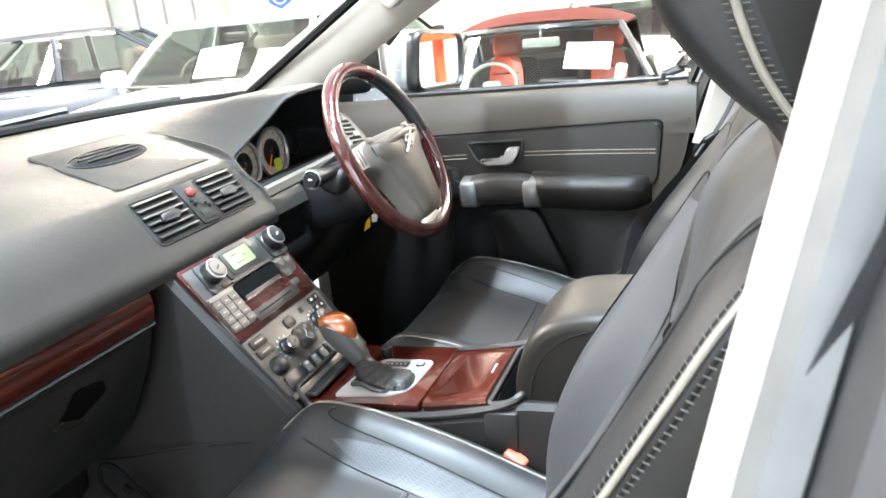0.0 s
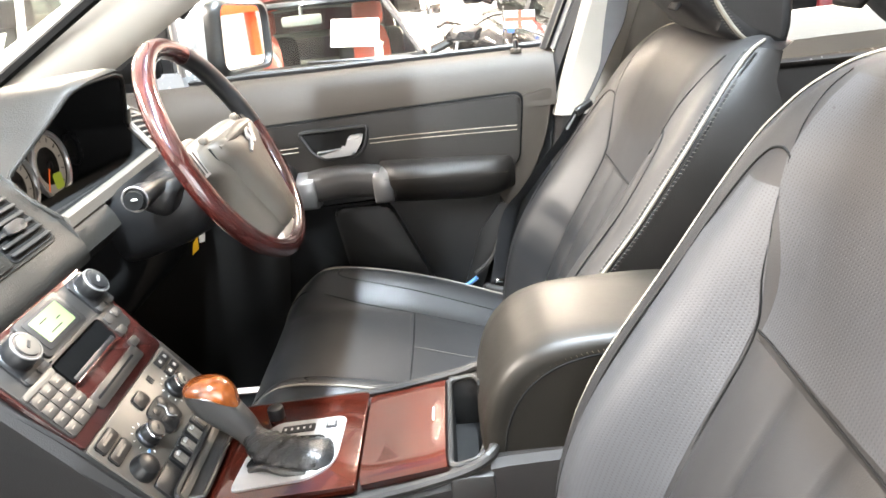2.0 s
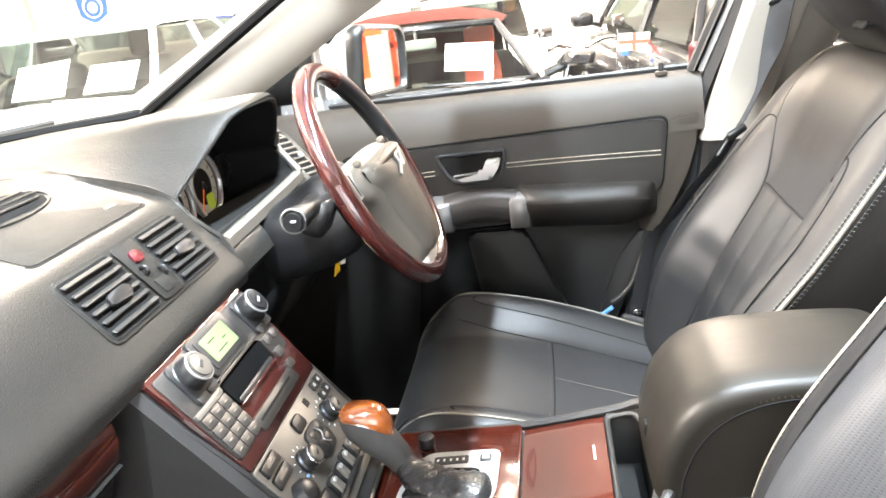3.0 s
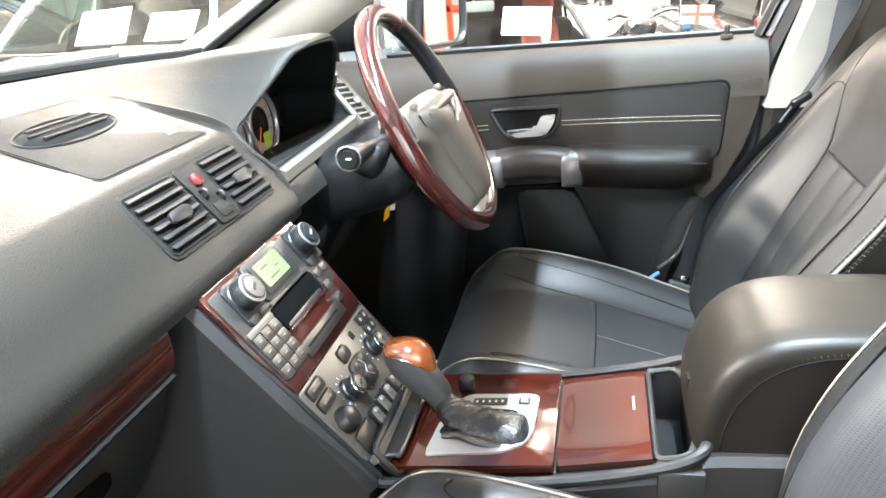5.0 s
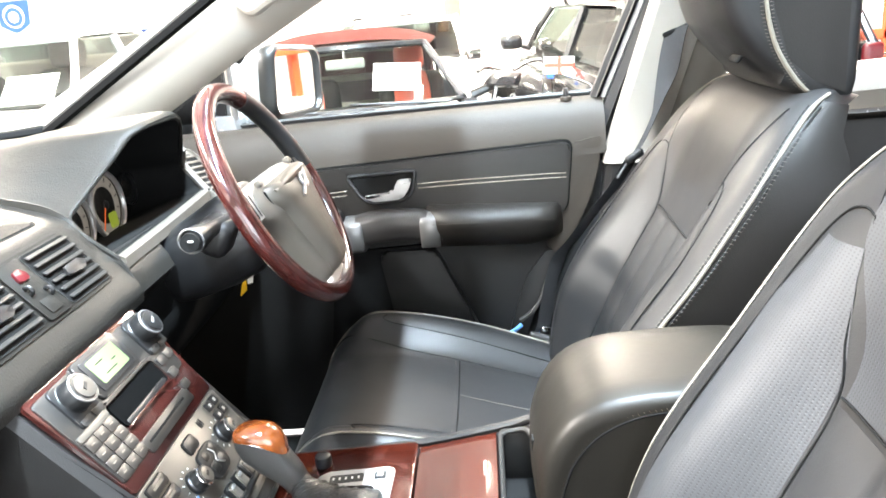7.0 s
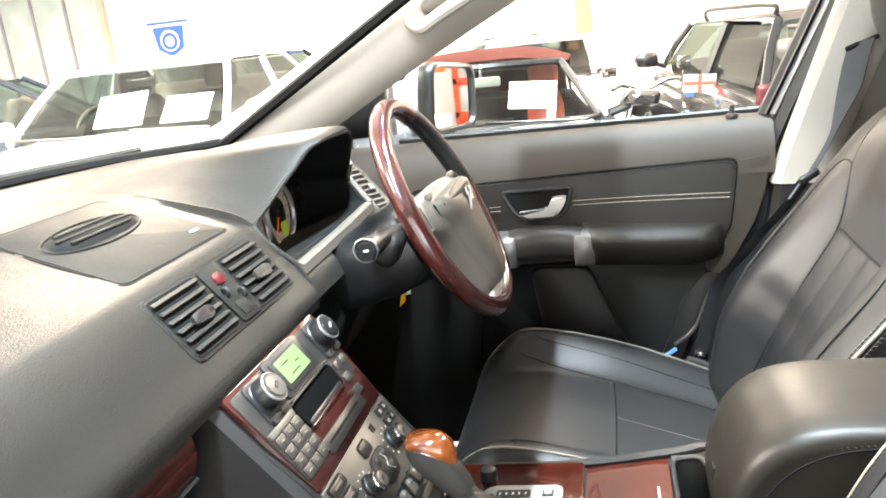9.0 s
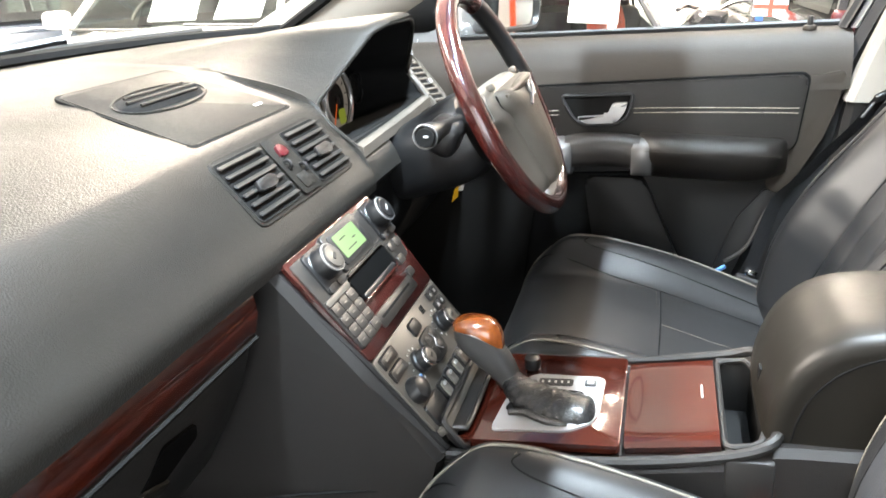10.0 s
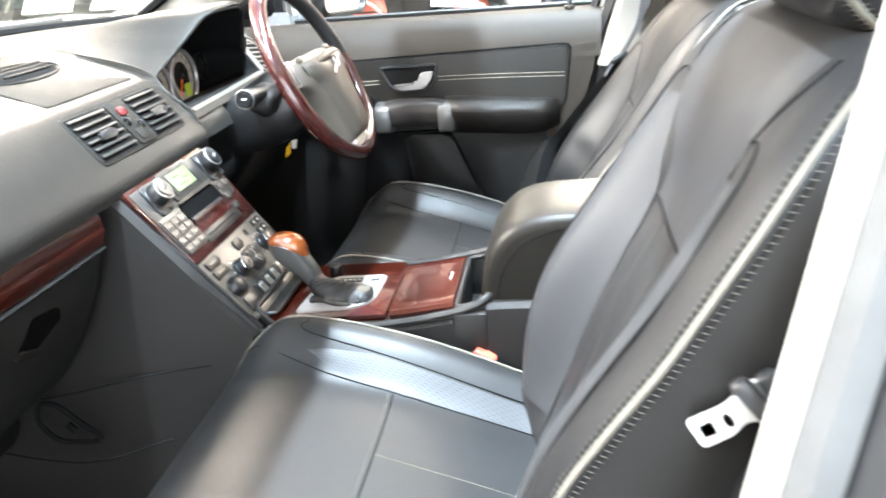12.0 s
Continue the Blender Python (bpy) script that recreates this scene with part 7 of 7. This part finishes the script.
    part("grille", rbox(0.05, w * 0.8, 0.12, 0.03, 3, Matrix.Translation((nose - 0.015, 0, belt - 0.42))), BLACK, c)
    part("dash_top", bar(fb - 0.42, fb - 0.02, -hw * 0.9, hw * 0.9, belt - 0.12, belt - 0.03, 0.03), BLACK, c)
    part("cabin_tub", bar(rb + 0.05, fb - 0.02, -hw * 0.93, hw * 0.93, belt - 0.2, belt + 0.022, 0.03), MATT_BLACK, c)
    part("rear_shelf", rbox(0.12, hw * 1.7, 0.30, 0.05, 3, pose(rt - 0.05, 0, belt + 0.1, 0, -18)), smat_back, c)
    smat = seats or LEATHER_SIDE
    for sg in (-1, 1):
        st = part("seat_back", rbox(0.16, 0.46, 0.52, 0.07, 3, pose(-1.05, sg * 0.36, belt - 0.06, 0, -14)), smat, c)
        part("seat_head", rbox(0.10, 0.27, 0.20, 0.05, 3, pose(-1.13, sg * 0.36, belt + 0.29, 0, -10)), smat, st)
    sw = part("steering_wheel", moved(ring(0.18, 0.014, 28), pose(-0.48, -0.36, belt - 0.0, 0, 65)), GREY_TRIM, c)
    part("inner_mirror", rbox(0.03, 0.22, 0.06, 0.02, 2, Matrix.Translation((ft + 0.10, 0, h - 0.14))), BLACK, c)
    for x, y, wd, ht, tip in papers:
        part("price_sheet", rbox(0.004, wd, ht, 0, 1, pose(x, y, belt - 0.03 + ht * 0.42, 0, -52, 0) @ pose(0, 0, 0, tip, 0, 0)), PAPER, c, "white price sheet behind the windscreen")
    return c



def parked_convertible():
    """A low open car with its cloth roof up, nose towards the window; its windscreen base stands at its own origin."""
    c = thing("parked_convertible", "dark convertible with a maroon cloth roof and orange-red leather seats", "car", "parked cars")
    c.matrix_world = pose(-0.22, 3.42, GROUND, 0, 0, -83)
    belt, head, w = 1.000, 1.285, 0.78

    def section(x, half, low, top):
        return [(x, -half * 0.93, low), (x, -half, low + 0.20), (x, -half, top - 0.20), (x, -half * 0.93, top - 0.05), (x, -half * 0.7, top - 0.008), (x, -half * 0.35, top + 0.012), (x, 0, top + 0.016),
                (x, half * 0.35, top + 0.012), (x, half * 0.7, top - 0.008), (x, half * 0.93, top - 0.05), (x, half, top - 0.20), (x, half, low + 0.20), (x, half * 0.93, low)]
    nose = [section(x, h, lo, t) for x, h, lo, t in ((1.36, 0.50, 0.30, 0.62), (1.31, 0.66, 0.22, 0.70), (1.15, 0.75, 0.20, 0.77), (0.85, w, 0.20, 0.84), (0.45, w, 0.20, 0.90), (0.16, w, 0.20, belt - 0.035), (0.07, w, 0.20, belt - 0.02))]
    part("bonnet", loft(nose), DARK_PAINT, c, "dark glossy bonnet and wings", 50)
    tub = [section(x, h, lo, t) for x, h, lo, t in ((0.07, w, 0.20, 0.62), (-0.6, w, 0.20, 0.60), (-1.5, w, 0.20, 0.62))]
    part("floor_tub", loft(tub), MATT_BLACK, c)
    for sg in (-1, 1):
        door = [[(x, sg * y, z) for y, z in ((w, 0.30), (w + 0.006, belt - 0.20), (w * 0.95, belt - 0.03), (w * 0.89, belt), (w * 0.84, belt - 0.02), (w * 0.84, 0.5))] for x in (0.07, -0.4, -1.0, -1.5)]
        part("door", loft(door), DARK_PAINT, c, "", 50)
    tail = [section(x, h, lo, t) for x, h, lo, t in ((-1.45, w, 0.20, belt), (-1.9, w, 0.22, belt - 0.01), (-2.4, w * 0.94, 0.26, belt - 0.05), (-2.62, w * 0.82, 0.34, belt - 0.14))]
    part("boot", loft(tail), DARK_PAINT, c, "", 50)
    # windscreen with its dark frame, curved in plan
    low = [Vector((0.10 - 0.13 * t * t, 0.655 * t, belt - 0.012)) for t in (-1, -0.75, -0.5, -0.25, 0, 0.25, 0.5, 0.75, 1)]
    top = [Vector((-0.34 - 0.09 * t * t, 0.485 * t, head + 0.012 * (1 - t * t))) for t in (-1, -0.75, -0.5, -0.25, 0, 0.25, 0.5, 0.75, 1)]
    screen = part("windscreen", loft([low, [a.lerp(b, 0.5) + Vector((0.012, 0, 0.008)) for a, b in zip(low, top)], top], False), CABIN_CLEAR, c, "clear windscreen")
    screen.visible_shadow = False
    for e in (0, -1):
        part("screen_pillar", tube([low[e], low[e].lerp(top[e], 0.5) + Vector((0.012, 0, 0.008)), top[e]], 0.022, 8), DARK_PAINT, c)
    part("screen_header", tube(top, 0.021, 8), BLACK_PAINT, c)
    part("screen_gasket", tube(low, 0.012, 6), RUBBER, c)
    part("header_lining", loft([[p + Vector((-0.03, 0, 0.0)) for p in top], [p + Vector((-0.16, 0, 0.035)) for p in top]], False), HEADLINER, c)
    # cloth roof
    ribs = []
    for x, half, z, edge in ((-0.40, 0.51, head + 0.046, head - 0.008), (-0.55, 0.55, head + 0.082, head + 0.008), (-0.85, 0.58, head + 0.105, head + 0.015), (-1.15, 0.585, head + 0.085, head - 0.010), (-1.40, 0.58, head + 0.02, head - 0.10), (-1.62, 0.60, head - 0.12, belt + 0.10), (-1.80, 0.62, belt + 0.03, belt)):
        ribs.append([(x, half * t, edge + (z - edge) * (1 - abs(t) ** 3.2)) for t in (-1, -0.92, -0.75, -0.5, -0.25, 0, 0.25, 0.5, 0.75, 0.92, 1)])
    part("cloth_roof", loft(ribs, False), ROOF_CLOTH, c, "maroon cloth roof", 50)
    for sg in (-1, 1):
        part("roof_edge", tube([(x, sg * h, z) for x, h, z in ((-0.42, 0.50, head - 0.005), (-0.85, 0.575, head + 0.0), (-1.15, 0.585, head - 0.025), (-1.45, 0.60, head - 0.13), (-1.72, 0.64, belt))], 0.014, 6), MATT_BLACK, c)
        pane = part("side_window", loft([[(-0.05, sg * 0.68, belt), (-1.45, sg * 0.68, belt)], [(-0.46, sg * 0.53, head - 0.02), (-1.30, sg * 0.585, head - 0.07)]], False), CABIN_CLEAR, c)
        pane.visible_shadow = False
        mirror = part("wing_mirror", loft([[(x, sg * (0.90 + y * k), belt + 0.045 + z * k) for y, z in rounded([(-0.115, -0.030), (0.10, -0.050), (0.125, 0.035), (-0.05, 0.058)], 0.03)] for k, x in ((0.9, -0.23), (1.0, -0.20), (0.9, -0.12), (0.5, -0.07))]), BLACK_PAINT, c, "glossy dark wing mirror", 50)
        part("mirror_foot", tube([(-0.15, sg * 0.72, belt - 0.02), (-0.15, sg * 0.84, belt + 0.02)], 0.026, 8), BLACK, mirror)
        part("headlamp", rbox(0.16, 0.30, 0.13, 0.05, 3, pose(1.24, sg * 0.52, 0.63, 0, 0, -sg * 18)), LAMP_GLASS, c)
        for x in (0.80, -1.72):
            wheel = part("wheel", disc(0.31, 0.20, 36, 0.03, pose(x, sg * (w - 0.09), 0.31, 90) @ Matrix.Translation((0, 0, -0.10))), TYRE_M, c)
            part("rim", disc(0.20, 0.206, 28, 0.02, pose(x, sg * (w - 0.088), 0.31, 90) @ Matrix.Translation((0, 0, -0.10))), SATIN, wheel)
        a = Vector((0.13, sg * 0.36 + 0.22, belt - 0.004))
        part("wiper", tube([a, a + Vector((0.0, -0.28, 0.012)), a + Vector((-0.04, -0.55, 0.022))], 0.008, 6), BLACK, c)
        # seat: dark sides round an orange-red middle with a head rest
        sy = 0.40 if sg > 0 else -0.30
        side = part("seat_back", rbox(0.15, 0.44, 0.52, 0.06, 3, pose(-0.95, sy, 0.82, 0, -12)), MATT_BLACK, c, "dark seat back with an orange-red middle")
        middle = [[(xb + 0.03 * abs(t) ** 2, sy + hw * t, zb) for t in (-1, -0.8, -0.4, 0, 0.4, 0.8, 1)] for xb, zb, hw in ((-0.80, 0.66, 0.12), (-0.84, 0.84, 0.122), (-0.885, 1.0, 0.118), (-0.91, 1.075, 0.10), (-0.935, 1.10, 0.07))]
        rear = [[(p[0] - 0.10, p[1], p[2] - 0.01) for p in row] for row in middle]
        part("seat_middle", merged(loft(middle, False), loft(rear, False), loft([middle[-1], rear[-1]], False)), RED_SEAT, side, "orange-red leather seat middle", 50)
        part("head_rest", rbox(0.10, 0.20, 0.17, 0.05, 4, pose(-0.96, sy, 1.175, 0, -12)), RED_SEAT, side, "orange-red head rest")
        part("seat_groove", tube([(-0.865, sy - 0.11, 0.985), (-0.878, sy, 0.985), (-0.865, sy + 0.11, 0.985)], 0.006, 6), MATT_BLACK, side)
    part("dash_top", bar(-0.34, 0.06, -0.64, 0.64, belt - 0.10, belt - 0.035, 0.03), BLACK, c)
    part("rear_bench", rbox(0.14, 1.10, 0.40, 0.06, 3, pose(-1.52, 0, 0.86, 0, -16)), BULKHEAD, c, "grey rear bench")
    part("roof_bow", tube([(-1.42, 0.50 * t, head - 0.05 - 0.05 * t * t) for t in (-1, -0.5, 0, 0.5, 1)], 0.016, 6), BULKHEAD, c)
    wheel = part("steering_wheel", moved(ring(0.165, 0.013, 32), pose(-0.40, -0.33, belt - 0.05, 0, 58)), STEER_PALE, c, "pale grey steering wheel")
    part("wheel_hub", rbox(0.05, 0.13, 0.10, 0.03, 3, pose(-0.42, -0.33, belt - 0.06, 0, -32)), STEER_PALE, wheel)
    part("inner_mirror", rbox(0.03, 0.23, 0.06, 0.02, 2, Matrix.Translation((-0.30, 0.01, head - 0.075))), BULKHEAD, c)
    part("mirror_stem", tube([(-0.31, 0.01, head - 0.05), (-0.33, 0.01, head + 0.005)], 0.012, 6), BLACK, c)
    sheet = pose(-0.14, 0.30, 1.125, 0, -48, 0) @ pose(0, 0, 0, -6, 0, 0)
    part("price_sheet", rbox(0.004, 0.27, 0.205, 0, 1, sheet), PAPER, c, "white price sheet behind the windscreen")


CABIN_CLEAR = pane_material("open_car_glass", (0.80, 0.86, 0.83), 0.07)
ROOF_CLOTH = material("maroon_roof_cloth", (0.055, 0.0085, 0.0070), 0.85, second=(0.043, 0.0068, 0.0058), scale=7, grain=0.4, grain_scale=700, spec=0.1)
STEER_PALE = material("pale_wheel_leather", (0.30, 0.29, 0.27), 0.5, scale=9)
BULKHEAD = material("grey_cabin_cloth", (0.20, 0.20, 0.17), 0.7, scale=8, grain=0.3, grain_scale=500)
RED_SEAT = material("red_seat_leather", (0.50, 0.062, 0.022), 0.45, second=(0.42, 0.05, 0.018), scale=9)
DARK_PAINT = paint("charcoal_paint", (0.05, 0.05, 0.055))
WHITE_PAINT = paint("white_paint", (0.75, 0.76, 0.77))
SILVERY = paint("pale_silver_paint", (0.62, 0.63, 0.63))
NAVY = paint("dark_blue_paint", (0.02, 0.03, 0.05))
BLUE_PAINT = paint("blue_paint", (0.025, 0.06, 0.24))
BLACK_PAINT = paint("black_paint", (0.02, 0.02, 0.022))

parked_convertible()
parked_car("parked_saloon", "pale silver saloon car with price sheets in its windscreen", (-2.75, 3.75), -84, SILVERY, SILVERY, 4.6, 1.80, 1.54, 1.10, papers=((-0.34, -0.10, 0.36, 0.36, 6), (-0.26, 0.42, 0.34, 0.30, 0)))
parked_car("parked_hatchback", "dark blue hatchback parked across the hall", (-6.9, 4.9), -150, NAVY, NAVY, 4.4, 1.78, 1.56, 1.10, papers=((-0.34, 0.3, 0.3, 0.24, 0),))
parked_car("parked_city_car", "small white car parked behind the convertible", (-0.30, 7.4), -92, WHITE_PAINT, WHITE_PAINT, 3.7, 1.52, 1.37, 0.98)
parked_car("parked_grey_car", "pale grey car parked near the far wall", (-1.0, 10.6), -92, SILVERY, SILVERY, 3.4, 1.50, 1.36, 1.0)
parked_car("parked_blue_car", "dark blue saloon car parked further back", (-3.2, 8.6), -20, NAVY, BLUE_PAINT, 4.5, 1.78, 1.54, 1.07)
parked_car("parked_black_estate", "black estate car with roof rails, its tail to the window", (1.75, 6.66), 95, BLACK_PAINT, BLACK_PAINT, 4.5, 1.78, 1.43, 1.05, estate=True)


def flag():
    f = thing("small_flag", "white flag with a red cross and a blue corner", "flag")
    m = basis((0.955, 4.43, 0.868), (1, 0.05, -0.06), (0.06, 0, 1)) @ Matrix.Diagonal((0.90, 1.0, 1, 1)).to_4x4()
    part("cloth", prism(rect(0, 0.22, 0, 0.11), 0.003, 0, m), PAPER, f)
    part("cross", merged(prism(rect(0.095, 0.125, 0.0, 0.11), 0.005, 0, m), prism(rect(0.0, 0.22, 0.042, 0.068), 0.0055, 0, m)), BUCKLE_RED, f)
    part("corner", prism(rect(0.02, 0.07, -0.030, -0.002), 0.004, 0, m), BLUE_M, f)
    part("staff", tube([m @ Vector((-0.01, -0.92, 0)), m @ Vector((-0.01, 0.14, 0))], 0.006, 6), CHROME, f)


flag()


def motorcycle(x, y, turn):
    k = thing("motorcycle", "black and chrome motorcycle parked beside the roadster", "motorcycle")
    k.matrix_world = pose(x, y, GROUND, 0, 0, turn)
    for px in (-0.72, 0.72):
        wheel = part("wheel", moved(ring(0.27, 0.055, 36), pose(px, 0, 0.325, 90)), TYRE_M, k)
        part("hub", moved(disc(0.09, 0.06, 20, 0.01), pose(px, 0.03, 0.325, 90)), SATIN, wheel)
        for j in range(6):
            a = j * math.pi / 3
            part("spoke", tube([(px, 0, 0.325), (px + 0.22 * math.cos(a), 0, 0.325 + 0.22 * math.sin(a))], 0.012, 6), SATIN, wheel)
    part("engine", rbox(0.46, 0.34, 0.36, 0.07, 3, Matrix.Translation((0, 0, 0.46))), SATIN, k)
    tank = [[(x0, w0 * math.cos(a), z0 + h0 * math.sin(a)) for a in (i / 16 * 2 * math.pi for i in range(16))] for x0, w0, z0, h0 in ((-0.10, 0.06, 0.80, 0.06), (0.0, 0.13, 0.83, 0.10), (0.18, 0.16, 0.86, 0.12), (0.32, 0.11, 0.86, 0.08), (0.36, 0.04, 0.85, 0.03))]
    part("tank", loft(tank), BLACK_PAINT, k, "", 60)
    part("saddle", rbox(0.62, 0.26, 0.10, 0.04, 3, pose(-0.40, 0, 0.80, 0, 6)), LEATHER, k)
    part("mudguard", rbox(0.36, 0.16, 0.05, 0.02, 3, pose(-0.80, 0, 0.68, 0, -15)), BLACK_PAINT, k)
    for s in (-1, 1):
        part("fork", tube([(0.72, s * 0.10, 0.33), (0.46, s * 0.10, 0.96)], 0.025, 8), CHROME, k)
        part("handlebar", tube(smooth([(0.46, s * 0.05, 0.98), (0.44, s * 0.22, 1.03), (0.34, s * 0.38, 1.02)], 4), 0.014, 8), CHROME, k)
        part("mirror", rbox(0.03, 0.12, 0.08, 0.02, 3, Matrix.Translation((0.42, s * 0.34, 1.14))), CHROME, k)
        part("exhaust", tube(smooth([(0.1, s * 0.15, 0.35), (-0.2, s * 0.2, 0.26), (-0.9, s * 0.2, 0.32)], 5), 0.04, 10), CHROME, k)
    part("headlight", moved(disc(0.10, 0.12, 24, 0.03), pose(0.52, 0, 0.88, 0, 90)), CHROME, k)


motorcycle(1.02, 4.62, 128)
